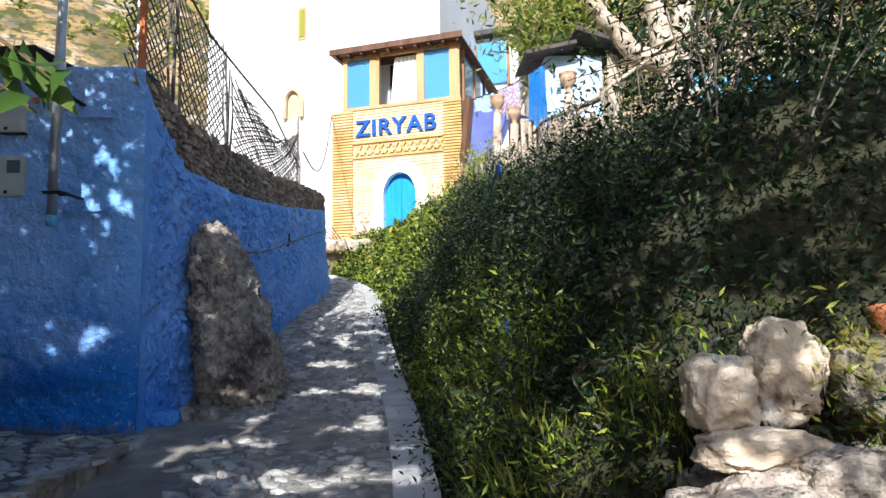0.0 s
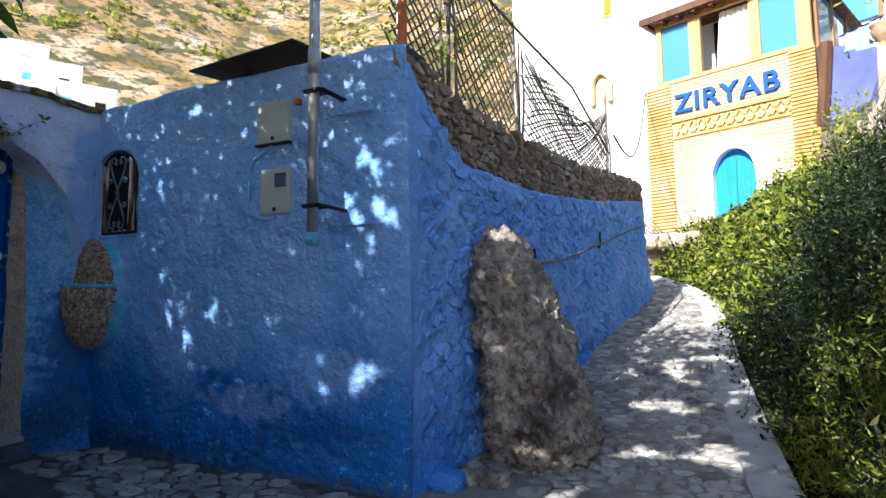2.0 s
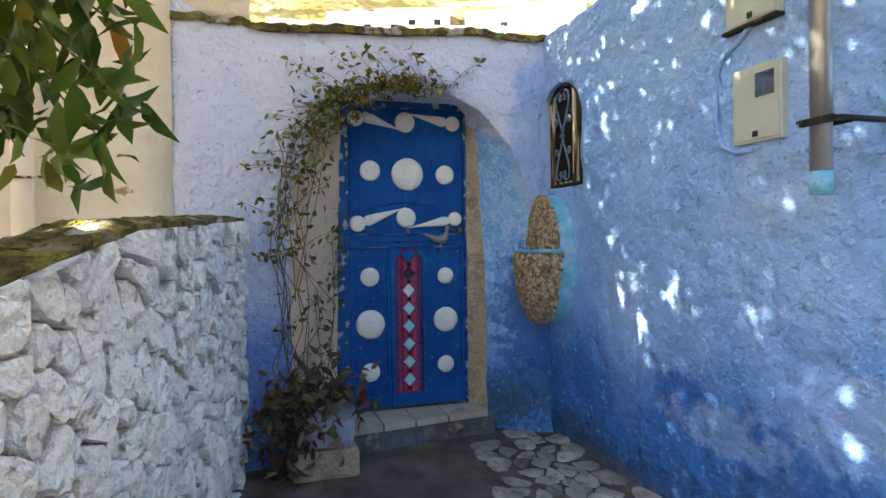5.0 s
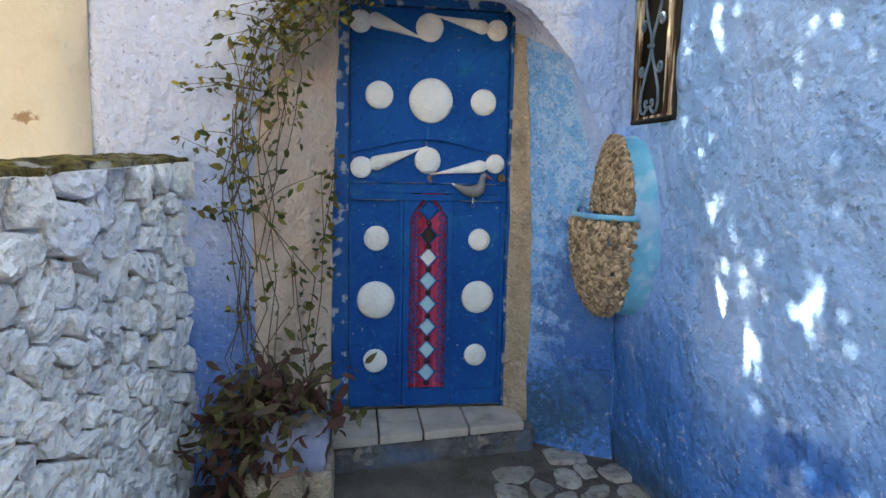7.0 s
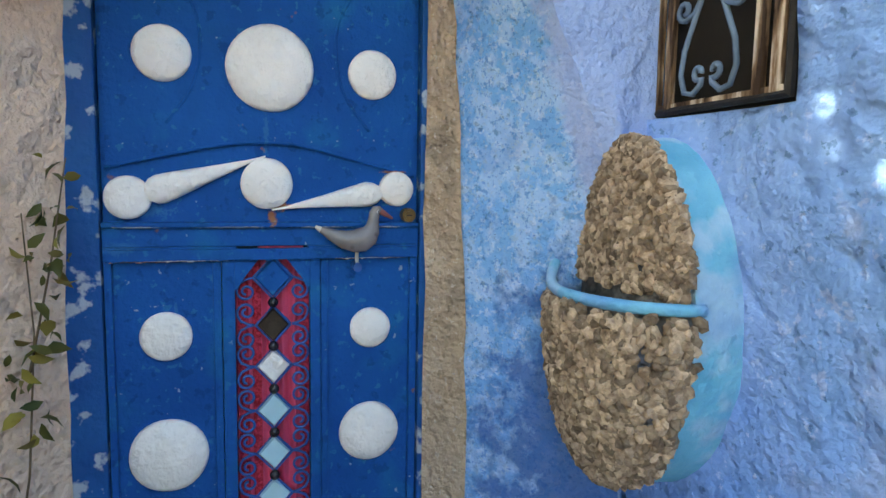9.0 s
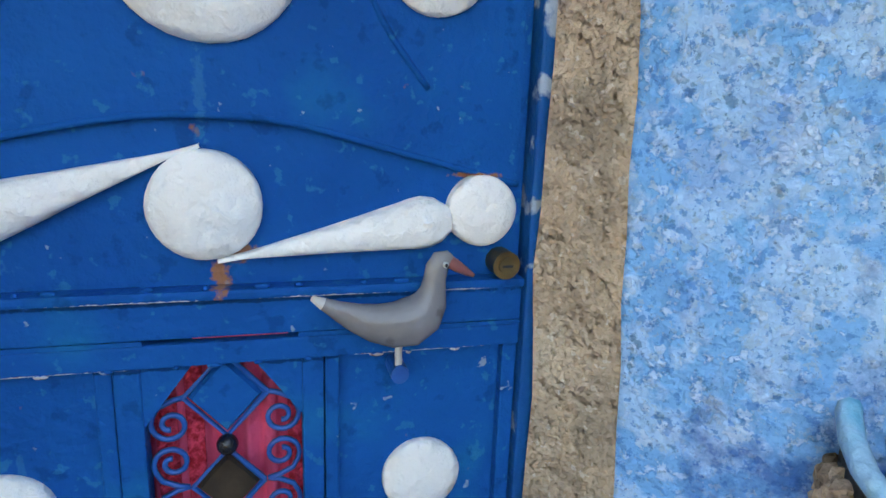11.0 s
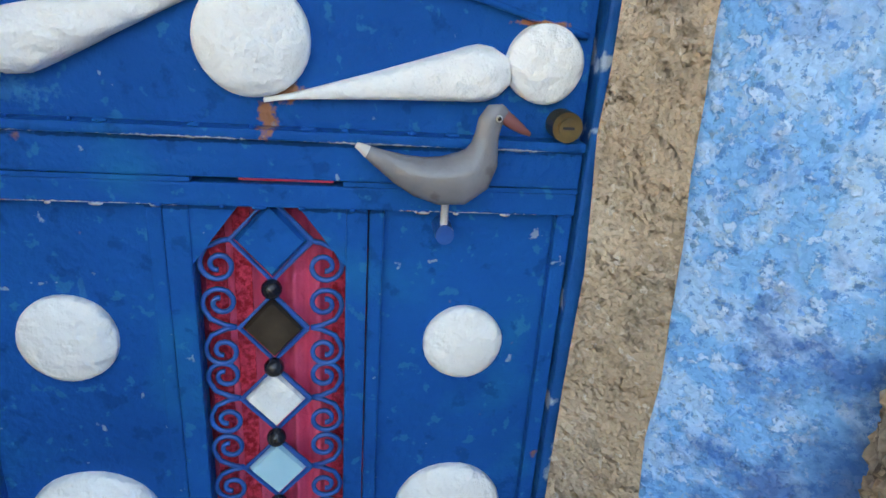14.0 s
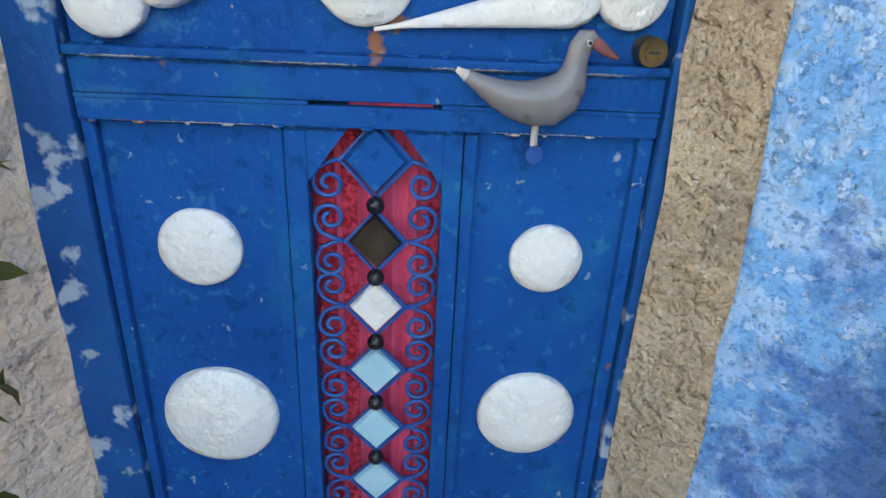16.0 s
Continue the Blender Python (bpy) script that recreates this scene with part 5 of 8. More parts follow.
def diamond(z, r, mat, x=-0.012, label=""):
    b = bmesh.new()
    vs = [b.verts.new((x, CY + r * a, z + r * 1.12 * c)) for a, c in ((1, 0), (0, 1), (-1, 0), (0, -1))]
    f = b.faces.new(vs)
    q = bmesh.ops.extrude_face_region(b, geom=[f])
    for v in q["geom"]:
        if isinstance(v, bmesh.types.BMVert):
            v.co.x += 0.010
            v.co.y = CY + (v.co.y - CY) * 0.86
            v.co.z = z + (v.co.z - z) * 0.86
    bmesh.ops.recalc_face_normals(b, faces=b.faces[:])
    part("diamond", b, mat, grille, label)
    b = bmesh.new()
    k = r + 0.004
    loop = [(x + 0.004, CY + k * a, z + k * 1.12 * c) for a, c in ((1, 0), (0, 1), (-1, 0), (0, -1), (1, 0))]
    tube(b, loop, 0.0042, 6)
    part("diamond_frame", b, M["scroll"], grille)


diamond(1.190, 0.046, M["doorblue"], label="blue diamond plate")
diamond(1.066, 0.040, M["darkplate"], label="bare dark brown diamond plate")
diamond(0.956, 0.042, M["whitepaint"], label="white diamond plate")
for k in range(5):
    diamond(0.838 - 0.117 * k, 0.042, M["skyplate"], label="pale turquoise diamond plate")
for z in (1.126, 1.011, 0.897, 0.779, 0.662, 0.546, 0.429, 0.318):
    b = bmesh.new()
    bmesh.ops.create_uvsphere(b, u_segments=14, v_segments=9, radius=0.0135)
    for v in b.verts:
        v.co += Vector((0.0, CY, z))
    part("knob", b, M["blackknob"], grille, "round black knob", smooth=True)
for zc in (1.190, 1.066, 0.956, 0.838, 0.721, 0.604, 0.487, 0.370):
    for s in (-1, 1):
        for w in ((-1, 1) if zc < 1.1 else (-1,)):
            b = bmesh.new()
            pts = [(0.048, 0.0), (0.062, 0.003 * w), (0.080, 0.012 * w)]
            for i in range(24):
                a = -0.15 * math.pi + i / 23 * 3.3 * math.pi / 1.25
                rr = 0.0235 * (1 - 0.72 * i / 23)
                pts.append((0.066 + rr * math.cos(a) * 1.0, w * (0.0355 + rr * math.sin(a))))
            tube(b, [(-0.010, CY + s * u, zc + h) for u, h in pts], 0.0036, 6)
            part("scroll", b, M["scroll"], grille, smooth=True)

# frame round the leaf
for y0, y1, z0, z1 in ((DY0 - 0.082, DY0 - 0.003, -0.0, DZ1 + 0.045), (DY1 + 0.003, DY1 + 0.030, 0.0, DZ1 + 0.045), (DY0 - 0.003, DY1 + 0.003, DZ1 + 0.003, DZ1 + 0.045)):
    plate("frame", y0, y1, max(z0, 0.19), z1, -0.06, 0.016, M["framepaint"], label="door frame with worn blue paint", bev=0.004)
# solid wall behind the door
b = bmesh.new()
box(b, (-0.30, -1.36, -0.3), (-0.12, 0.9, 2.46))
part("wall_panel", b, M["cream"], doorwall)
# lock
b = bmesh.new()
tube(b, [(-0.01, 0.366, 1.352), (0.022, 0.366, 1.352)], 0.0185, 18)
lock = part("lock", b, M["brass"], door, "round brass cylinder lock", smooth=False)
b = bmesh.new()
tube(b, [(0.020, 0.366, 1.352), (0.026, 0.366, 1.352)], 0.0115, 16)
part("cylinder", b, M["brass"], lock)
b = bmesh.new()
box(b, (0.024, 0.359, 1.3505), (0.0268, 0.373, 1.3535))
part("keyhole", b, M["blackknob"], lock)

# grey bird on its peg, one mesh
bm = bmesh.new()
SP = [(0.117, 1.322, 0.0035), (0.130, 1.315, 0.0075), (0.1315, 1.3142, 0.0080), (0.150, 1.305, 0.0125), (0.172, 1.295, 0.0185), (0.196, 1.287, 0.0245), (0.222, 1.283, 0.0295), (0.246, 1.286, 0.0325), (0.264, 1.297, 0.0300),
      (0.2735, 1.313, 0.0235), (0.2765, 1.328, 0.0175), (0.278, 1.341, 0.0155), (0.2805, 1.353, 0.0160), (0.286, 1.3625, 0.0150), (0.295, 1.3655, 0.0105), (0.300, 1.3640, 0.0062)]
rings = []
n = 14
for i, (y, z, r) in enumerate(SP):
    p, q = SP[max(0, i - 1)], SP[min(len(SP) - 1, i + 1)]
    d = Vector((0, q[0] - p[0], q[1] - p[1])).normalized()
    s = Vector((0, -d.z, d.y))
    rings.append([bm.verts.new(Vector((0.040, y, z)) + s * r * math.cos(a) + Vector((r * 0.78 * math.sin(a), 0, 0))) for a in [2 * math.pi * k / n for k in range(n)]])
fi = 0
for i, (p, q) in enumerate(zip(rings, rings[1:])):
    for k in range(n):
        f = bm.faces.new((p[k], p[(k + 1) % n], q[(k + 1) % n], q[k]))
        f.material_index = 2 if i < 2 else 0
        f.smooth = True
bm.faces.new(rings[0][::-1]).material_index = 2
bk = [(0.296, 1.3625, 0.0078), (0.308, 1.3555, 0.0070), (0.322, 1.3475, 0.0048), (0.333, 1.3420, 0.0022)]
br = []
for y, z, r in bk:
    br.append([bm.verts.new(Vector((0.040 + r * 0.8 * math.sin(a), y + r * 0.45 * math.cos(a), z + r * math.cos(a)))) for a in [2 * math.pi * k / 10 for k in range(10)]])
for p, q in zip(br, br[1:]):
    for k in range(10):
        f = bm.faces.new((p[k], p[(k + 1) % 10], q[(k + 1) % 10], q[k]))
        f.material_index, f.smooth = 1, True
bm.faces.new(br[-1]).material_index = 1
k0 = len(bm.faces)
for sx, rad, mi in ((0.0535, 0.0042, 2), (0.0560, 0.0026, 3)):
    r = bmesh.ops.create_uvsphere(bm, u_segments=10, v_segments=7, radius=rad)
    for v in r["verts"]:
        v.co += Vector((sx - 0.0, 0.2885, 1.3610))
        for f in v.link_faces:
            f.material_index = mi
pts = [(0.030, 0.2335, 1.262), (0.030, 0.2330, 1.240), (0.030, 0.2335, 1.222)]
before = set(bm.faces)
tube(bm, pts, 0.0052, 8)
for f in set(bm.faces) - before:
    f.material_index = 2
before = set(bm.faces)
tube(bm, [(-0.012, 0.2345, 1.214), (0.038, 0.2345, 1.214)], 0.0125, 14)
for f in set(bm.faces) - before:
    f.material_index = 4
bmesh.ops.recalc_face_normals(bm, faces=bm.faces[:])
for v in bm.verts:
    v.co = Vector((v.co.x - 0.006, 0.117 + (v.co.y - 0.117) * 0.93, v.co.z + 0.002))
bird = as_object("bird_figure", bm, M["birdgrey"])
for k in ("beak", "tailtip", "blackknob", "scroll"):
    bird.data.materials.append(M[k])
tagged(bird, "glossy grey metal bird with red beak fixed on the door", "ornament")

# threshold step
step = tagged(new("door_step"), "stone doorstep with worn cream tiles on top", "step", kind="structure")
grid_slab("riser", lambda u, v: (0.36 - 0.15 * u + 0.012 * nz((u * 3, v, 1), 3), -0.46 + 0.98 * u, -0.15 + 0.295 * v), 40, 8, (-0.55, 0, 0), M["wetstone"], step)
ys = [-0.45, -0.235, -0.03, 0.19, 0.47]
for a, c in zip(ys, ys[1:]):
    b = bmesh.new()
    xa, xc = 0.37 - 0.15 * (a + 0.46) / 0.98, 0.37 - 0.15 * (c + 0.46) / 0.98
    vs = box(b, (0.0, a + 0.004, 0.146), (0.5, c - 0.004, 0.186), 0.006)
    for v in b.verts:
        if v.co.x > 0.3:
            q = (v.co.y - a) / (c - a)
            v.co.x += (xa + (xc - xa) * q) - 0.5
    part("tile", b, M["whitetile"], step)

# ---- pieces laid in surfaces ----


def clip(poly, px, py, nx, ny):
    """The part of a polygon on the near side of the line through (px, py) with normal (nx, ny)."""
    out = []
    for (ax, ay), (bx, by) in zip(poly, poly[1:] + poly[:1]):
        da, db = (ax - px) * nx + (ay - py) * ny, (bx - px) * nx + (by - py) * ny
        if da <= 0:
            out.append((ax, ay))
        if da * db < 0:
            k = da / (da - db)
            out.append((ax + (bx - ax) * k, ay + (by - ay) * k))
    return out


def cells(seeds, gap, reach):
    """Irregular cells round the seeds, parted by joints gap wide."""
    a = np.array(seeds)
    res = []
    for i, (sx, sy) in enumerate(seeds):
        d = np.hypot(a[:, 0] - sx, a[:, 1] - sy)
        poly = [(sx - reach, sy - reach), (sx + reach, sy - reach), (sx + reach, sy + reach), (sx - reach, sy + reach)]
        for j in np.argsort(d)[1:18]:
            if d[j] > 1e-6:
                nx, ny = (a[j] - a[i]) / d[j]
                k = d[j] / 2 - gap / 2
                poly = clip(poly, sx + nx * k, sy + ny * k, nx, ny)
                if len(poly) < 3:
                    break
        if len(poly) >= 3:
            res.append(poly)
    return res


def soft(poly, k=0.16):
    out = []
    for (ax, ay), (bx, by) in zip(poly, poly[1:] + poly[:1]):
        if math.hypot(bx - ax, by - ay) > 0.012:
            out += [(ax + (bx - ax) * k, ay + (by - ay) * k), (bx + (ax - bx) * k, by + (ay - by) * k)]
    return out


def ragged(poly, grain, rnd):
    """The outline cut into short lengths, each a little off the straight."""
    out, o = [], rnd.random() * 90
    for (ax, ay), (bx, by) in zip(poly, poly[1:] + poly[:1]):
        n = max(1, min(4, int(math.hypot(bx - ax, by - ay) / (grain * 2.2))))
        for k in range(n):
            x, y = ax + (bx - ax) * k / n, ay + (by - ay) * k / n
            out.append((x + grain * 0.55 * noise.noise(Vector((x * 31, y * 31, o))), y + grain * 0.55 * noise.noise(Vector((x * 31, y * 31, o + 40)))))
    return out


def piece(poly, place, height, sink=0.02, inset=0.25, rnd=R, bow=1.0, rough=0.0, swing=0.3):
    """One stone of a surface: place(x, y, h) lifts flat coordinates and a height into the world. Vertices and faces."""
    poly = soft(poly, 0.16 if not rough else 0.22)
    if len(poly) < 4:
        return None
    if rough:
        poly = ragged(poly, rough, rnd)
    cx, cy = sum(p[0] for p in poly) / len(poly), sum(p[1] for p in poly) / len(poly)
    h = height * rnd.uniform(1 - swing, 1 + swing)
    ta, tb = rnd.uniform(-0.12, 0.12), rnd.uniform(-0.12, 0.12)
    if rough:
        ta, tb = ta * 1.8, tb * 1.8
    vs, n = [], len(poly)
    rings = ((0.0, -sink), (0.03, h * 0.62), (inset, h)) if not rough else ((0.0, -sink), (0.04, h * 0.35), (inset * 0.6, h * 0.85), (inset + 0.22, h))
    for q, e in rings:
        for x, y in poly:
            X, Y = x + (cx - x) * q, y + (cy - y) * q
            up = e + ((X - cx) * ta + (Y - cy) * tb if e > 0 else 0)
            if q >= inset * 0.6:
                up += h * 0.45 * noise.noise(Vector((X * 23, Y * 23, 5))) + (h * 0.35 * noise.noise(Vector((X * 60, Y * 60, 9))) if rough else 0)
            vs.append(place(X, Y, up))
    vs.append(place(cx, cy, h * (1 + 0.25 * bow)))
    m = len(rings)
    fs = [(r * n + i, r * n + (i + 1) % n, (r + 1) * n + (i + 1) % n, (r + 1) * n + i) for r in range(m - 1) for i in range(n)]
    fs += [((m - 1) * n + i, (m - 1) * n + (i + 1) % n, m * n) for i in range(n)]
    return vs, fs


def lay(name, polys, place, height, mat, parent, keep=300, near=None, sink=0.02, inset=0.25, bow=1.0, joined="stuff", smooth=True, rough=0.0, swing=0.3):
    """Lays stones: the keep nearest to the stretch near of the plan are parts of their own, the rest one joined part."""
    made = [p for p in (piece(q, place, height, sink, inset, R, bow, rough, swing) for q in polys) if p]
    if near:
        made.sort(key=lambda p: (Vector(p[0][-1]) - Vector(near)).length)
    for vs, fs in made[:keep]:
        c = Vector(vs[-1])
        me = bpy.data.meshes.new(name)
        me.from_pydata([tuple(Vector(v) - c) for v in vs], [], fs)
        ob = mesh_object(name, me, mat, parent, smooth)
        ob.location = c
    V, F = [], []
    for vs, fs in made[keep:]:
        F += [tuple(i + len(V) for i in f) for f in fs]
        V += [tuple(v) for v in vs]
    if V:
        me = bpy.data.meshes.new(name + "_" + joined)
        me.from_pydata(V, [], F)
        tagged(mesh_object(name + "_" + joined, me, mat, parent, smooth), kind="stuff")


def jitter(x0, x1, dx, y0, y1, dy, k=0.38, rnd=R):
    out, j = [], 0
    y = y0
    while y < y1:
        x = x0 + (0.5 * dx if j % 2 else 0)
        while x < x1:
            out.append((x + rnd.uniform(-k, k) * dx, y + rnd.uniform(-k, k) * dy))
            x += dx
        y += dy
        j += 1
    return out


# ---- white rubble garden wall ----
WLINE = [(0.36, -1.02), (1.2, -1.155), (2.06, -1.30), (2.84, -1.52), (3.2, -1.68), (3.45, -1.92), (3.52, -2.4), (3.5, -4.2)]
seg = [0]
for (a, c), (d, e) in zip(WLINE, WLINE[1:]):
    seg.append(seg[-1] + math.hypot(d - a, e - c))


def wline(s):
    """A point of the wall's foot line and the way out of its face."""
    s = max(0, min(seg[-1] - 1e-4, s))
    i = max(k for k in range(len(WLINE) - 1) if seg[k] <= s)
    (a, c), (d, e) = WLINE[i], WLINE[i + 1]
    k = (s - seg[i]) / (seg[i + 1] - seg[i])
    dx, dy = (d - a) / (seg[i + 1] - seg[i]), (e - c) / (seg[i + 1] - seg[i])
    return Vector((a + (d - a) * k, c + (e - c) * k, 0)), Vector((-dy, dx, 0))


def wtop(s):
    return 1.405 - 0.055 * min(s, 1.7) - 0.205 * max(0, min(s, 3.2) - 1.7) - 0.02 * max(0, s - 3.2)


gwall = thing("garden_wall", "low whitewashed rubble garden wall with mossy top", "wall", kind="structure")


def wface(u, v):
    s = seg[-1] * u
    p, n = wline(s)
    z = -0.9 + (wtop(s) + 0.88) * v
    p = p - n * (0.024 + 0.02 * nz((s, z, 8), 5))
    return p.x, p.y, z


core = grid_slab("mortar", wface, 150, 40, (0.02, -0.26, 0), M["mortar"], gwall)
seeds = []
pick = random.Random(3)
for s, z in jitter(0.03, 4.2, 0.105, -0.25, 1.5, 0.078, 0.49, pick):
    # some places hold one large stone where others hold several small ones
    if 0.0 < s and z < wtop(s) - 0.02 and pick.random() < 0.74 + 0.5 * nz((s, z, 4), 3.0, 2):
        seeds.append((s, z))


def wplace(s, z, h):
    p, n = wline(s)
    z = min(z, wtop(max(0, s)) - 0.006)
    p = p + n * h
    return p.x, p.y, z


lay("stone", cells(seeds, 0.006, 0.20), wplace, 0.020, M["whitestone"], gwall, 300, (2.6, -1.5, 0.8), inset=0.10, bow=0.05, rough=0.016, swing=0.75, smooth=False)


def wcap(u, v):
    s = (seg[-1]) * u
    p, n = wline(s)
    p = p + n * (0.015 + 0.012 * nz((s, 3, 3), 6)) - n * (0.27 + 0.05 * nz((s, 1, 1), 2)) * v
    return p.x, p.y, wtop(s) + 0.012 + 0.010 * nz((s * 1.0, v * 0.3, 2), 3.5) + 0.012 * nz((s, v * 0.3, 7), 17, 3) + 0.012 * math.sin(math.pi * v)


part_ = grid_slab("mossy_top", wcap, 260, 16, (0, 0, -0.022), M["moss"], gwall)
part_["label"] = "damp mossy top of the wall"

# ---- cobbled lane ----
lane_seeds = []
rr = random.Random(11)
for x, y in jitter(2.9, 5.2, 0.150, -2.6, 10.5, 0.083, 0.40, rr):
    left = lerp_table(WALLX, y) - 0.02 if y > 1.1 else 3.05
    if left < x < kerb_x(y) - 0.26 and (y > -0.6 or rr.random() < 0.7):
        lane_seeds.append((x, y * 1.7))


def lane_place(x, y, h):
    return x, y / 1.7, ground_z(max(x, 3.2), y / 1.7) + h


polys = [p for p in cells(lane_seeds, 0.020, 0.14)]
patch = [p for p in polys if not (nz((p[0][0], p[0][1] / 1.7, 6), 0.55) > 0.42 or (p[0][0] < 3.55 and p[0][1] / 1.7 < 1.6 and p[0][1] / 1.7 > -2))]
lay("cobble", patch, lane_place, 0.016, M["paving"], road, 300, (4.2, 1.2, -0.1), bow=0.4, inset=0.2, rough=0.012, swing=0.5)

# kerb slabs
y = -4.0
while y < 10.2:
    ln = R.uniform(0.38, 0.62)
    b = bmesh.new()
    vs = box(b, (-0.24, 0, -0.30), (0.02, ln - 0.012, 0.035), 0.012)
    bmesh.ops.subdivide_edges(b, edges=[e for e in b.edges if e.calc_length() > 0.2], cuts=2)
    for v in b.verts:
        yy = y + v.co.y
        v.co = Vector((kerb_x(yy) + v.co.x + 0.008 * nz((yy, v.co.x, v.co.z), 7), yy, lane_z(yy) + v.co.z + 0.01 * nz((yy, v.co.x, 2), 4)))
    part("kerb_stone", b, M["kerb"], road)
    y += ln

# court flags
cs = []
rr = random.Random(5)
for x, y in jitter(0.3, 2.98, 0.135, -1.0, 1.02, 0.105, 0.48, rr):
    wall = side_y(x, 0) - 0.07
    bare = y < 0.42 - 0.22 * x + 0.25 * nz((x, y, 1), 1.2)
    if y < wall and (not bare or rr.random() < (0.0 if x < 1.6 else 0.5)) and not (x < 0.45 and y < 0.55):
        cs.append((x, y))
lay("flagstone", cells(cs, 0.011, 0.10), lambda x, y, h: (x, y, court_z(x, y) + h), 0.008, M["paving"], court, 300, (1.5, 0.5, 0), bow=0.2, inset=0.10, rough=0.014, swing=0.5)
# rough broken edge of the court above the lane
b = bmesh.new()
for k in range(26):
    yy = -2.3 + k * 0.13
    vs = box(b, (2.93, yy, -0.5), (3.02 + 0.03 * R.random(), yy + 0.125, court_z(2.95, yy) + 0.012 * R.random()), 0.012)
part("court_edge", b, M["rubble"], court, "broken brown stone edge of the court")

# bare rubble on top of the lane wall
seeds = []
rr = random.Random(9)
for s, z in jitter(1.14, 7.95, 0.10, 1.95, 3.1, 0.052, 0.48, rr):
    if lerp_table(PB, s) - 0.02 < z < lerp_table(LT, s) - 0.015:
        seeds.append((s, z * 1.5))
lay("rubble_stone", cells(seeds, 0.012, 0.12), lambda s, z, h: (lane_face(s, lerp_table(LT, s)) - 0.05 + h, s, z / 1.5), 0.020, M["rubble"], lanewall, 300, (3.0, 1.8, 2.4), inset=0.10, bow=0.1, rough=0.018, swing=0.9, smooth=False)
# stones showing through the blue wash
seeds = []
for s, z in jitter(1.30, 7.6, 0.095, -0.2, 2.7, 0.065, 0.49, rr):
    if lane_z(s) - 0.05 < z < lerp_table(PB, s) - 0.08 and rr.random() < 0.62 + 0.5 * nz((s, z, 8), 2.2, 2):
        seeds.append((s, z))
lay("washed_stone", cells(seeds, 0.008, 0.085), lambda s, z, h: (lane_face(s, z) + h, s, z), 0.014, M["street"], lanewall, 300, (3.0, 1.8, 1.0), bow=0.1, inset=0.12, rough=0.018, swing=0.9, smooth=False)

# ---- boulder against the lane wall ----
bm = bmesh.new()
bmesh.ops.create_icosphere(bm, subdivisions=6, radius=1)
for v in bm.verts:
    d = v.co.normalized()
    q = (d.z + 1) / 2
    low = 1 - q
    flat = math.hypot(d.x, d.y) + 1e-6
    rim = math.sqrt(max(0, 1 - (2 * abs(q - 0.5)) ** 3.0))
    p = Vector((d.x / flat * (0.21 + 0.26 * low ** 1.3) * rim, d.y / flat * (0.25 + 0.32 * low) * rim, math.copysign(abs(d.z) ** 0.8, d.z) * 0.86))
    k = 0.07 * nz(p, 2.2, 2) + 0.06 * nz(p, 6.0, 3) + 0.055 * nz(p, 15, 4) + 0.03 * abs(nz(p, 34, 2))
    p += Vector((p.x, p.y, p.z * 0.35)).normalized() * k
    v.co = p + Vector((3.15 + 0.32 * low, 1.92 + 0.24 * low, 0.70))
boulder = tagged(as_object("boulder", bm, M["rock"], smooth=True), "tall weathered grey boulder built into the blue wall", "boulder")
for k, (x, y, s) in enumerate(((3.02, 1.32, 0.16), (3.12, 1.42, 0.12), (3.3, 1.45, 0.13))):
    ob = mesh_object("stone", stone_mesh("stone", random.Random(k), s * 1.3, s, s * 0.8), M["street"] if k == 0 else M["rock"], smooth=True)
    ob.location = (x, y, ground_z(3.3, y) + s * 0.22)
    tagged(ob, "loose stone lying at the foot of the boulder", "stone", group="loose stones at the boulder")
# wire with a hook along the wall
b = bmesh.new()
tube(b, [(3.30, 2.45, 1.36), (3.32, 3.0, 1.42), (3.30, 4.6, 1.70), (3.36, 6.6, 2.1), (3.33, 7.8, 2.3)], 0.010, 6)
tagged(as_object("wall_cable", b, M["cane"], smooth=True), "thin old cable strung along the blue wall", "cable")
for y, z in ((3.05, 1.44), (5.2, 1.82)):
    b = bmesh.new()
    tube(b, [(lane_face(y, z) - 0.02, y, z + 0.10), (lane_face(y, z) + 0.05, y, z + 0.09), (lane_face(y, z) + 0.055, y, z - 0.05), (lane_face(y, z) + 0.03, y, z - 0.10)], 0.012, 6)
    tagged(as_object("wall_hook", b, M["blackiron"], smooth=True), "rusty iron hook in the blue wall", "hook", group="hooks in the lane wall")

# ---- cane fence on the wall ----
fence = thing("cane_fence", "ragged weathered cane lattice fence on the rubble wall", "fence")


def fence_x(y):
    return lerp_table(WALLX, y) - 0.22


def fence_foot(y):
    return lerp_table(LT, y) - 0.03


FTOP = [(1.1, 3.75), (1.9, 3.95), (2.3, 3.8), (3.3, 3.75), (3.5, 3.55), (5.0, 3.45), (6.9, 3.9)]
b = bmesh.new()
box(b, (2.82, 1.10, 2.55), (2.865, 1.145, 4.1), 0.004)
part("post", b, M["redclay"], fence, "rusty red iron corner post")
b = bmesh.new()
box(b, (2.79, 1.13, 2.5), (2.81, 1.15, 4.1), 0.004)
part("post", b, M["steel"], fence)
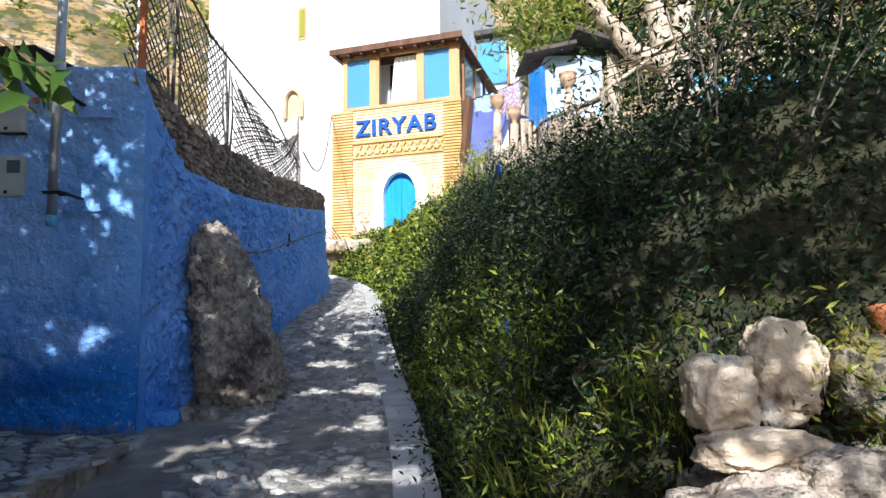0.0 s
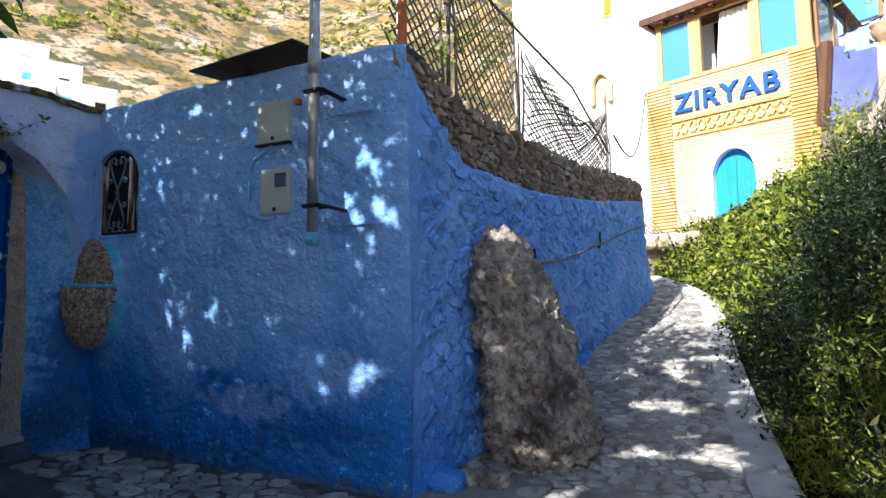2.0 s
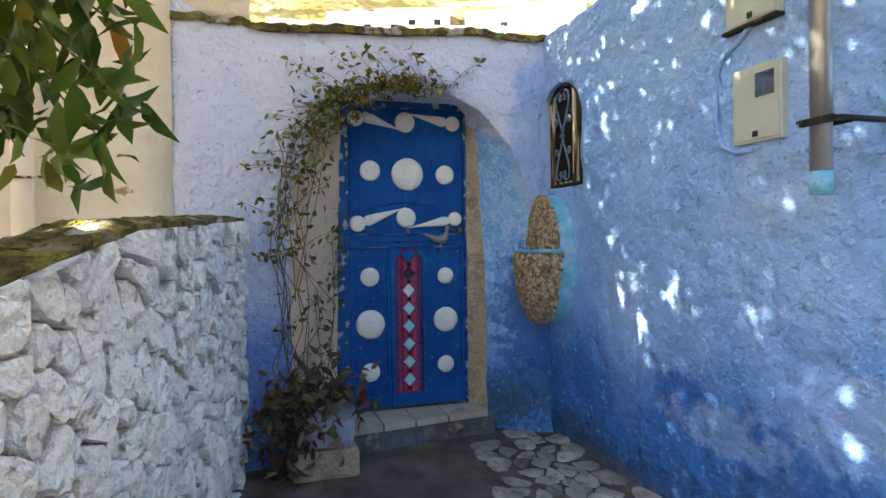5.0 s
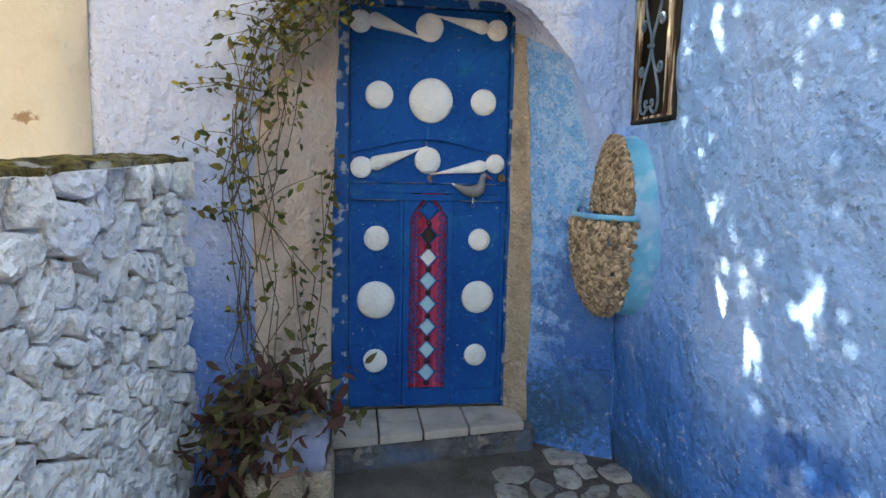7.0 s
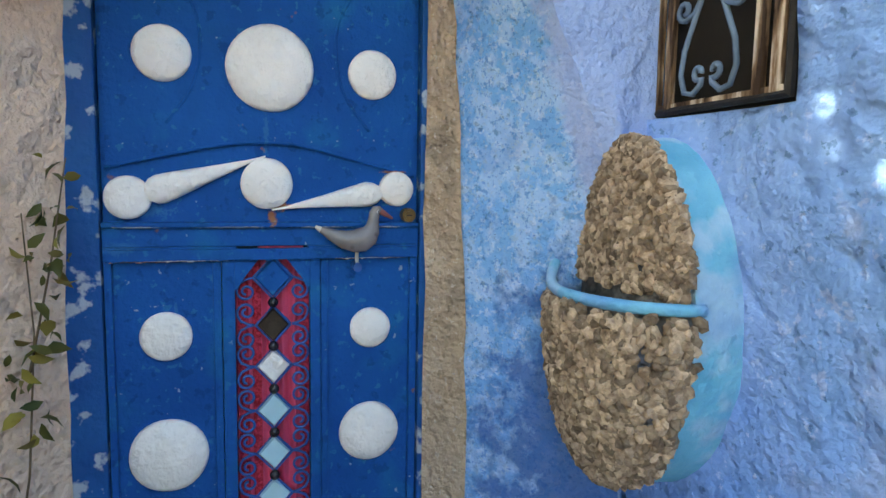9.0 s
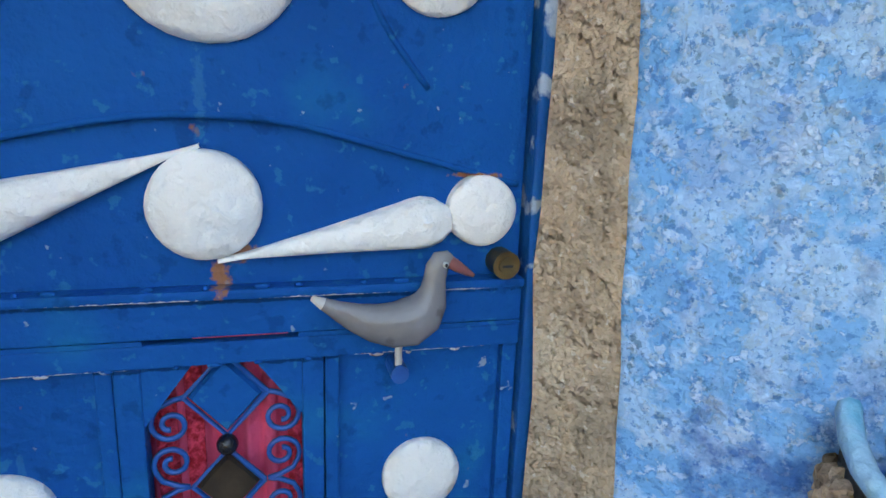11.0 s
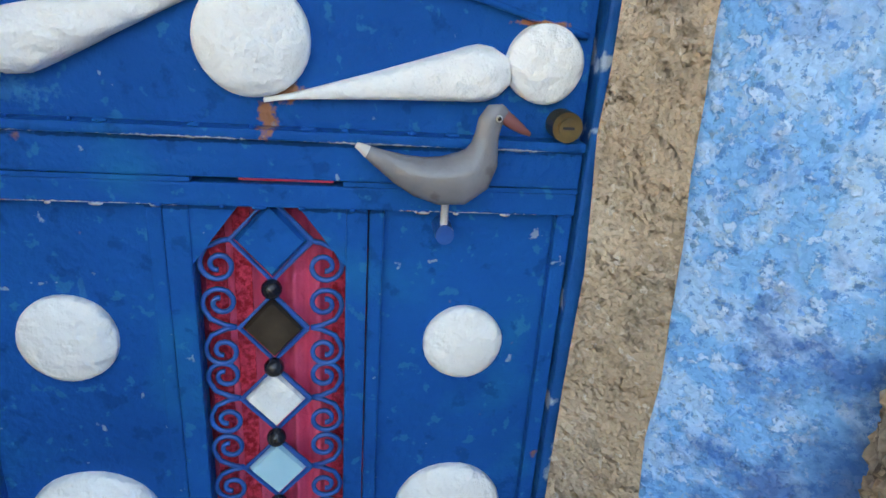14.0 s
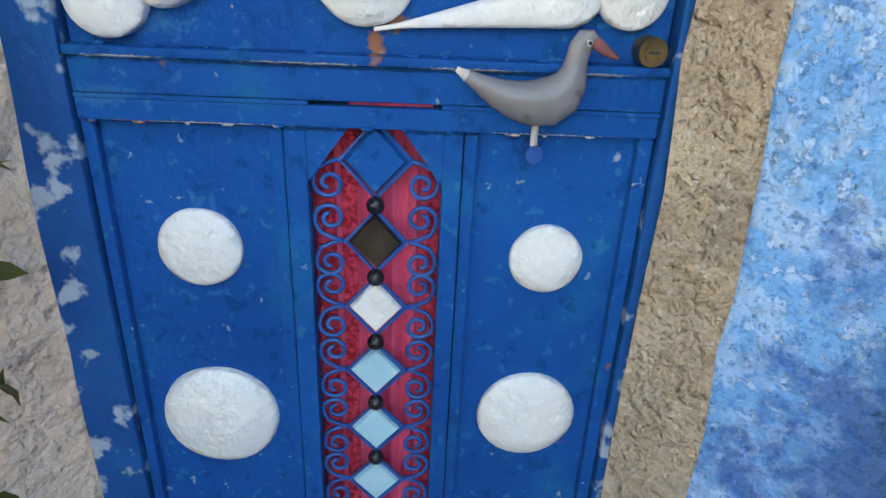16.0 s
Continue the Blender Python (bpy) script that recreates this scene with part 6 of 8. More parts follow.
for y, n in ((2.0, 6), (3.35, 5), (6.75, 3)):
    for k in range(n):
        b = bmesh.new()
        yy = y + R.uniform(-0.08, 0.08)
        top = lerp_table(FTOP, y) + R.uniform(-0.15, 0.25)
        tube(b, [(fence_x(yy) + R.uniform(-0.04, 0.04), yy, fence_foot(yy)), (fence_x(yy) + R.uniform(-0.03, 0.03), yy + R.uniform(-0.03, 0.03), (fence_foot(yy) + top) / 2), (fence_x(yy) + R.uniform(-0.06, 0.06), yy + R.uniform(-0.1, 0.1), top)], 0.014, 6, 0.009)
        part("upright", b, M["cane"], fence)
for y0, y1, step in ((1.16, 1.95, 0.105), (2.05, 3.30, 0.115), (3.45, 6.75, 0.15)):
    for s in (-1, 1):
        u = -1.4
        while u < y1 - y0 + 1.4:
            pts = []
            sag = R.uniform(-0.02, 0.02)
            for k in range(12):
                q = k / 11
                y = y0 + u + (q - 0.5) * 1.5 * s * (1.0 if step < 0.14 else 1.6)
                if y0 <= y <= y1:
                    f, t = fence_foot(y), lerp_table(FTOP, y)
                    lean = 0.22 * math.sin(math.pi * (y - y0) / (y1 - y0)) * q if step > 0.14 else 0.0
                    pts.append((fence_x(y) + 0.012 * s + lean * 0.5 + 0.01 * nz((y, q, 3), 4), y, f + (t - f - lean) * q + sag))
            if len(pts) > 2:
                b = bmesh.new()
                tube(b, pts, 0.0075 if step < 0.14 else 0.0085, 5)
                part("slat", b, M["cane"], fence)
            u += step
b = bmesh.new()
tube(b, [(fence_x(1.9) + 0.05, 1.9, 3.95), (fence_x(2.6) + 0.1, 2.6, 3.62), (fence_x(3.4) + 0.12, 3.4, 3.55), (fence_x(4.6) + 0.15, 4.6, 3.5), (fence_x(6.8), 6.8, 3.25)], 0.014, 6)
part("tie_rope", b, M["cane"], fence)

# cable slung from the fence to the restaurant
b = bmesh.new()
p, q = Vector((3.1, 6.8, 3.5)), FO @ Vector((-0.78, -0.05, 6.7))
tube(b, [p.lerp(q, k / 14) - Vector((0, 0, 0.9 * math.sin(math.pi * k / 14))) for k in range(15)], 0.016, 5)
tagged(as_object("overhead_cable", b, M["blackiron"]), "dark cable slung between fence and restaurant", "cable")

# ---- barred window ----
win = tagged(new("window_1"), "small arched window with rusty bars and blue scrollwork", "window", kind="structure")
wy = side_y(0.6, 1.9) + 0.012
cx, hw = (IW[0] + IW[1]) / 2, (IW[1] - IW[0]) / 2


def head(x):
    return 2.03 + 0.19 * math.sqrt(max(0, 1 - ((x - cx) / hw) ** 2))


b = bmesh.new()
box(b, (IW[0] - 0.01, wy + 0.035, 1.55), (IW[1] + 0.01, wy + 0.05, 2.25))
part("dark_room", b, M["dark"], win, "dark room behind the bars")
b = bmesh.new()
loop = [(IW[0] + 0.012, wy, 1.605)] + [(cx - (hw - 0.012) * math.cos(a), wy, 2.03 + 0.178 * math.sin(a)) for a in [math.pi * i / 16 for i in range(17)]] + [(IW[1] - 0.012, wy, 1.605), (IW[0] + 0.012, wy, 1.605)]
tube(b, loop, 0.011, 6)
part("window_frame", b, M["blackiron"], win)
for x in (IW[0] + 0.040, IW[0] + 0.082, IW[1] - 0.082, IW[1] - 0.040):
    b = bmesh.new()
    box(b, (x - 0.011, wy - 0.008, 1.61), (x + 0.011, wy + 0.006, head(x) - 0.02), 0.002)
    part("bar", b, M["barpaint"], win, "flaking cream-painted rusty bar")
b = bmesh.new()
box(b, (IW[0] + 0.02, wy - 0.006, 1.604), (IW[1] - 0.02, wy + 0.006, 1.622), 0.002)
part("bar", b, M["barpaint"], win, "flaking cream-painted rusty bar")


def curl(pts, centre, r, a0, turns):
    """A run of points that ends in a small inward curl."""
    return pts + [(centre[0] + r * (1 - 0.6 * i / 12) * math.cos(a0 + turns * 2 * math.pi * i / 12), centre[1] + r * (1 - 0.6 * i / 12) * math.sin(a0 + turns * 2 * math.pi * i / 12)) for i in range(13)]


for up in (-1, 1):
    legs = (curl([(0.0, 0.0), (0.012, 0.045), (0.045, 0.115), (0.072, 0.175), (0.080, 0.225), (0.066, 0.262), (0.040, 0.268), (0.016, 0.250)], (0.024, 0.226), 0.017, 2.2, -0.9),
            curl([(0.0, 0.015), (0.016, 0.060), (0.045, 0.102), (0.074, 0.112)], (0.078, 0.090), 0.021, 1.6, -1.0))
    for leg in legs:
        for s in (-1, 1):
            b = bmesh.new()
            tube(b, [(cx + s * x, wy - 0.010, 1.90 + up * z) for x, z in leg], 0.0062, 6)
            part("scroll", b, M["greyiron"], win, "blue-grey iron scroll", smooth=True)
b = bmesh.new()
tube(b, [(cx - 0.013, wy - 0.014, 1.90), (cx + 0.013, wy - 0.014, 1.90)], 0.011, 8)
part("collar", b, M["greyiron"], win)

# ---- slipper-shaped wall planter ----
slip = thing("wall_planter", "slipper-shaped wall planter covered in shells with turquoise rim", "planter")
PX, PZ, PA, PBH = 0.450, 1.155, 0.230, 0.388
wall_at = lambda x, z: side_y(x, z) - 0.002


b = bmesh.new()
n = 40
ring = [(PX + (PA + 0.010) * math.cos(a), PZ + (PBH + 0.012) * math.sin(a)) for a in [2 * math.pi * i / n for i in range(n)]]
back = [b.verts.new((x, wall_at(x, z) + 0.05, z)) for x, z in ring]
frn = [b.verts.new((PX + (x - PX) * 0.95, wall_at(PX, PZ) - 0.080, PZ + (z - PZ) * 0.96)) for x, z in ring]
for i in range(n):
    b.faces.new((back[i], back[(i + 1) % n], frn[(i + 1) % n], frn[i]))
b.faces.new(frn)
bmesh.ops.recalc_face_normals(b, faces=b.faces[:])
part("edge_band", b, M["teal"], slip, "turquoise painted edge")
b = bmesh.new()
rows = []
for j in range(17):
    z = PZ - PBH * 0.985 + (1.20 - PZ + PBH * 0.985) * j / 16
    lift = 0.085 * (j / 16) ** 2
    w = PA * math.sqrt(max(0.0, 1 - ((z - PZ) / PBH) ** 2)) * 0.985
    rows.append([b.verts.new((PX + w * math.sin(a), wall_at(PX, PZ) - 0.06 - 0.178 * math.cos(a) * (0.25 + 0.75 * (w / PA)), z + lift * max(0.0, -math.sin(a)) ** 3)) for a in [-math.pi / 2 + math.pi * i / 18 for i in range(19)]])
for p, q in zip(rows, rows[1:]):
    for i in range(18):
        b.faces.new((p[i], p[i + 1], q[i + 1], q[i]))
bmesh.ops.solidify(b, geom=b.faces[:], thickness=0.022)
part("pocket", b, M["wetstone"], slip, "bulging pocket covered in shells", smooth=True)
# added dark disc that fills the pocket's opening
b = bmesh.new()
top = [b.verts.new((PX + PA * 0.90 * math.sin(a), wall_at(PX, PZ) - 0.06 - 0.155 * math.cos(a), 1.165)) for a in [-math.pi / 2 + math.pi * i / 18 for i in range(19)]]
b.faces.new(top)
part("soil", b, M["earth"], slip, "dark disc inside the pocket's opening")
b = bmesh.new()
tube(b, [v for v in [(PX + PA * 0.98 * math.sin(a), wall_at(PX, PZ) - 0.06 - 0.175 * math.cos(a), 1.205 + 0.085 * max(0.0, -math.sin(a)) ** 3) for a in [-math.pi / 2 + math.pi * i / 18 for i in range(19)]]], 0.013, 8)
part("rim", b, M["teal"], slip, "turquoise rim of the pocket", smooth=True)
b = bmesh.new()
rows = []
for j in range(13):
    z = 1.12 + (PZ + PBH * 0.97 - 1.12) * j / 12
    w = PA * math.sqrt(max(0.0, 1 - ((z - PZ) / PBH) ** 2)) * 0.97
    rows.append([b.verts.new((PX + w * c, wall_at(PX, PZ) - 0.081 - 0.04 * math.sqrt(max(0.0, 1 - (w * c / PA) ** 2 - ((z - PZ) / PBH) ** 2)), z)) for c in [-1 + i / 8 for i in range(17)]])
for p, q in zip(rows, rows[1:]):
    for i in range(16):
        b.faces.new((p[i], p[i + 1], q[i + 1], q[i]))
part("upper_face", b, M["wetstone"], slip, "domed upper face covered in shells", smooth=True)
rr = random.Random(21)
V, F = [], []
ico = bmesh.new()
bmesh.ops.create_icosphere(ico, subdivisions=1, radius=1)
iv, jf = [v.co.copy() for v in ico.verts], [[v.index for v in f.verts] for f in ico.faces]
ico.free()
for k in range(3400):
    x, z = PX + rr.uniform(-1, 1) * PA, PZ + rr.uniform(-1, 1) * PBH
    if k % 2:
        x = PX + math.sin(rr.uniform(-1.5, 1.5)) * PA * math.sqrt(max(0.0, 1 - ((z - PZ) / PBH) ** 2))
    q = 1 - ((x - PX) / PA) ** 2 - ((z - PZ) / PBH) ** 2
    if q < 0.004 or 1.185 < z < 1.225:
        continue
    if z < 1.2:
        w = PA * math.sqrt(max(0.0, 1 - ((z - PZ) / PBH) ** 2))
        a = math.asin(max(-1, min(1, (x - PX) / w)))
        y = wall_at(PX, PZ) - 0.06 - 0.181 * math.cos(a) * (0.25 + 0.75 * (w / PA))
    else:
        y = wall_at(PX, PZ) - 0.084 - 0.04 * math.sqrt(q)
    s = rr.uniform(0.012, 0.021)
    rot = Euler((rr.random() * 6, rr.random() * 6, rr.random() * 6)).to_matrix()
    o = len(V)
    V += [tuple(rot @ Vector((c.x * s * 1.2, c.y * s * 0.85, c.z * s * 0.6)) + Vector((x, y, z))) for c in iv]
    F += [tuple(i + o for i in f) for f in jf]
me = bpy.data.meshes.new("shell_crust")
me.from_pydata(V, [], F)
tagged(mesh_object("shell_crust", me, M["shells"], slip), kind="stuff")

# ---- meter boxes, mast, sheet roof on the side wall ----


def meter_box(x0, x1, z0, z1, window):
    y = min(side_y(x0, z0), side_y(x1, z1)) - 0.014
    m = thing("meter_box", "beige plastic electricity meter box on the blue wall", "meter box", group="meter boxes on the side wall")
    b = bmesh.new()
    box(b, (x0, y, z0), (x1, y + 0.09, z1), 0.006)
    part("body", b, M["meter"], m)
    b = bmesh.new()
    box(b, (x0 + 0.012, y - 0.004, z0 + 0.012), (x1 - 0.012, y + 0.004, z1 - 0.012), 0.003)
    part("lid", b, M["meter"], m)
    b = bmesh.new()
    box(b, ((x0 + x1) / 2 - 0.012, y - 0.010, z0 + 0.022), ((x0 + x1) / 2 + 0.012, y, z0 + 0.045), 0.002)
    part("latch", b, M["blackiron"], m)
    if window:
        b = bmesh.new()
        box(b, (x1 - 0.125, y - 0.006, z1 - 0.13), (x1 - 0.03, y, z1 - 0.035), 0.002)
        part("viewing_window", b, glass, m, "dark meter window")
    else:
        b = bmesh.new()
        box(b, (x0 - 0.01, y - 0.015, z0 - 0.012), (x1 + 0.005, y + 0.03, z0 + 0.002), 0.003)
        part("drip_edge", b, M["blackiron"], m)


meter_box(1.83, 2.10, 2.115, 2.40, False)
meter_box(1.86, 2.11, 1.640, 1.945, True)
b = bmesh.new()
wy2 = lambda x, z: side_y(x, z) - 0.008
tube(b, [(x, wy2(x, z), z) for x, z in ((1.95, 2.11), (1.88, 2.06), (1.80, 2.03), (1.765, 1.97), (1.755, 1.86), (1.765, 1.72), (1.80, 1.645), (1.88, 1.612), (1.96, 1.618))], 0.012, 8)
tagged(as_object("conduit", b, M["side"], smooth=True), "blue-washed cable conduit looping round the meter boxes", "conduit")
b = bmesh.new()
box(b, (2.145, side_y(2.15, 2.35) - 0.03, 2.345), (2.185, side_y(2.15, 2.35) + 0.01, 2.385), 0.005)
tagged(as_object("junction_cap", b, M["redclay"]), "small orange-red cap on the wall", "cap")

mast = thing("steel_mast", "galvanised steel mast bracketed to the blue wall", "mast")
b = bmesh.new()
tube(b, [(2.395, 0.800, 1.47), (2.40, 0.800, 2.60), (2.41, 0.80, 4.6)], 0.034, 18)
part("pipe", b, M["steel"], mast, smooth=True)
b = bmesh.new()
tube(b, [(2.40, 0.80, 2.46), (2.40, 0.80, 2.62)], 0.040, 18)
part("sleeve", b, M["steel"], mast, smooth=True)
b = bmesh.new()
tube(b, [(2.395, 0.80, 1.40), (2.395, 0.80, 1.475)], 0.0355, 18)
part("painted_end", b, M["teal"], mast, "blue painted pipe end", smooth=True)
for z in (1.635, 2.345):
    br = bmesh.new()
    box(br, (2.35, 0.755, z - 0.012), (2.475, 0.772, z + 0.012), 0.003)
    box(br, (2.35, 0.825, z - 0.012), (2.475, 0.842, z + 0.012), 0.003)
    box(br, (2.46, 0.76, z - 0.006), (2.50, side_y(2.55, z) + 0.02, z + 0.006), 0.002)
    part("bracket", br, M["blackiron"], mast, "dark iron pipe bracket")
    br = bmesh.new()
    box(br, (2.38, side_y(2.5, z) - 0.02, z - 0.10), (2.70, side_y(2.6, z) + 0.005, z - 0.085), 0.002)
    part("rail", br, M["side"], mast)
    for x in (2.355, 2.440):
        br = bmesh.new()
        tube(br, [(x, 0.745, z + 0.003), (x, 0.86, z + 0.003)], 0.007, 6)
        part("bolt", br, M["rust"], mast)

sheet = thing("sheet_roof", "thin dark sheet-metal roof edge above the blue wall", "roof")
b = bmesh.new()
c = [(1.34, 0.78, 2.665), (2.20, 0.83, 2.735), (2.28, 1.50, 2.755), (1.46, 1.5, 2.70)]
top = [b.verts.new((x, y, z + 0.012)) for x, y, z in c]
bot = [b.verts.new(p) for p in c]
b.faces.new(top)
b.faces.new(bot[::-1])
for i in range(4):
    b.faces.new((bot[i], bot[(i + 1) % 4], top[(i + 1) % 4], top[i]))
part("sheet", b, M["blackiron"], sheet)
for x in (1.5, 2.1):
    b = bmesh.new()
    box(b, (x, 1.15, 2.45), (x + 0.05, 1.20, 2.72))
    part("support", b, M["wood"], sheet)

# cream downpipe
dp = thing("drainpipe", "cream plastic drainpipe on the cream wall", "drainpipe")
b = bmesh.new()
tube(b, [(0.50, -2.02, -0.5), (0.50, -2.02, 2.95)], 0.05, 16)
part("pipe", b, M["cream"], dp, smooth=True)
b = bmesh.new()
tube(b, [(0.42, -1.93, 1.62), (0.56, -1.95, 1.60), (0.56, -2.09, 1.60)], 0.008, 6)
part("clip", b, M["rust"], dp)

# ---- planter at the door ----
pl = thing("planter_block", "whitewashed masonry planter block beside the doorstep", "planter")
b = bmesh.new()
box(b, (0.40, -0.73, 0.17), (0.63, -0.45, 0.40), 0.03)
bmesh.ops.subdivide_edges(b, edges=b.edges[:], cuts=1, use_grid_fill=True)
for v in b.verts:
    v.co += Vector((0.01, 0.01, 0.01)) * nz(v.co, 8)
part("block", b, M["plaster"], pl)
b = bmesh.new()
box(b, (0.36, -0.78, -0.1), (0.645, -0.43, 0.168), 0.03)
part("base", b, M["concrete"], pl, "rough stone base")
rs = np.random.RandomState(4)
pts = rs.normal(size=(420, 3)) * (0.10, 0.13, 0.09) + (0.50, -0.66, 0.42)
hang = rs.normal(size=(230, 3)) * (0.06, 0.11, 0.13) + (0.60, -0.78, 0.27)
plant = thing("potted_plant", "purple-striped trailing plant spilling over the planter", "plant")
ob = leaf_cloud("foliage", np.vstack([pts, hang]), (0.06, 0.12), L["purple"], plant, aim=(0.6, -0.2, -0.1), slim=0.36, seed=3, droop=0.5, fine=True)
b = bmesh.new()
for k in range(14):
    e = Vector((0.50, -0.62, 0.38))
    t = Vector(pts[k * 7])
    tube(b, [e, e.lerp(t, 0.5) + Vector((0, 0, 0.05)), t], 0.004, 4)
part("stem", b, M["twig"], plant)

# ---- climber on the niche ----
cl = thing("climbing_vine", "sparse climbing vine with thin stems round the door niche", "vine")
rr = random.Random(31)
tips = []
for k in range(14):
    b = bmesh.new()
    reach = rr.uniform(0.35, 1.0) if k > 8 else rr.uniform(0.85, 1.0)
    first = rr.choice((0, 0, 1, 2, 3))
    path = [(-0.70 + rr.uniform(-0.08, 0.10), 0.30 if first == 0 else ARCH[first][1] - 0.25)] + [p for p in ARCH[1 + first:9]]
    pts = []
    off = rr.uniform(-0.10, 0.11)
    fine = densify(path, 3)
    for i, (y, z) in enumerate(fine[: max(5, int(len(fine) * reach))]):
        pts.append((XW + 0.012 - off * 0.9 * (off > 0) + 0.03 + 0.035 * nz((k * 3.1, z * 2.3 + y, 1), 1.0, 3), y + max(off, -0.06) + 0.13 * nz((k * 5.7, z * 2.6 + y, 2), 1.0, 4), z))
    tube(b, pts, 0.0026, 4, 0.0014)
    part("stem", b, M["twig"], cl)
    tips += pts[4:] + pts[-9:] * 2
leaf_pts = [Vector(tips[rr.randrange(len(tips))]) + Vector((rr.uniform(0, 0.05), rr.uniform(-0.07, 0.07), rr.uniform(-0.05, 0.05))) for k in range(760)]
for k in range(46):
    y0, z0 = fine[rr.randrange(min(3, len(fine) - 1), len(fine))]
    side = -1 if k % 4 else 1
    d = Vector((rr.uniform(0.0, 0.12), side * rr.uniform(0.12, 0.32), rr.uniform(-0.05, 0.2)))
    p = Vector((XW + 0.02, y0, z0))
    b = bmesh.new()
    tube(b, [p, p + d * 0.5 + Vector((0.02, 0, 0.02)), p + d], 0.0025, 4, 0.001)
    part("twig", b, M["twig"], cl)
    for q in (0.4, 0.6, 0.75, 0.9, 1.0, 1.0):
        leaf_pts.append(p + d * q)
# a young shoot over the tan render beside the door
for path in ([(0.20, -0.55, 0.45), (0.16, -0.50, 0.80), (0.12, -0.49, 1.10), (0.13, -0.50, 1.36)], [(0.14, -0.50, 1.0), (0.09, -0.46, 1.25), (0.06, -0.43, 1.48)], [(0.2, -0.56, 0.4), (0.2, -0.6, 0.75), (0.22, -0.62, 1.0)]):
    b = bmesh.new()
    tube(b, path, 0.003, 5, 0.0015)
    part("stem", b, M["twig"], cl)
    for k in range(34):
        i = rr.randrange(len(path) - 1)
        leaf_pts.append(Vector(path[i]).lerp(Vector(path[i + 1]), rr.random()) + Vector((rr.uniform(0, 0.03), rr.uniform(-0.04, 0.04), rr.uniform(-0.02, 0.02))))
leaf_cloud("foliage", [tuple(p) for p in leaf_pts], (0.025, 0.06), L["vine"], cl, slim=0.5, seed=8, droop=0.3, fine=True)

# ---- growth on the bank ----
rs = np.random.RandomState(12)


def bank_scatter(n, v0, v1, y0, y1, out):
    """Points on the bank between two heights of its face, lifted out of it."""
    res = []
    for u, v, h in zip(rs.uniform((y0 + 3.4) / 15.5, (y1 + 3.4) / 15.5, n), rs.uniform(v0, v1, n), rs.uniform(0, 1, n) ** 1.5):
        p = bank_point(u, v)
        lump = 0.35 + 1.3 * nz((p[1], p[2], 5), 1.9, 2) + 0.6 * nz((p[1], p[2], 11), 6.0, 2)
        k = out * h * min(1.6, max(0.02, lump + 0.4))
        res.append((p[0] - k * (0.85 if v < 0.66 else 0.2), p[1] - 0.15 * k, p[2] + k * (0.35 if v < 0.66 else 0.9)))
    return res


growth = tagged(new("bank_growth"), "dense shrubs and creepers covering the bank, shade and sun put into leaf colours", "shrubs", kind="stuff")
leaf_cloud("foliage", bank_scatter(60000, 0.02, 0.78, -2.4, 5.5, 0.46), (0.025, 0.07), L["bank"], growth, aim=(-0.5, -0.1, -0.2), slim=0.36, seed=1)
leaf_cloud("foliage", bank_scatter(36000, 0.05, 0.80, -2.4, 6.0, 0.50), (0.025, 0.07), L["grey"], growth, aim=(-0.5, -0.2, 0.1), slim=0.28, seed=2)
# far bank in sun: lime leaves outnumber the dark ones to brighten it
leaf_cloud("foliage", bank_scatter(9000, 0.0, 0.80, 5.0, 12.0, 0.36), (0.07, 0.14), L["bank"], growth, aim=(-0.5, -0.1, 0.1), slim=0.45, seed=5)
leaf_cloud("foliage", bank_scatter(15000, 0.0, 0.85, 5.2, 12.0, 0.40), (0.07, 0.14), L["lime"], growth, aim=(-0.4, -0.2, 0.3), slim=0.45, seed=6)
# sunlit patches low on the near bank, put in as lime leaves
clumps = []
for k in range(90):
    u, v = rs.uniform(0.13, 0.42), rs.uniform(0.02, 0.36)
    c = np.array(bank_point(u, v))
    clumps.append(rs.normal(size=(120, 3)) * (0.10, 0.20, 0.12) + c + (-0.12, 0, 0.08))
leaf_cloud("foliage", np.vstack(clumps), (0.03, 0.075), L["lime"], growth, aim=(-0.2, -0.1, 0.5), slim=0.24, seed=7)
gr = tagged(new("tall_grass"), "tufts of long yellow-green grass at the bank foot", "grass", kind="stuff")
tufts = []
for k in range(46):
    u, v = rs.uniform(0.13, 0.36), rs.uniform(0.0, 0.26)
    c = np.array(bank_point(u, v))
    tufts.append(rs.normal(size=(45, 3)) * (0.05, 0.07, 0.03) + c + (-0.12, 0, 0.05))
leaf_cloud("blade", np.vstack(tufts), (0.10, 0.26), L["grass"], gr, aim=(-0.5, -0.1, 1.6), spread=0.5, slim=0.045, seed=9)
# dry stalks along the crest
b = bmesh.new()
for k in range(150):
    u = rs.uniform(0.16, 0.80)
    p = Vector(bank_point(u, rs.uniform(0.6, 0.78)))
    d = Vector((rs.uniform(-0.3, 0.3), rs.uniform(-0.4, 0.4), rs.uniform(0.3, 0.9)))
    tube(b, [p, p + d * 0.5, p + d + Vector((rs.uniform(-0.2, 0.2), rs.uniform(-0.2, 0.2), 0))], 0.007, 4, 0.003)
tagged(as_object("dry_stalks", b, M["cane"]), "tangle of dry pale stalks along the top of the bank", "stalks", kind="stuff")
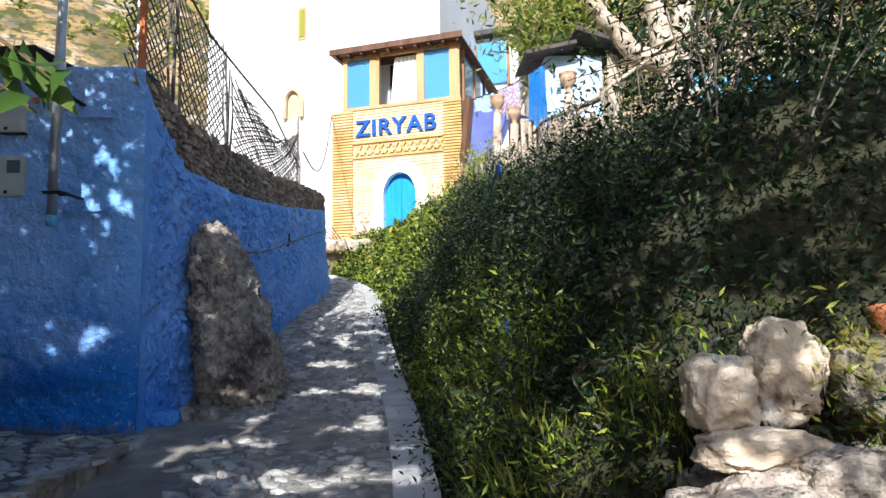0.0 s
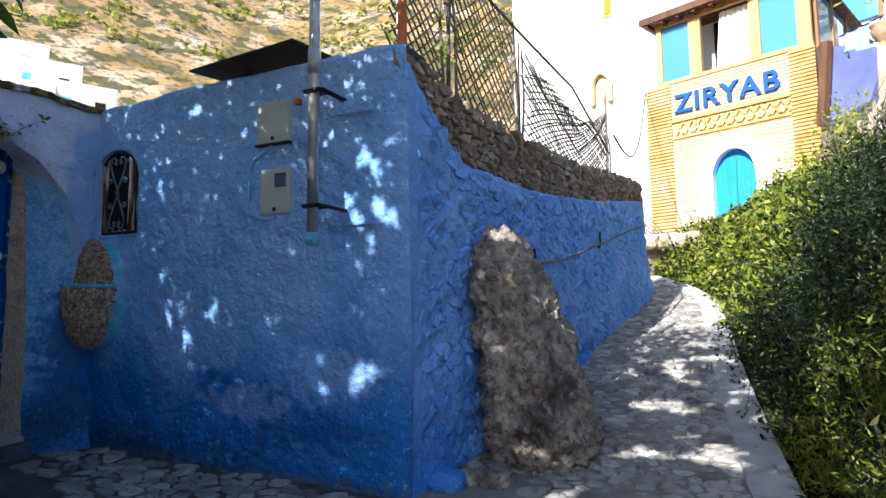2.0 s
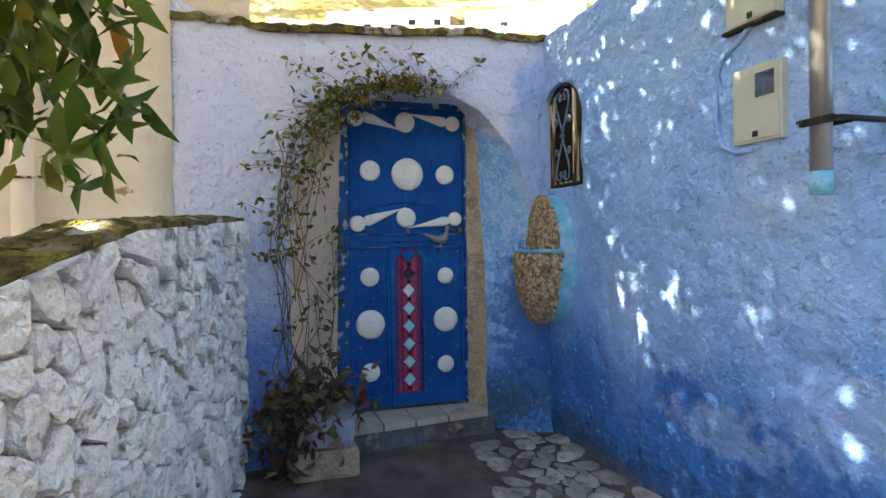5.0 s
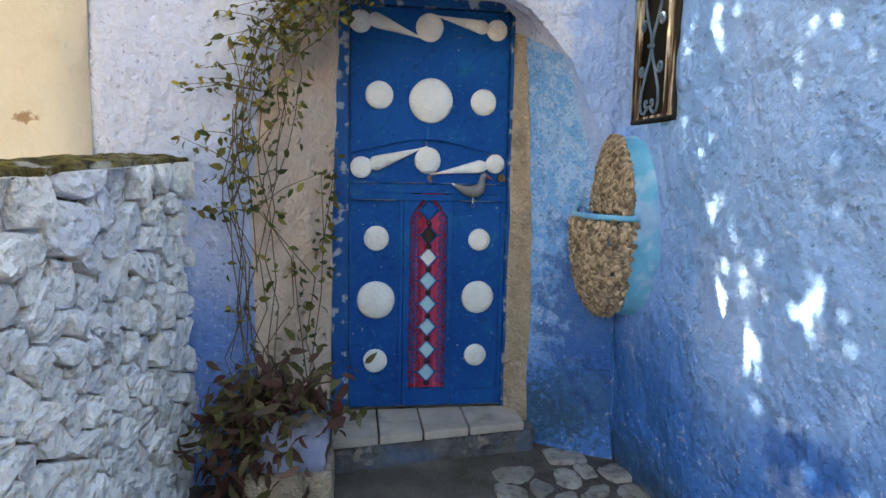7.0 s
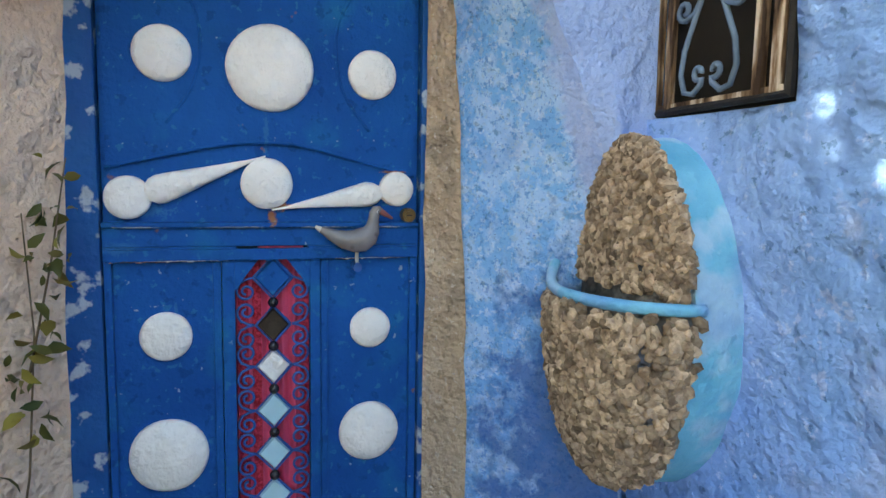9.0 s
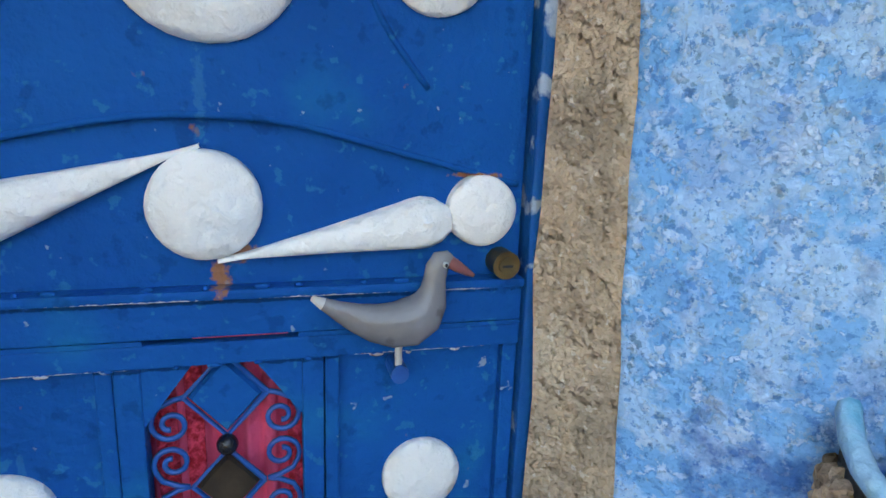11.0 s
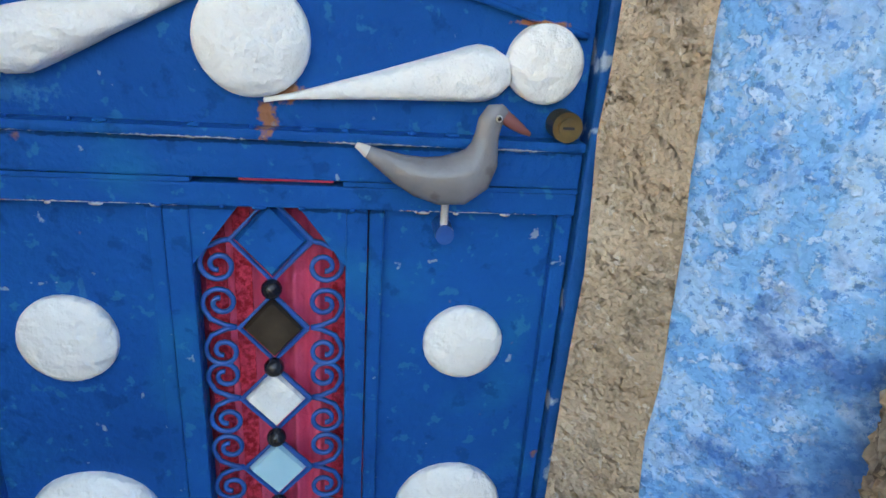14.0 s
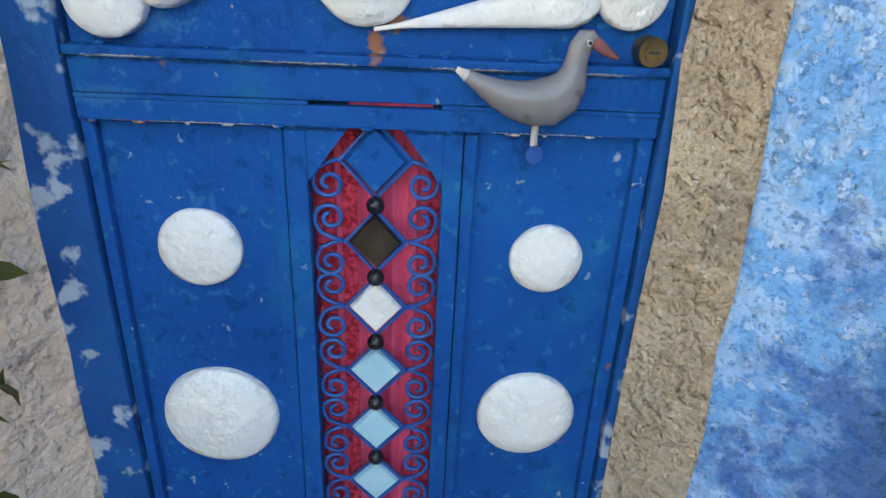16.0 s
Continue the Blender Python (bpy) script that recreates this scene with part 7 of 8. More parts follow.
# thin blue iron scrolls of an old railing caught in the growth
for k, (y, z) in enumerate(((1.2, 0.75), (-0.1, 0.62), (0.1, 1.55))):
    x = min(bank_point((y + 3.4) / 15.5, v)[0] for v in (0.3, 0.4)) - 0.28
    b = bmesh.new()
    pts = [(x, y + 0.34 - 0.05 * i, z + 0.01 * i) for i in range(10)]
    for i in range(16):
        a = i / 15 * 2.4 * math.pi
        r = 0.05 * (1 - 0.7 * i / 15)
        pts.append((x, y - 0.12 - r * math.sin(a), z + 0.09 - 0.05 + (-r) * math.cos(a)))
    tube(b, pts, 0.006, 5)
    tagged(as_object("railing_scroll", b, M["scroll"], smooth=True), "thin blue iron railing scroll lost in the shrubs", "railing", group="iron scrolls in the shrubs")

# ---- stone trough at the foot of the bank ----
trough = thing("stone_trough", "old limestone spring trough with mossy rocks", "trough")


def rock(name, c, s, mat, seed, parent=trough, label=""):
    b = bmesh.new()
    bmesh.ops.create_icosphere(b, subdivisions=5, radius=1)
    o = Vector((seed * 3.1, seed * 1.7, seed))
    for v in b.verts:
        d = v.co.normalized()
        w = Vector([math.copysign(abs(a) ** 0.72, a) for a in d])
        k = 1 + 0.24 * nz(d + o, 1.4, 2) + 0.07 * nz(d + o, 4, 3) + 0.035 * nz(d + o, 12, 4) - 0.05 * max(0.0, 0.12 - abs(nz(d + o, 2.6, 2))) / 0.12
        v.co = Vector(c) + Vector((w.x * s[0], w.y * s[1], w.z * s[2])) * k
    return part(name, b, mat, parent, label, smooth=True)


rock("upright_stone", (6.12, -1.30, 0.42), (0.135, 0.13, 0.15), M["paler"], 1)
rock("back_slab", (6.41, -1.22, 0.49), (0.155, 0.13, 0.19), M["paler"], 2)
rock("back_slab", (6.72, -1.28, 0.46), (0.14, 0.13, 0.18), M["moss"], 3, label="mossy wet rock")
rock("lip_stone", (6.20, -1.44, 0.24), (0.24, 0.14, 0.07), M["paler"], 4)
rock("lip_stone", (6.42, -1.56, 0.16), (0.20, 0.13, 0.09), M["rock"], 5)
rock("front_stone", (6.64, -1.62, 0.14), (0.11, 0.11, 0.15), M["paler"], 6)
rock("footing", (6.25, -1.55, -0.14), (0.5, 0.3, 0.28), M["rock"], 7)
rock("footing", (6.5, -1.35, -0.2), (0.6, 0.35, 0.4), M["rock"], 8)
b = bmesh.new()
tube(b, [(6.40, -1.54, 0.235), (6.40, -1.54, 0.255)], 0.09, 20)
tube(b, [(6.40, -1.54, 0.254), (6.40, -1.54, 0.26)], 0.06, 20)
tagged(as_object("metal_lid", b, M["steel"]), "small round metal lid lying on the trough", "lid")
b = bmesh.new()
tube(b, [(6.53, -1.64, 0.22), (6.53, -1.68, 0.22)], 0.035, 16)
tagged(as_object("tin_can", b, M["skyplate"]), "small pale blue tin lying among the stones", "tin")
b = bmesh.new()
rows = []
for z, r in ((0, 0.07), (0.04, 0.10), (0.12, 0.115), (0.14, 0.125), (0.155, 0.12)):
    rows.append([b.verts.new((6.93 + r * math.cos(a), -1.2 + r * math.sin(a), 0.60 + z)) for a in [2 * math.pi * i / 18 for i in range(18)]])
for p, q in zip(rows, rows[1:]):
    for i in range(18):
        b.faces.new((p[i], p[(i + 1) % 18], q[(i + 1) % 18], q[i]))
b.faces.new(rows[0][::-1])
tagged(as_object("clay_pot", b, M["redclay"], smooth=True), "broken orange-red clay pot on the rocks", "pot")
rock("rest_stone", (6.93, -1.2, 0.44), (0.22, 0.2, 0.17), M["rock"], 9)

# ---- terrace above the bank ----


def vase(p, s, mat, label):
    prof = [(0.10, 0), (0.12, 0.03), (0.07, 0.10), (0.09, 0.16), (0.20, 0.30), (0.24, 0.42), (0.21, 0.50), (0.25, 0.54), (0.25, 0.58), (0.20, 0.57)]
    b = bmesh.new()
    rows = [[b.verts.new((p[0] + r * s * math.cos(a), p[1] + r * s * math.sin(a), p[2] + z * s)) for a in [2 * math.pi * i / 18 for i in range(18)]] for r, z in prof]
    for x, y in zip(rows, rows[1:]):
        for i in range(18):
            b.faces.new((x[i], x[(i + 1) % 18], y[(i + 1) % 18], y[i]))
    b.faces.new(rows[0][::-1])
    b.faces.new(rows[-1])
    return tagged(as_object("garden_urn", b, mat, smooth=True), label, "urn", group="urns on the terrace")


def terrace_z(x, y):
    return bank_top_z(y) + 0.1


for k, (x, y, z1, r, s) in enumerate(((6.60, 8.0, 4.58, 0.085, 0.60), (6.92, 8.0, 4.36, 0.09, 0.58), (8.0, 8.0, 4.98, 0.10, 0.72), (8.90, 8.0, 5.72, 0.12, 0), (7.35, 7.4, 4.25, 0.07, 0))):
    b = bmesh.new()
    z = 2.4
    tube(b, [(x, y, z), (x + 0.03, y, z + (z1 - z) * 0.35), (x - 0.02, y, z + (z1 - z) * 0.7), (x, y + 0.02, z1)], r, 10, r * 0.9)
    for v in b.verts:
        v.co += Vector((nz(v.co, 6), nz(v.co + Vector((3, 0, 0)), 6), 0)) * 0.02
    tagged(as_object("terrace_post", b, M["bark"], smooth=True), "rough pale wooden post on the terrace", "post", group="posts on the terrace")
    if s:
        vase((x, y + 0.02, z1 - 0.01), s, M["terracotta"], "weathered pale clay urn on a post")
railw = thing("terrace_railing", "crooked pale stick railing along the terrace edge", "railing")
for k in range(34):
    y = 2.2 + 0.22 * k
    x = (kerb_x(y) + 1.95 if y < 3 else 6.45) + R.uniform(-0.12, 0.12)
    b = bmesh.new()
    z = terrace_z(x, y) - 0.25
    tube(b, [(x, y, z), (x + R.uniform(-0.08, 0.08), y + R.uniform(-0.12, 0.12), z + R.uniform(0.55, 1.0))], R.uniform(0.015, 0.035), 6)
    part("stick", b, M["bark"], railw)
for z in (0.45, 0.75):
    b = bmesh.new()
    tube(b, [((kerb_x(y) + 1.95 if y < 3 else 6.45), y, terrace_z(6, y) - 0.25 + z + 0.05 * math.sin(y * 3)) for y in [2.2 + 0.5 * i for i in range(16)]], 0.022, 6)
    part("cross_bar", b, M["cane"], railw)

# laundry
wash_line = thing("laundry", "washing hung on a line at the terrace edge", "laundry")
b = bmesh.new()
la, lb = Vector((6.15, 8.5, 5.02)), Vector((7.75, 8.3, 5.80))
tube(b, [la.lerp(lb, i / 8) - Vector((0, 0, 0.10 * math.sin(math.pi * i / 8))) for i in range(9)], 0.012, 5)
part("line", b, M["blackiron"], wash_line)


def cloth(q0, q1, drop, mat, label, seed):
    b = bmesh.new()
    rows = []
    for j in range(9):
        r = []
        for i in range(17):
            q = q0 + (q1 - q0) * i / 16
            p = la.lerp(lb, q) - Vector((0, 0, 0.10 * math.sin(math.pi * q)))
            w = 0.06 * math.sin(i * 1.1 + seed) * (0.3 + j / 8)
            r.append(b.verts.new(p + Vector((w, w * 0.5, -drop * j / 8 * (1 + 0.15 * math.sin(i * 0.7 + seed))))))
        rows.append(r)
    for p, q in zip(rows, rows[1:]):
        for i in range(16):
            b.faces.new((p[i], p[i + 1], q[i + 1], q[i]))
    bmesh.ops.solidify(b, geom=b.faces[:], thickness=0.008)
    part("garment", b, mat, wash_line, label, smooth=True)


cloth(0.02, 0.28, 0.32, M["palecloth"], "pale blue cloth", 1)
cloth(0.32, 0.58, 0.62, M["cloth"], "pink and white patterned cloth", 2)
cloth(0.72, 0.90, 1.15, M["bluecloth"], "blue cloth", 3)

# low shelters on the terrace
shel = thing("terrace_shelter", "low shelter with dark sheet roof and pale wall", "shelter")
b = bmesh.new()
box(b, (8.45, 12.0, 2.5), (9.95, 13.0, 7.45))
part("wall", b, M["palecloth"], shel, "pale blue-white wall")
b = bmesh.new()
m = Matrix.Translation((8.6, 11.9, 7.45)) @ Matrix.Rotation(-0.22, 4, "Y")
box(b, (-0.75, -0.4, 0), (0.6, 1.2, 0.10), 0.01, m)
part("roof", b, M["roofslab"], shel, "dark sheet roof")
b = bmesh.new()
m = Matrix.Translation((9.6, 11.9, 7.75)) @ Matrix.Rotation(0.3, 4, "Y")
box(b, (-0.5, -0.5, 0), (1.0, 1.2, 0.12), 0.01, m)
part("roof", b, M["roofslab"], shel, "dark sheet roof")
terr = tagged(new("wall_terrace"), "low rubble wall at the back of the terrace", "wall", kind="structure")
grid_slab("wall_panel", lambda u, v: (7.0 + 8 * u, 8.9 - 0.5 * u + 0.05 * nz((u * 8, v, 2), 2), 2.0 + 2.75 * v), 60, 14, (0, 0.4, 0), M["rubble"], terr)
boards = thing("blue_fence", "light blue painted boards behind the branches", "fence")
for k in range(8):
    b = bmesh.new()
    x = 10.3 + 0.36 * k
    box(b, (x, 8.62, 4.7), (x + 0.345, 8.66, 5.55 + 0.03 * (k % 3)), 0.004)
    part("board", b, M["pool"], boards)
pergola = thing("pergola", "pale timber slat pergola on the terrace", "pergola")
for k in range(4):
    b = bmesh.new()
    box(b, (10.1, 8.3, 5.78 + 0.17 * k), (13.2, 8.36, 5.85 + 0.17 * k), 0.005)
    part("slat", b, M["bark"], pergola)
for x in (10.4, 11.5, 12.6):
    b = bmesh.new()
    tube(b, [(x, 8.4, 2.2), (x, 8.4, 6.6)], 0.05, 8)
    part("post", b, M["bark"], pergola)

# retaining ledge before the restaurant
ledge = tagged(new("wall_ledge"), "rough stone ledge below the restaurant", "wall", kind="structure")
grid_slab("wall_panel", lambda u, v: (0.5 + 5.2 * u, 10.9 + 0.6 * u + 0.06 * nz((u * 5, v, 3), 2.5), 1.0 + (1.35 + 0.12 * nz((u * 5, 1, 1), 1.5)) * v), 60, 14, (0, 3.4, 0), M["rubble"], ledge)
rocks_l = random.Random(3)
for k in range(12):
    ob = mesh_object("ledge_stone", stone_mesh("stone", rocks_l, 0.5, 0.35, 0.3), M["paler"], smooth=True)
    ob.location = (2.3 + 0.3 * k, 11.0 + 0.05 * k, 2.36 + rocks_l.uniform(-0.03, 0.04))
    ob.rotation_euler.z = rocks_l.random() * 3
    tagged(ob, "pale rough stone lying on the ledge", "stone", group="stones on the ledge")
shrubs = []
for c, r, n in (((5.15, 11.9, 2.75), 0.45, 900), ((4.5, 11.6, 2.6), 0.25, 300), ((6.1, 12.6, 3.6), 0.6, 900), ((6.7, 11.6, 4.3), 0.6, 900)):
    ob = leaf_cloud("foliage", rs.normal(size=(n, 3)) * r * 0.5 + c, (0.07, 0.14), L["lime"], thing("shrub", "sunlit yellow-green shrub before the restaurant", "shrub", group="shrubs before the restaurant"), slim=0.45, seed=n)
pot_wire = bmesh.new()
for k in range(5):
    tube(pot_wire, [(2.35 + 0.1 * k, 11.3, 2.35), (2.6 + 0.08 * k, 11.25, 2.75 + 0.05 * k), (3.1 + 0.05 * k, 11.3, 2.42)], 0.02, 5)
tagged(as_object("pipe_coils", pot_wire, M["cane"]), "loose grey hoses arched over the ledge", "hose")

# ---- trees ----


def limb(b, pts, r0, r1, n=9):
    fine = []
    for i in range(len(pts) - 1):
        a, c = Vector(pts[i]), Vector(pts[i + 1])
        fine += [a.lerp(c, k / 5) for k in range(5)]
    fine.append(Vector(pts[-1]))
    fine = [p + Vector((nz(p, 1.9), nz(p + Vector((9, 0, 0)), 1.9), nz(p + Vector((0, 9, 0)), 1.9))) * r0 * 0.5 for p in fine]
    tube(b, fine, r0, n, r1)


old = thing("pollarded_tree", "old pale pollarded tree with thick bare limbs on the terrace", "tree")
b = bmesh.new()
limb(b, [(10.0, 7.6, 2.2), (10.05, 7.6, 4.2), (9.9, 7.6, 5.3)], 0.34, 0.30, 14)
part("trunk", b, M["bark"], old, smooth=True)
for pts, r in (([(9.95, 7.6, 5.2), (9.5, 7.6, 5.55), (9.05, 7.6, 5.75), (8.7, 7.6, 6.2), (8.35, 7.6, 6.7)], 0.22), ([(9.9, 7.6, 5.2), (9.75, 7.6, 6.0), (9.6, 7.7, 7.0)], 0.26), ([(9.95, 7.6, 5.0), (10.15, 7.6, 5.9), (10.2, 7.7, 7.2)], 0.28), ([(10.0, 7.5, 4.6), (11.0, 7.2, 5.3), (12.2, 6.9, 5.8)], 0.08), ([(7.2, 7.2, 3.6), (8.3, 7.0, 4.6), (9.6, 6.8, 5.5), (10.6, 6.6, 6.2)], 0.04)):
    b = bmesh.new()
    limb(b, pts, r, r * 0.65, 12)
    part("limb", b, M["bark"], old, smooth=True)
cr = np.vstack([rs.normal(size=(420, 3)) * (0.45, 0.5, 0.4) + c for c in ((7.9, 7.8, 7.2), (8.6, 8.0, 7.4), (9.7, 7.9, 7.6), (10.8, 7.6, 7.3), (12.0, 7.0, 6.2))])
leaf_cloud("crown", cr, (0.10, 0.20), L["lime"], old, slim=0.4, seed=17)

palm = thing("broadleaf_tree", "sunlit green tree behind the restaurant terrace", "tree")
b = bmesh.new()
limb(b, [(8.4, 15.5, 3), (8.3, 15.3, 6), (8.6, 15.0, 9)], 0.18, 0.08)
part("trunk", b, M["bark"], palm, smooth=True)
cr = np.vstack([rs.normal(size=(700, 3)) * (0.75, 0.6, 0.6) + c for c in ((8.6, 14.6, 9.9), (9.4, 14.2, 9.2), (8.9, 14.0, 8.6), (10.5, 14.5, 9.8))])
leaf_cloud("crown", cr, (0.18, 0.42), L["grass"], palm, aim=(0, -0.2, -0.1), slim=0.22, seed=19)
scrub = thing("hillside_tree", "leafy trees on the slope above the terrace", "tree")
b = bmesh.new()
limb(b, [(12.5, 11, 2.5), (12.4, 11, 6), (12.8, 11, 9)], 0.2, 0.08)
part("trunk", b, M["bark"], scrub, smooth=True)
cr = np.vstack([rs.normal(size=(800, 3)) * (1.3, 1.0, 1.0) + c for c in ((11, 12, 7.5), (13, 11.5, 8.5), (15, 11, 7.5), (14, 9, 6.0), (17, 9, 7), (12, 15, 10))])
leaf_cloud("crown", cr, (0.2, 0.4), L["bank"], scrub, slim=0.35, seed=20)
# near branches over the bank
br = thing("overhanging_branch", "dark leafy branch hanging over the bank", "branch")
for k in range(26):
    b = bmesh.new()
    p = Vector((9.6, 0.6, 3.4))
    q = Vector((rs.uniform(6.6, 8.6), rs.uniform(-0.2, 3.6), rs.uniform(2.5, 3.9)))
    limb(b, [p, p.lerp(q, 0.5) + Vector((0, 0, rs.uniform(0, 0.4))), q], 0.025, 0.006, 5)
    part("twig", b, M["twig"], br)
cr = np.vstack([rs.normal(size=(3600, 3)) * (0.42, 0.5, 0.36) + (7.35, -0.1, 2.05), rs.normal(size=(3200, 3)) * (0.75, 0.6, 0.32) + (8.0, -0.1, 3.05), rs.normal(size=(1600, 3)) * (0.7, 1.0, 0.3) + (8.2, 1.8, 3.5)])
leaf_cloud("foliage", cr, (0.05, 0.11), L["bank"], br, aim=(0, 0, -0.7), slim=0.28, seed=23)

# citrus tree behind the garden wall
cit = thing("citrus_tree", "citrus tree with glossy leaves leaning over the garden wall", "tree")
b = bmesh.new()
limb(b, [(1.7, -2.9, -0.6), (1.75, -2.8, 0.9), (1.9, -2.6, 1.9), (2.1, -2.4, 2.6)], 0.09, 0.05)
part("trunk", b, M["twig"], cit, smooth=True)
cr_pts = []
rr = random.Random(41)


def spray(p, q, n, spread):
    """A leafy twig from p to q."""
    b = bmesh.new()
    p, q = Vector(p), Vector(q)
    mid = p.lerp(q, 0.55) + Vector((0, 0, 0.06))
    tube(b, [p, mid, q], 0.006, 5, 0.002)
    part("twig", b, M["twig"], cit)
    for k in range(n):
        s = rr.uniform(0.15, 1.0)
        c = p.lerp(mid, s * 2) if s < 0.5 else mid.lerp(q, s * 2 - 1)
        cr_pts.append(tuple(c + Vector((rr.uniform(-1, 1), rr.uniform(-1, 1), rr.uniform(-1, 1))) * spread))


base = (2.15, -2.1, 2.3)
for q, n in (((2.66, -1.19, 1.66), 26), ((2.62, -1.21, 1.54), 24), ((2.60, -1.24, 1.47), 22), ((2.35, -1.30, 1.50), 34), ((2.40, -1.45, 1.46), 34), ((2.70, -1.30, 1.80), 34), ((2.55, -1.45, 1.70), 40), ((2.3, -1.6, 1.62), 36),
             ((2.42, -1.62, 1.32), 16), ((2.36, -1.70, 1.20), 14), ((2.2, -1.75, 1.35), 12), ((2.80, -1.25, 1.95), 40), ((2.5, -1.7, 1.85), 40), ((2.75, -1.55, 1.95), 40), ((2.2, -1.5, 1.75), 40), ((2.9, -1.5, 2.1), 44), ((2.6, -1.2, 2.1), 40), ((2.1, -1.8, 1.9), 40), ((2.45, -1.9, 2.0), 40), ((2.3, -1.3, 1.95), 36)):
    spray(base, q, int(n * 3.2), 0.085)
for q, n in (((4.28, -2.60, 1.20), 10), ((4.33, -2.60, 1.16), 10), ((4.30, -2.61, 1.10), 10), ((4.24, -2.60, 1.13), 8)):
    spray((3.5, -2.75, 1.62), q, n, 0.022)
for q in ((4.29, -2.60, 1.21), (4.33, -2.60, 1.17), (4.30, -2.61, 1.13), (4.25, -2.60, 1.16)):
    cr_pts += [tuple(Vector(q) + Vector((rr.uniform(-1, 1), rr.uniform(-1, 1), rr.uniform(-1, 1))) * 0.022 + Vector((0, 0, 0.015))) for k in range(3)]
leaf_cloud("crown", cr_pts, (0.075, 0.135), L["citrus"], cit, aim=(0.2, 0.15, -0.6), spread=0.75, slim=0.34, seed=29, fine=True)
b = bmesh.new()
limb(b, [(2.1, -2.4, 2.6), (2.7, -2.7, 2.5), (3.5, -2.75, 1.62)], 0.03, 0.01, 6)
part("limb", b, M["twig"], cit, smooth=True)

# tall unseen tree, its thin crown shaped to dapple the court
shade = thing("shade_tree", "tall dense tree out of view, added to shade and dapple the lane and court", "tree")
b = bmesh.new()
limb(b, [(1.0, -8.2, -1.6), (1.2, -8.0, 2.0), (1.5, -6.8, 5.0)], 0.30, 0.14, 12)
part("trunk", b, M["bark"], shade, smooth=True)
# holes cut to place sun patches on the blue wall: along, up, how wide
GAPS = [(1.07, 0.88, 0.08), (1.24, 0.78, 0.06), (0.87, 0.81, 0.055), (1.21, 1.01, 0.055), (1.5, 0.97, 0.05), (1.07, 1.22, 0.03), (1.04, 1.79, 0.035), (1.93, 0.94, 0.05), (1.67, 1.26, 0.025), (2.16, 0.75, 0.04), (2.31, 0.73, 0.03), (2.32, 0.54, 0.04), (2.55, 0.64, 0.075), (2.67, 0.66, 0.055), (2.51, 0.53, 0.03), (2.56, 1.33, 0.05), (2.64, 1.07, 0.03),
        (2.54, 1.0, 0.035), (2.66, 1.45, 0.03), (2.48, 1.73, 0.06), (2.71, 1.18, 0.035), (2.44, 2.11, 0.05), (2.62, 1.99, 0.06), (2.55, 1.63, 0.04), (2.7, 1.66, 0.06), (2.79, 1.59, 0.05), (2.69, 1.88, 0.05), (2.12, 2.0, 0.025), (1.89, 1.91, 0.03), (1.34, 2.3, 0.03), (0.96, 2.0, 0.025), (1.16, 1.97, 0.025)]
LEVEL = 4.7
N = 95000
g = rs.normal(size=(N * 2, 3))
g /= np.linalg.norm(g, axis=1)[:, None]
g *= (rs.uniform(0, 1, N * 2) ** 0.45)[:, None]
pts = g * (4.8, 4.8, 0.30) + (1.85, -4.9, LEVEL)
# each leaf followed down the sunlight: its middle on the crown's level and on the blue wall
mid = pts - np.array(SUN)[None] * ((pts[:, 2] - LEVEL) / SUN.z)[:, None]
run = (0.85 + 0.088 * 1.6 - pts[:, 1]) / -SUN.y
on_x, on_z = pts[:, 0] - SUN.x * run, pts[:, 2] - SUN.z * run
gap = np.array([nz((p[0], p[1], 0.0), 2.5, 2) + 0.3 * nz((p[0], p[1], 4), 0.5, 1) for p in mid])
wallward = (on_x > -0.1) & (on_x < 2.95) & (on_z > -0.1) & (on_z < 2.8)
# crown also thinned to sun the trough, and holed for the citrus sprig
keep = gap < np.where(wallward, 0.9, 0.27 - 0.055 * np.clip(pts[:, 0] - 0.1, 0, 3) - 0.25 * np.clip(pts[:, 0] - 4.0, 0, 1) * (mid[:, 1] < -6.6))
keep &= np.hypot(mid[:, 0] - 3.11, mid[:, 1] + 7.76) > 0.30
thin = np.array([nz((p[0], p[1], 2.0), 10.0, 2) for p in mid])
keep &= ~(wallward & (on_x > 2.3) & (on_z > 1.4) & (thin > 0.26))
for gx, gz, gr_ in GAPS:
    keep &= ((on_x - gx) / 0.85) ** 2 + ((on_z - gz) / 1.15) ** 2 > (gr_ * 0.85 + 0.028) ** 2
leaf_cloud("crown", pts[keep][:N], (0.06, 0.11), L["citrus"], shade, slim=0.6, seed=33)

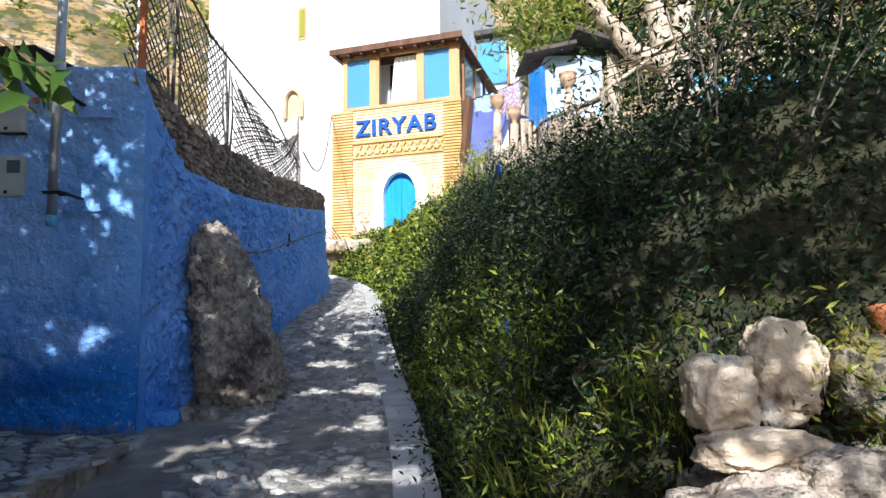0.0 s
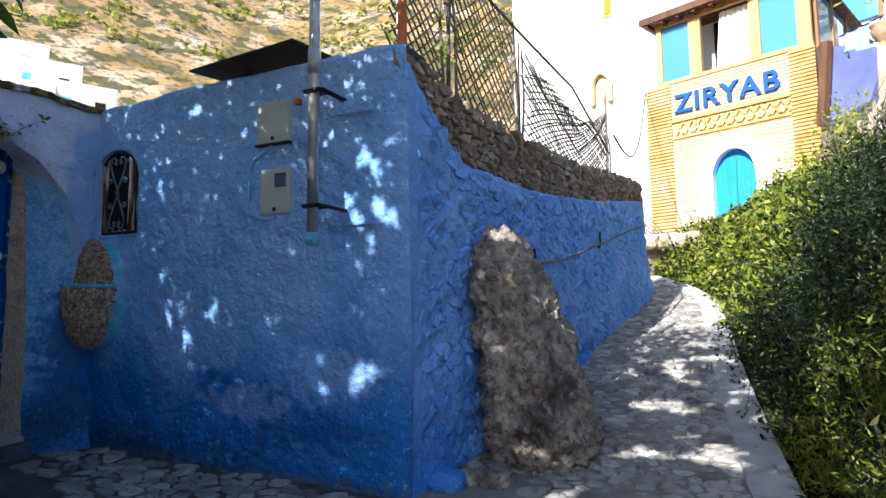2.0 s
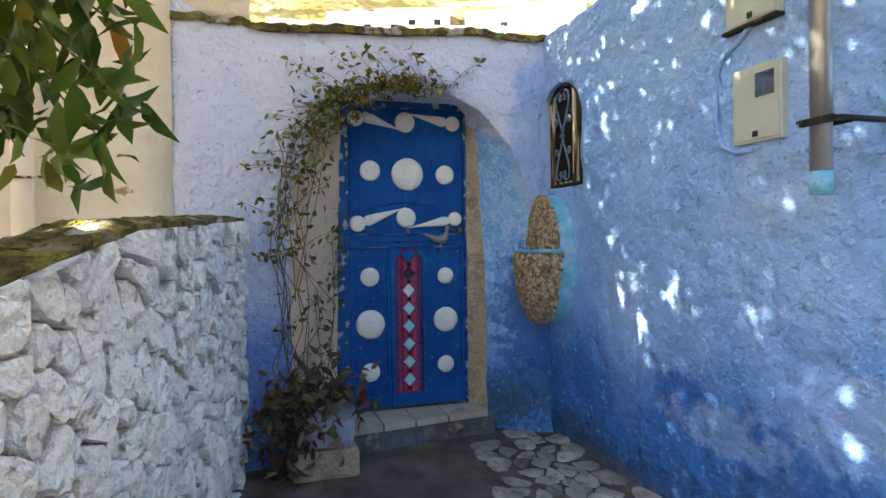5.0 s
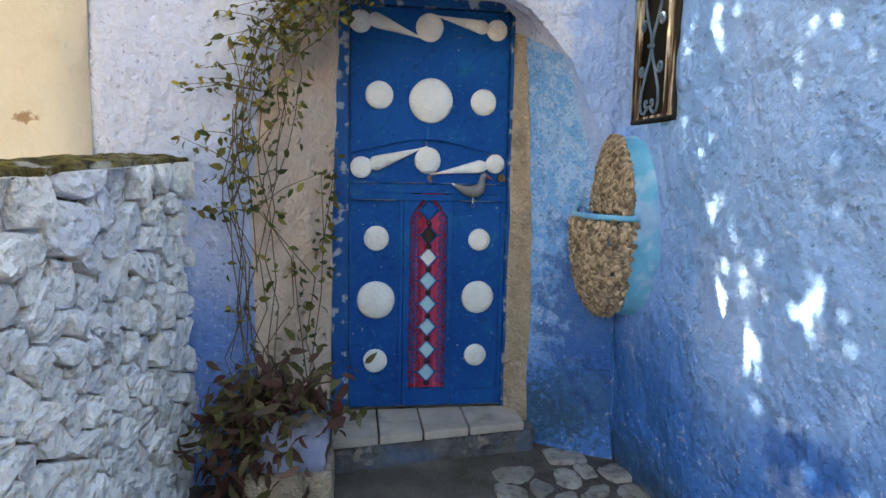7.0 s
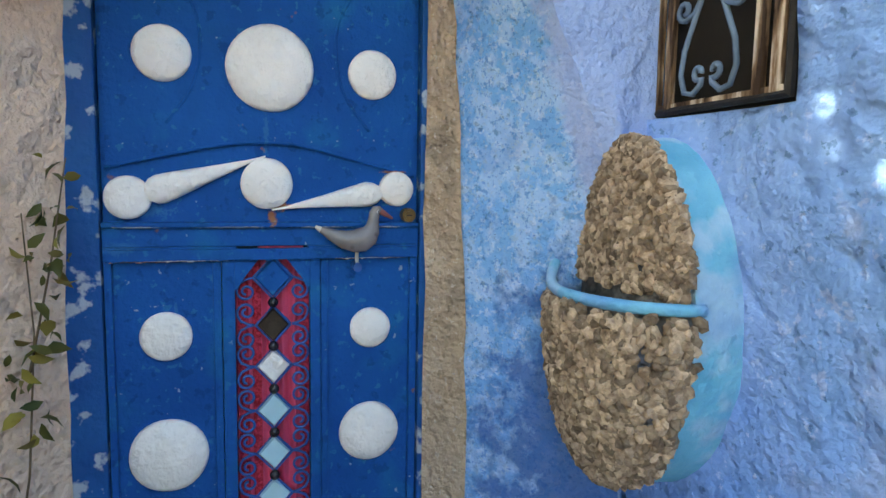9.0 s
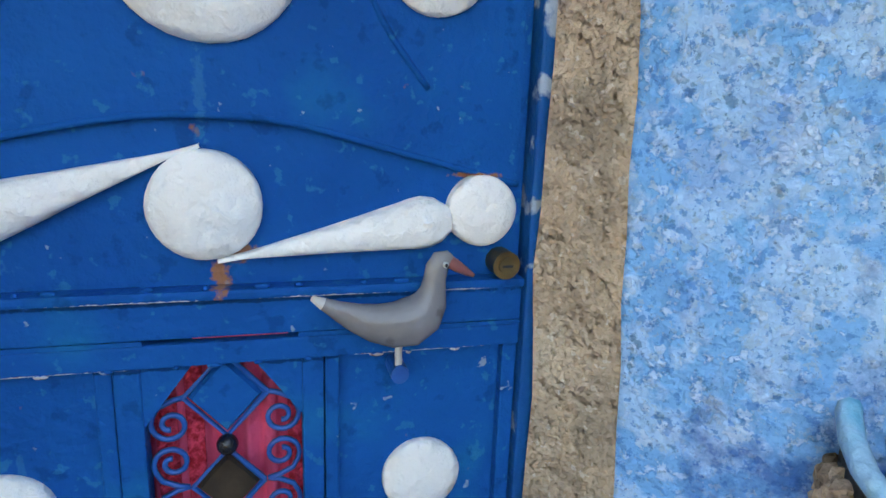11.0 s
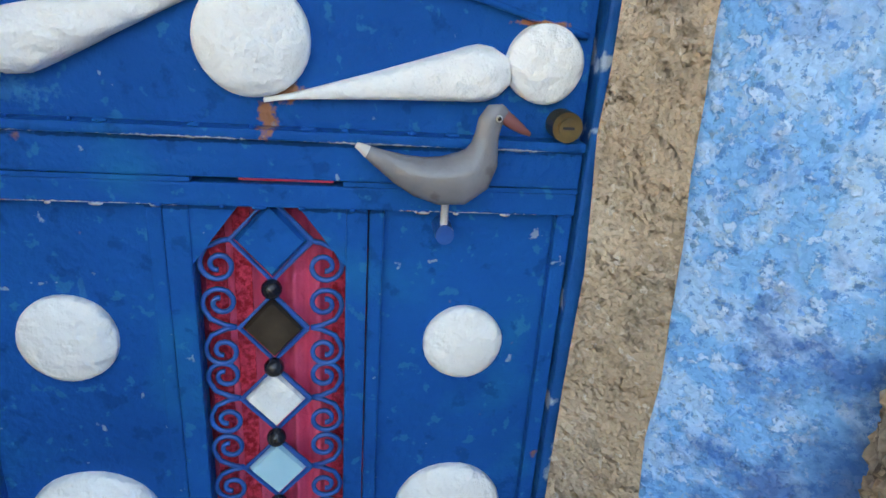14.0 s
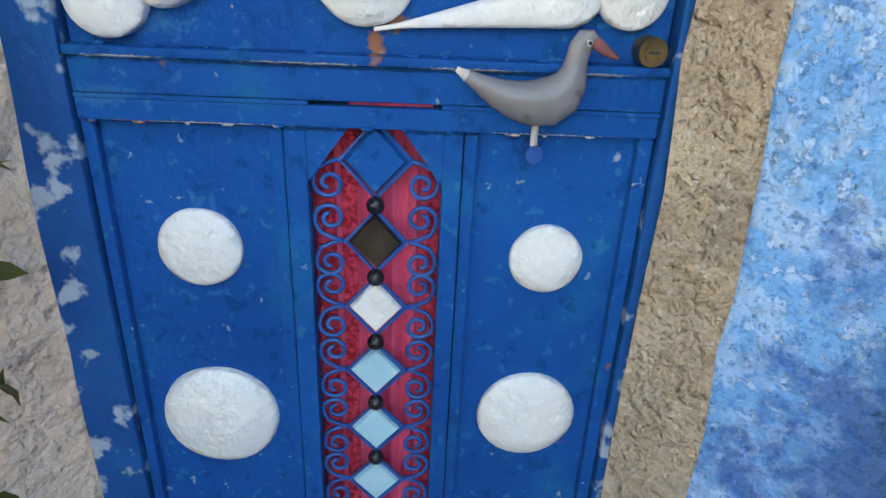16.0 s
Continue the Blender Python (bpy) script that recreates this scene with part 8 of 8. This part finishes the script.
# ---- houses on the hillside ----


def hill_house(c, s, turn, name="hillside_house", label="sunlit white house on the hillside", rows=1, roof=None):
    h = thing(name, label, "house", group="white houses on the hillside")
    m = Matrix.Translation(c) @ Matrix.Rotation(turn, 4, "Z")
    b = bmesh.new()
    box(b, (-s[0] / 2, -s[1] / 2, -6), (s[0] / 2, s[1] / 2, s[2]), 0.05, m)
    part("wall", b, M["limewhite"], h)
    b = bmesh.new()
    for x0, x1, y0, y1 in ((-1, 1, -1, -0.94), (-1, 1, 0.94, 1), (-1, -0.96, -0.94, 0.94), (0.96, 1, -0.94, 0.94)):
        box(b, (x0 * s[0] / 2, y0 * s[1] / 2, s[2]), (x1 * s[0] / 2, y1 * s[1] / 2, s[2] + 0.35), 0, m)
    part("parapet", b, M["limewhite"] if not roof else roof, h)
    n = max(2, int(s[0] / 2.2))
    for r in range(rows):
        for k in range(n):
            x = -s[0] / 2 + s[0] * (k + 0.5) / n
            b = bmesh.new()
            box(b, (x - 0.35, -s[1] / 2 - 0.02, s[2] - 2.0 - 2.8 * r), (x + 0.35, -s[1] / 2 + 0.1, s[2] - 0.9 - 2.8 * r), 0, m)
            part("window", b, M["dark"] if (k + r) % 3 else M["pool"], h)
            b = bmesh.new()
            box(b, (x - 0.42, -s[1] / 2 - 0.06, s[2] - 2.1 - 2.8 * r), (x + 0.42, -s[1] / 2 + 0.05, s[2] - 2.0 - 2.8 * r), 0, m)
            part("sill", b, M["limewhite"], h)
    return h, m


def toward(t_yaw, elev, dist):
    """A place seen from the court's mouth at a bearing and height angle."""
    a = radians(t_yaw)
    return (4.4 - math.sin(a) * dist, -1.3 + math.cos(a) * dist, 1.2 + math.tan(radians(elev)) * dist)


TURN = radians(67)
for yaw, up, dist, s, rows in ((71.5, 13.6, 60, (9.0, 6, 2.4), 1), (66.6, 14.8, 64, (7.5, 6, 2.6), 1), (62.6, 15.0, 63, (6.5, 6, 2.8), 1), (59.8, 14.0, 58, (5.0, 6, 2.4), 1), (57.4, 12.8, 54, (4.5, 5, 2.2), 1), (75, 15.2, 70, (8, 6, 2.8), 1), (79, 14.5, 66, (8, 6, 3), 1), (64.3, 13.4, 56, (5, 5, 2.2), 1), (61.2, 12.5, 52, (4.2, 5, 2.0), 1), (84, 13.5, 64, (9, 6, 3), 2), (68.8, 16.2, 74, (10, 6, 2.2), 1)):
    hill_house(toward(yaw, up + 2.2, dist), s, radians(yaw) + 0.12 * math.sin(yaw), rows=rows)
h, m = hill_house(toward(69.3, 15.4, 50), (7.4, 5, 0.2), TURN, "terrace_house", "white hillside house with brown glazed roof terrace", 1)
for k in range(9):
    b = bmesh.new()
    x = -3.5 + k * 0.86
    box(b, (x, -2.5, 0.2), (x + 0.12, -2.4, 1.5), 0, m)
    part("terrace_post", b, M["wood"], h)
b = bmesh.new()
box(b, (-3.6, -2.6, 0.55), (3.7, -2.52, 0.65), 0, m)
part("handrail", b, M["wood"], h)
b = bmesh.new()
box(b, (-3.5, -2.1, 0.2), (3.5, -2.0, 1.5), 0, m)
part("glazing", b, glass, h)
b = bmesh.new()
box(b, (-4.0, -3.0, 1.55), (4.0, 2.5, 1.75), 0, m)
part("roof", b, M["terracotta"], h, "flat red-brown roof")
b = bmesh.new()
box(b, (-2.6, -2.4, 1.76), (2.2, 1.5, 2.1), 0, m)
part("tank_cover", b, M["pool"], h, "pale blue roof cover")

# dry bushes on the near slope
bush = tagged(new("hillside_bushes"), "scattered yellow-green bushes over the slope", "bushes", kind="stuff")
spots = []
for k in range(1500):
    yaw, d = rs.uniform(5, 95), rs.uniform(75, 240)
    a = math.radians(yaw)
    x, y = 4.4 - math.sin(a) * d, -1.3 + math.cos(a) * d
    spots.append(rs.normal(size=(18, 3)) * (0.55, 0.55, 0.4) + (x, y, land_z(x, y) + 0.4))
leaf_cloud("foliage", np.vstack(spots), (0.5, 1.0), L["lime"], bush, slim=0.6, seed=40)
gb_ = thing("garden_bush", "yellow-green garden bushes before the white houses", "bush")
leaf_cloud("foliage", np.vstack([rs.normal(size=(260, 3)) * (0.9, 0.9, 0.6) + toward(yw, el, 50) for yw, el in ((66.5, 15.0), (65.0, 14.8), (67.5, 14.6))]), (0.3, 0.6), L["lime"], gb_, slim=0.6, seed=41)
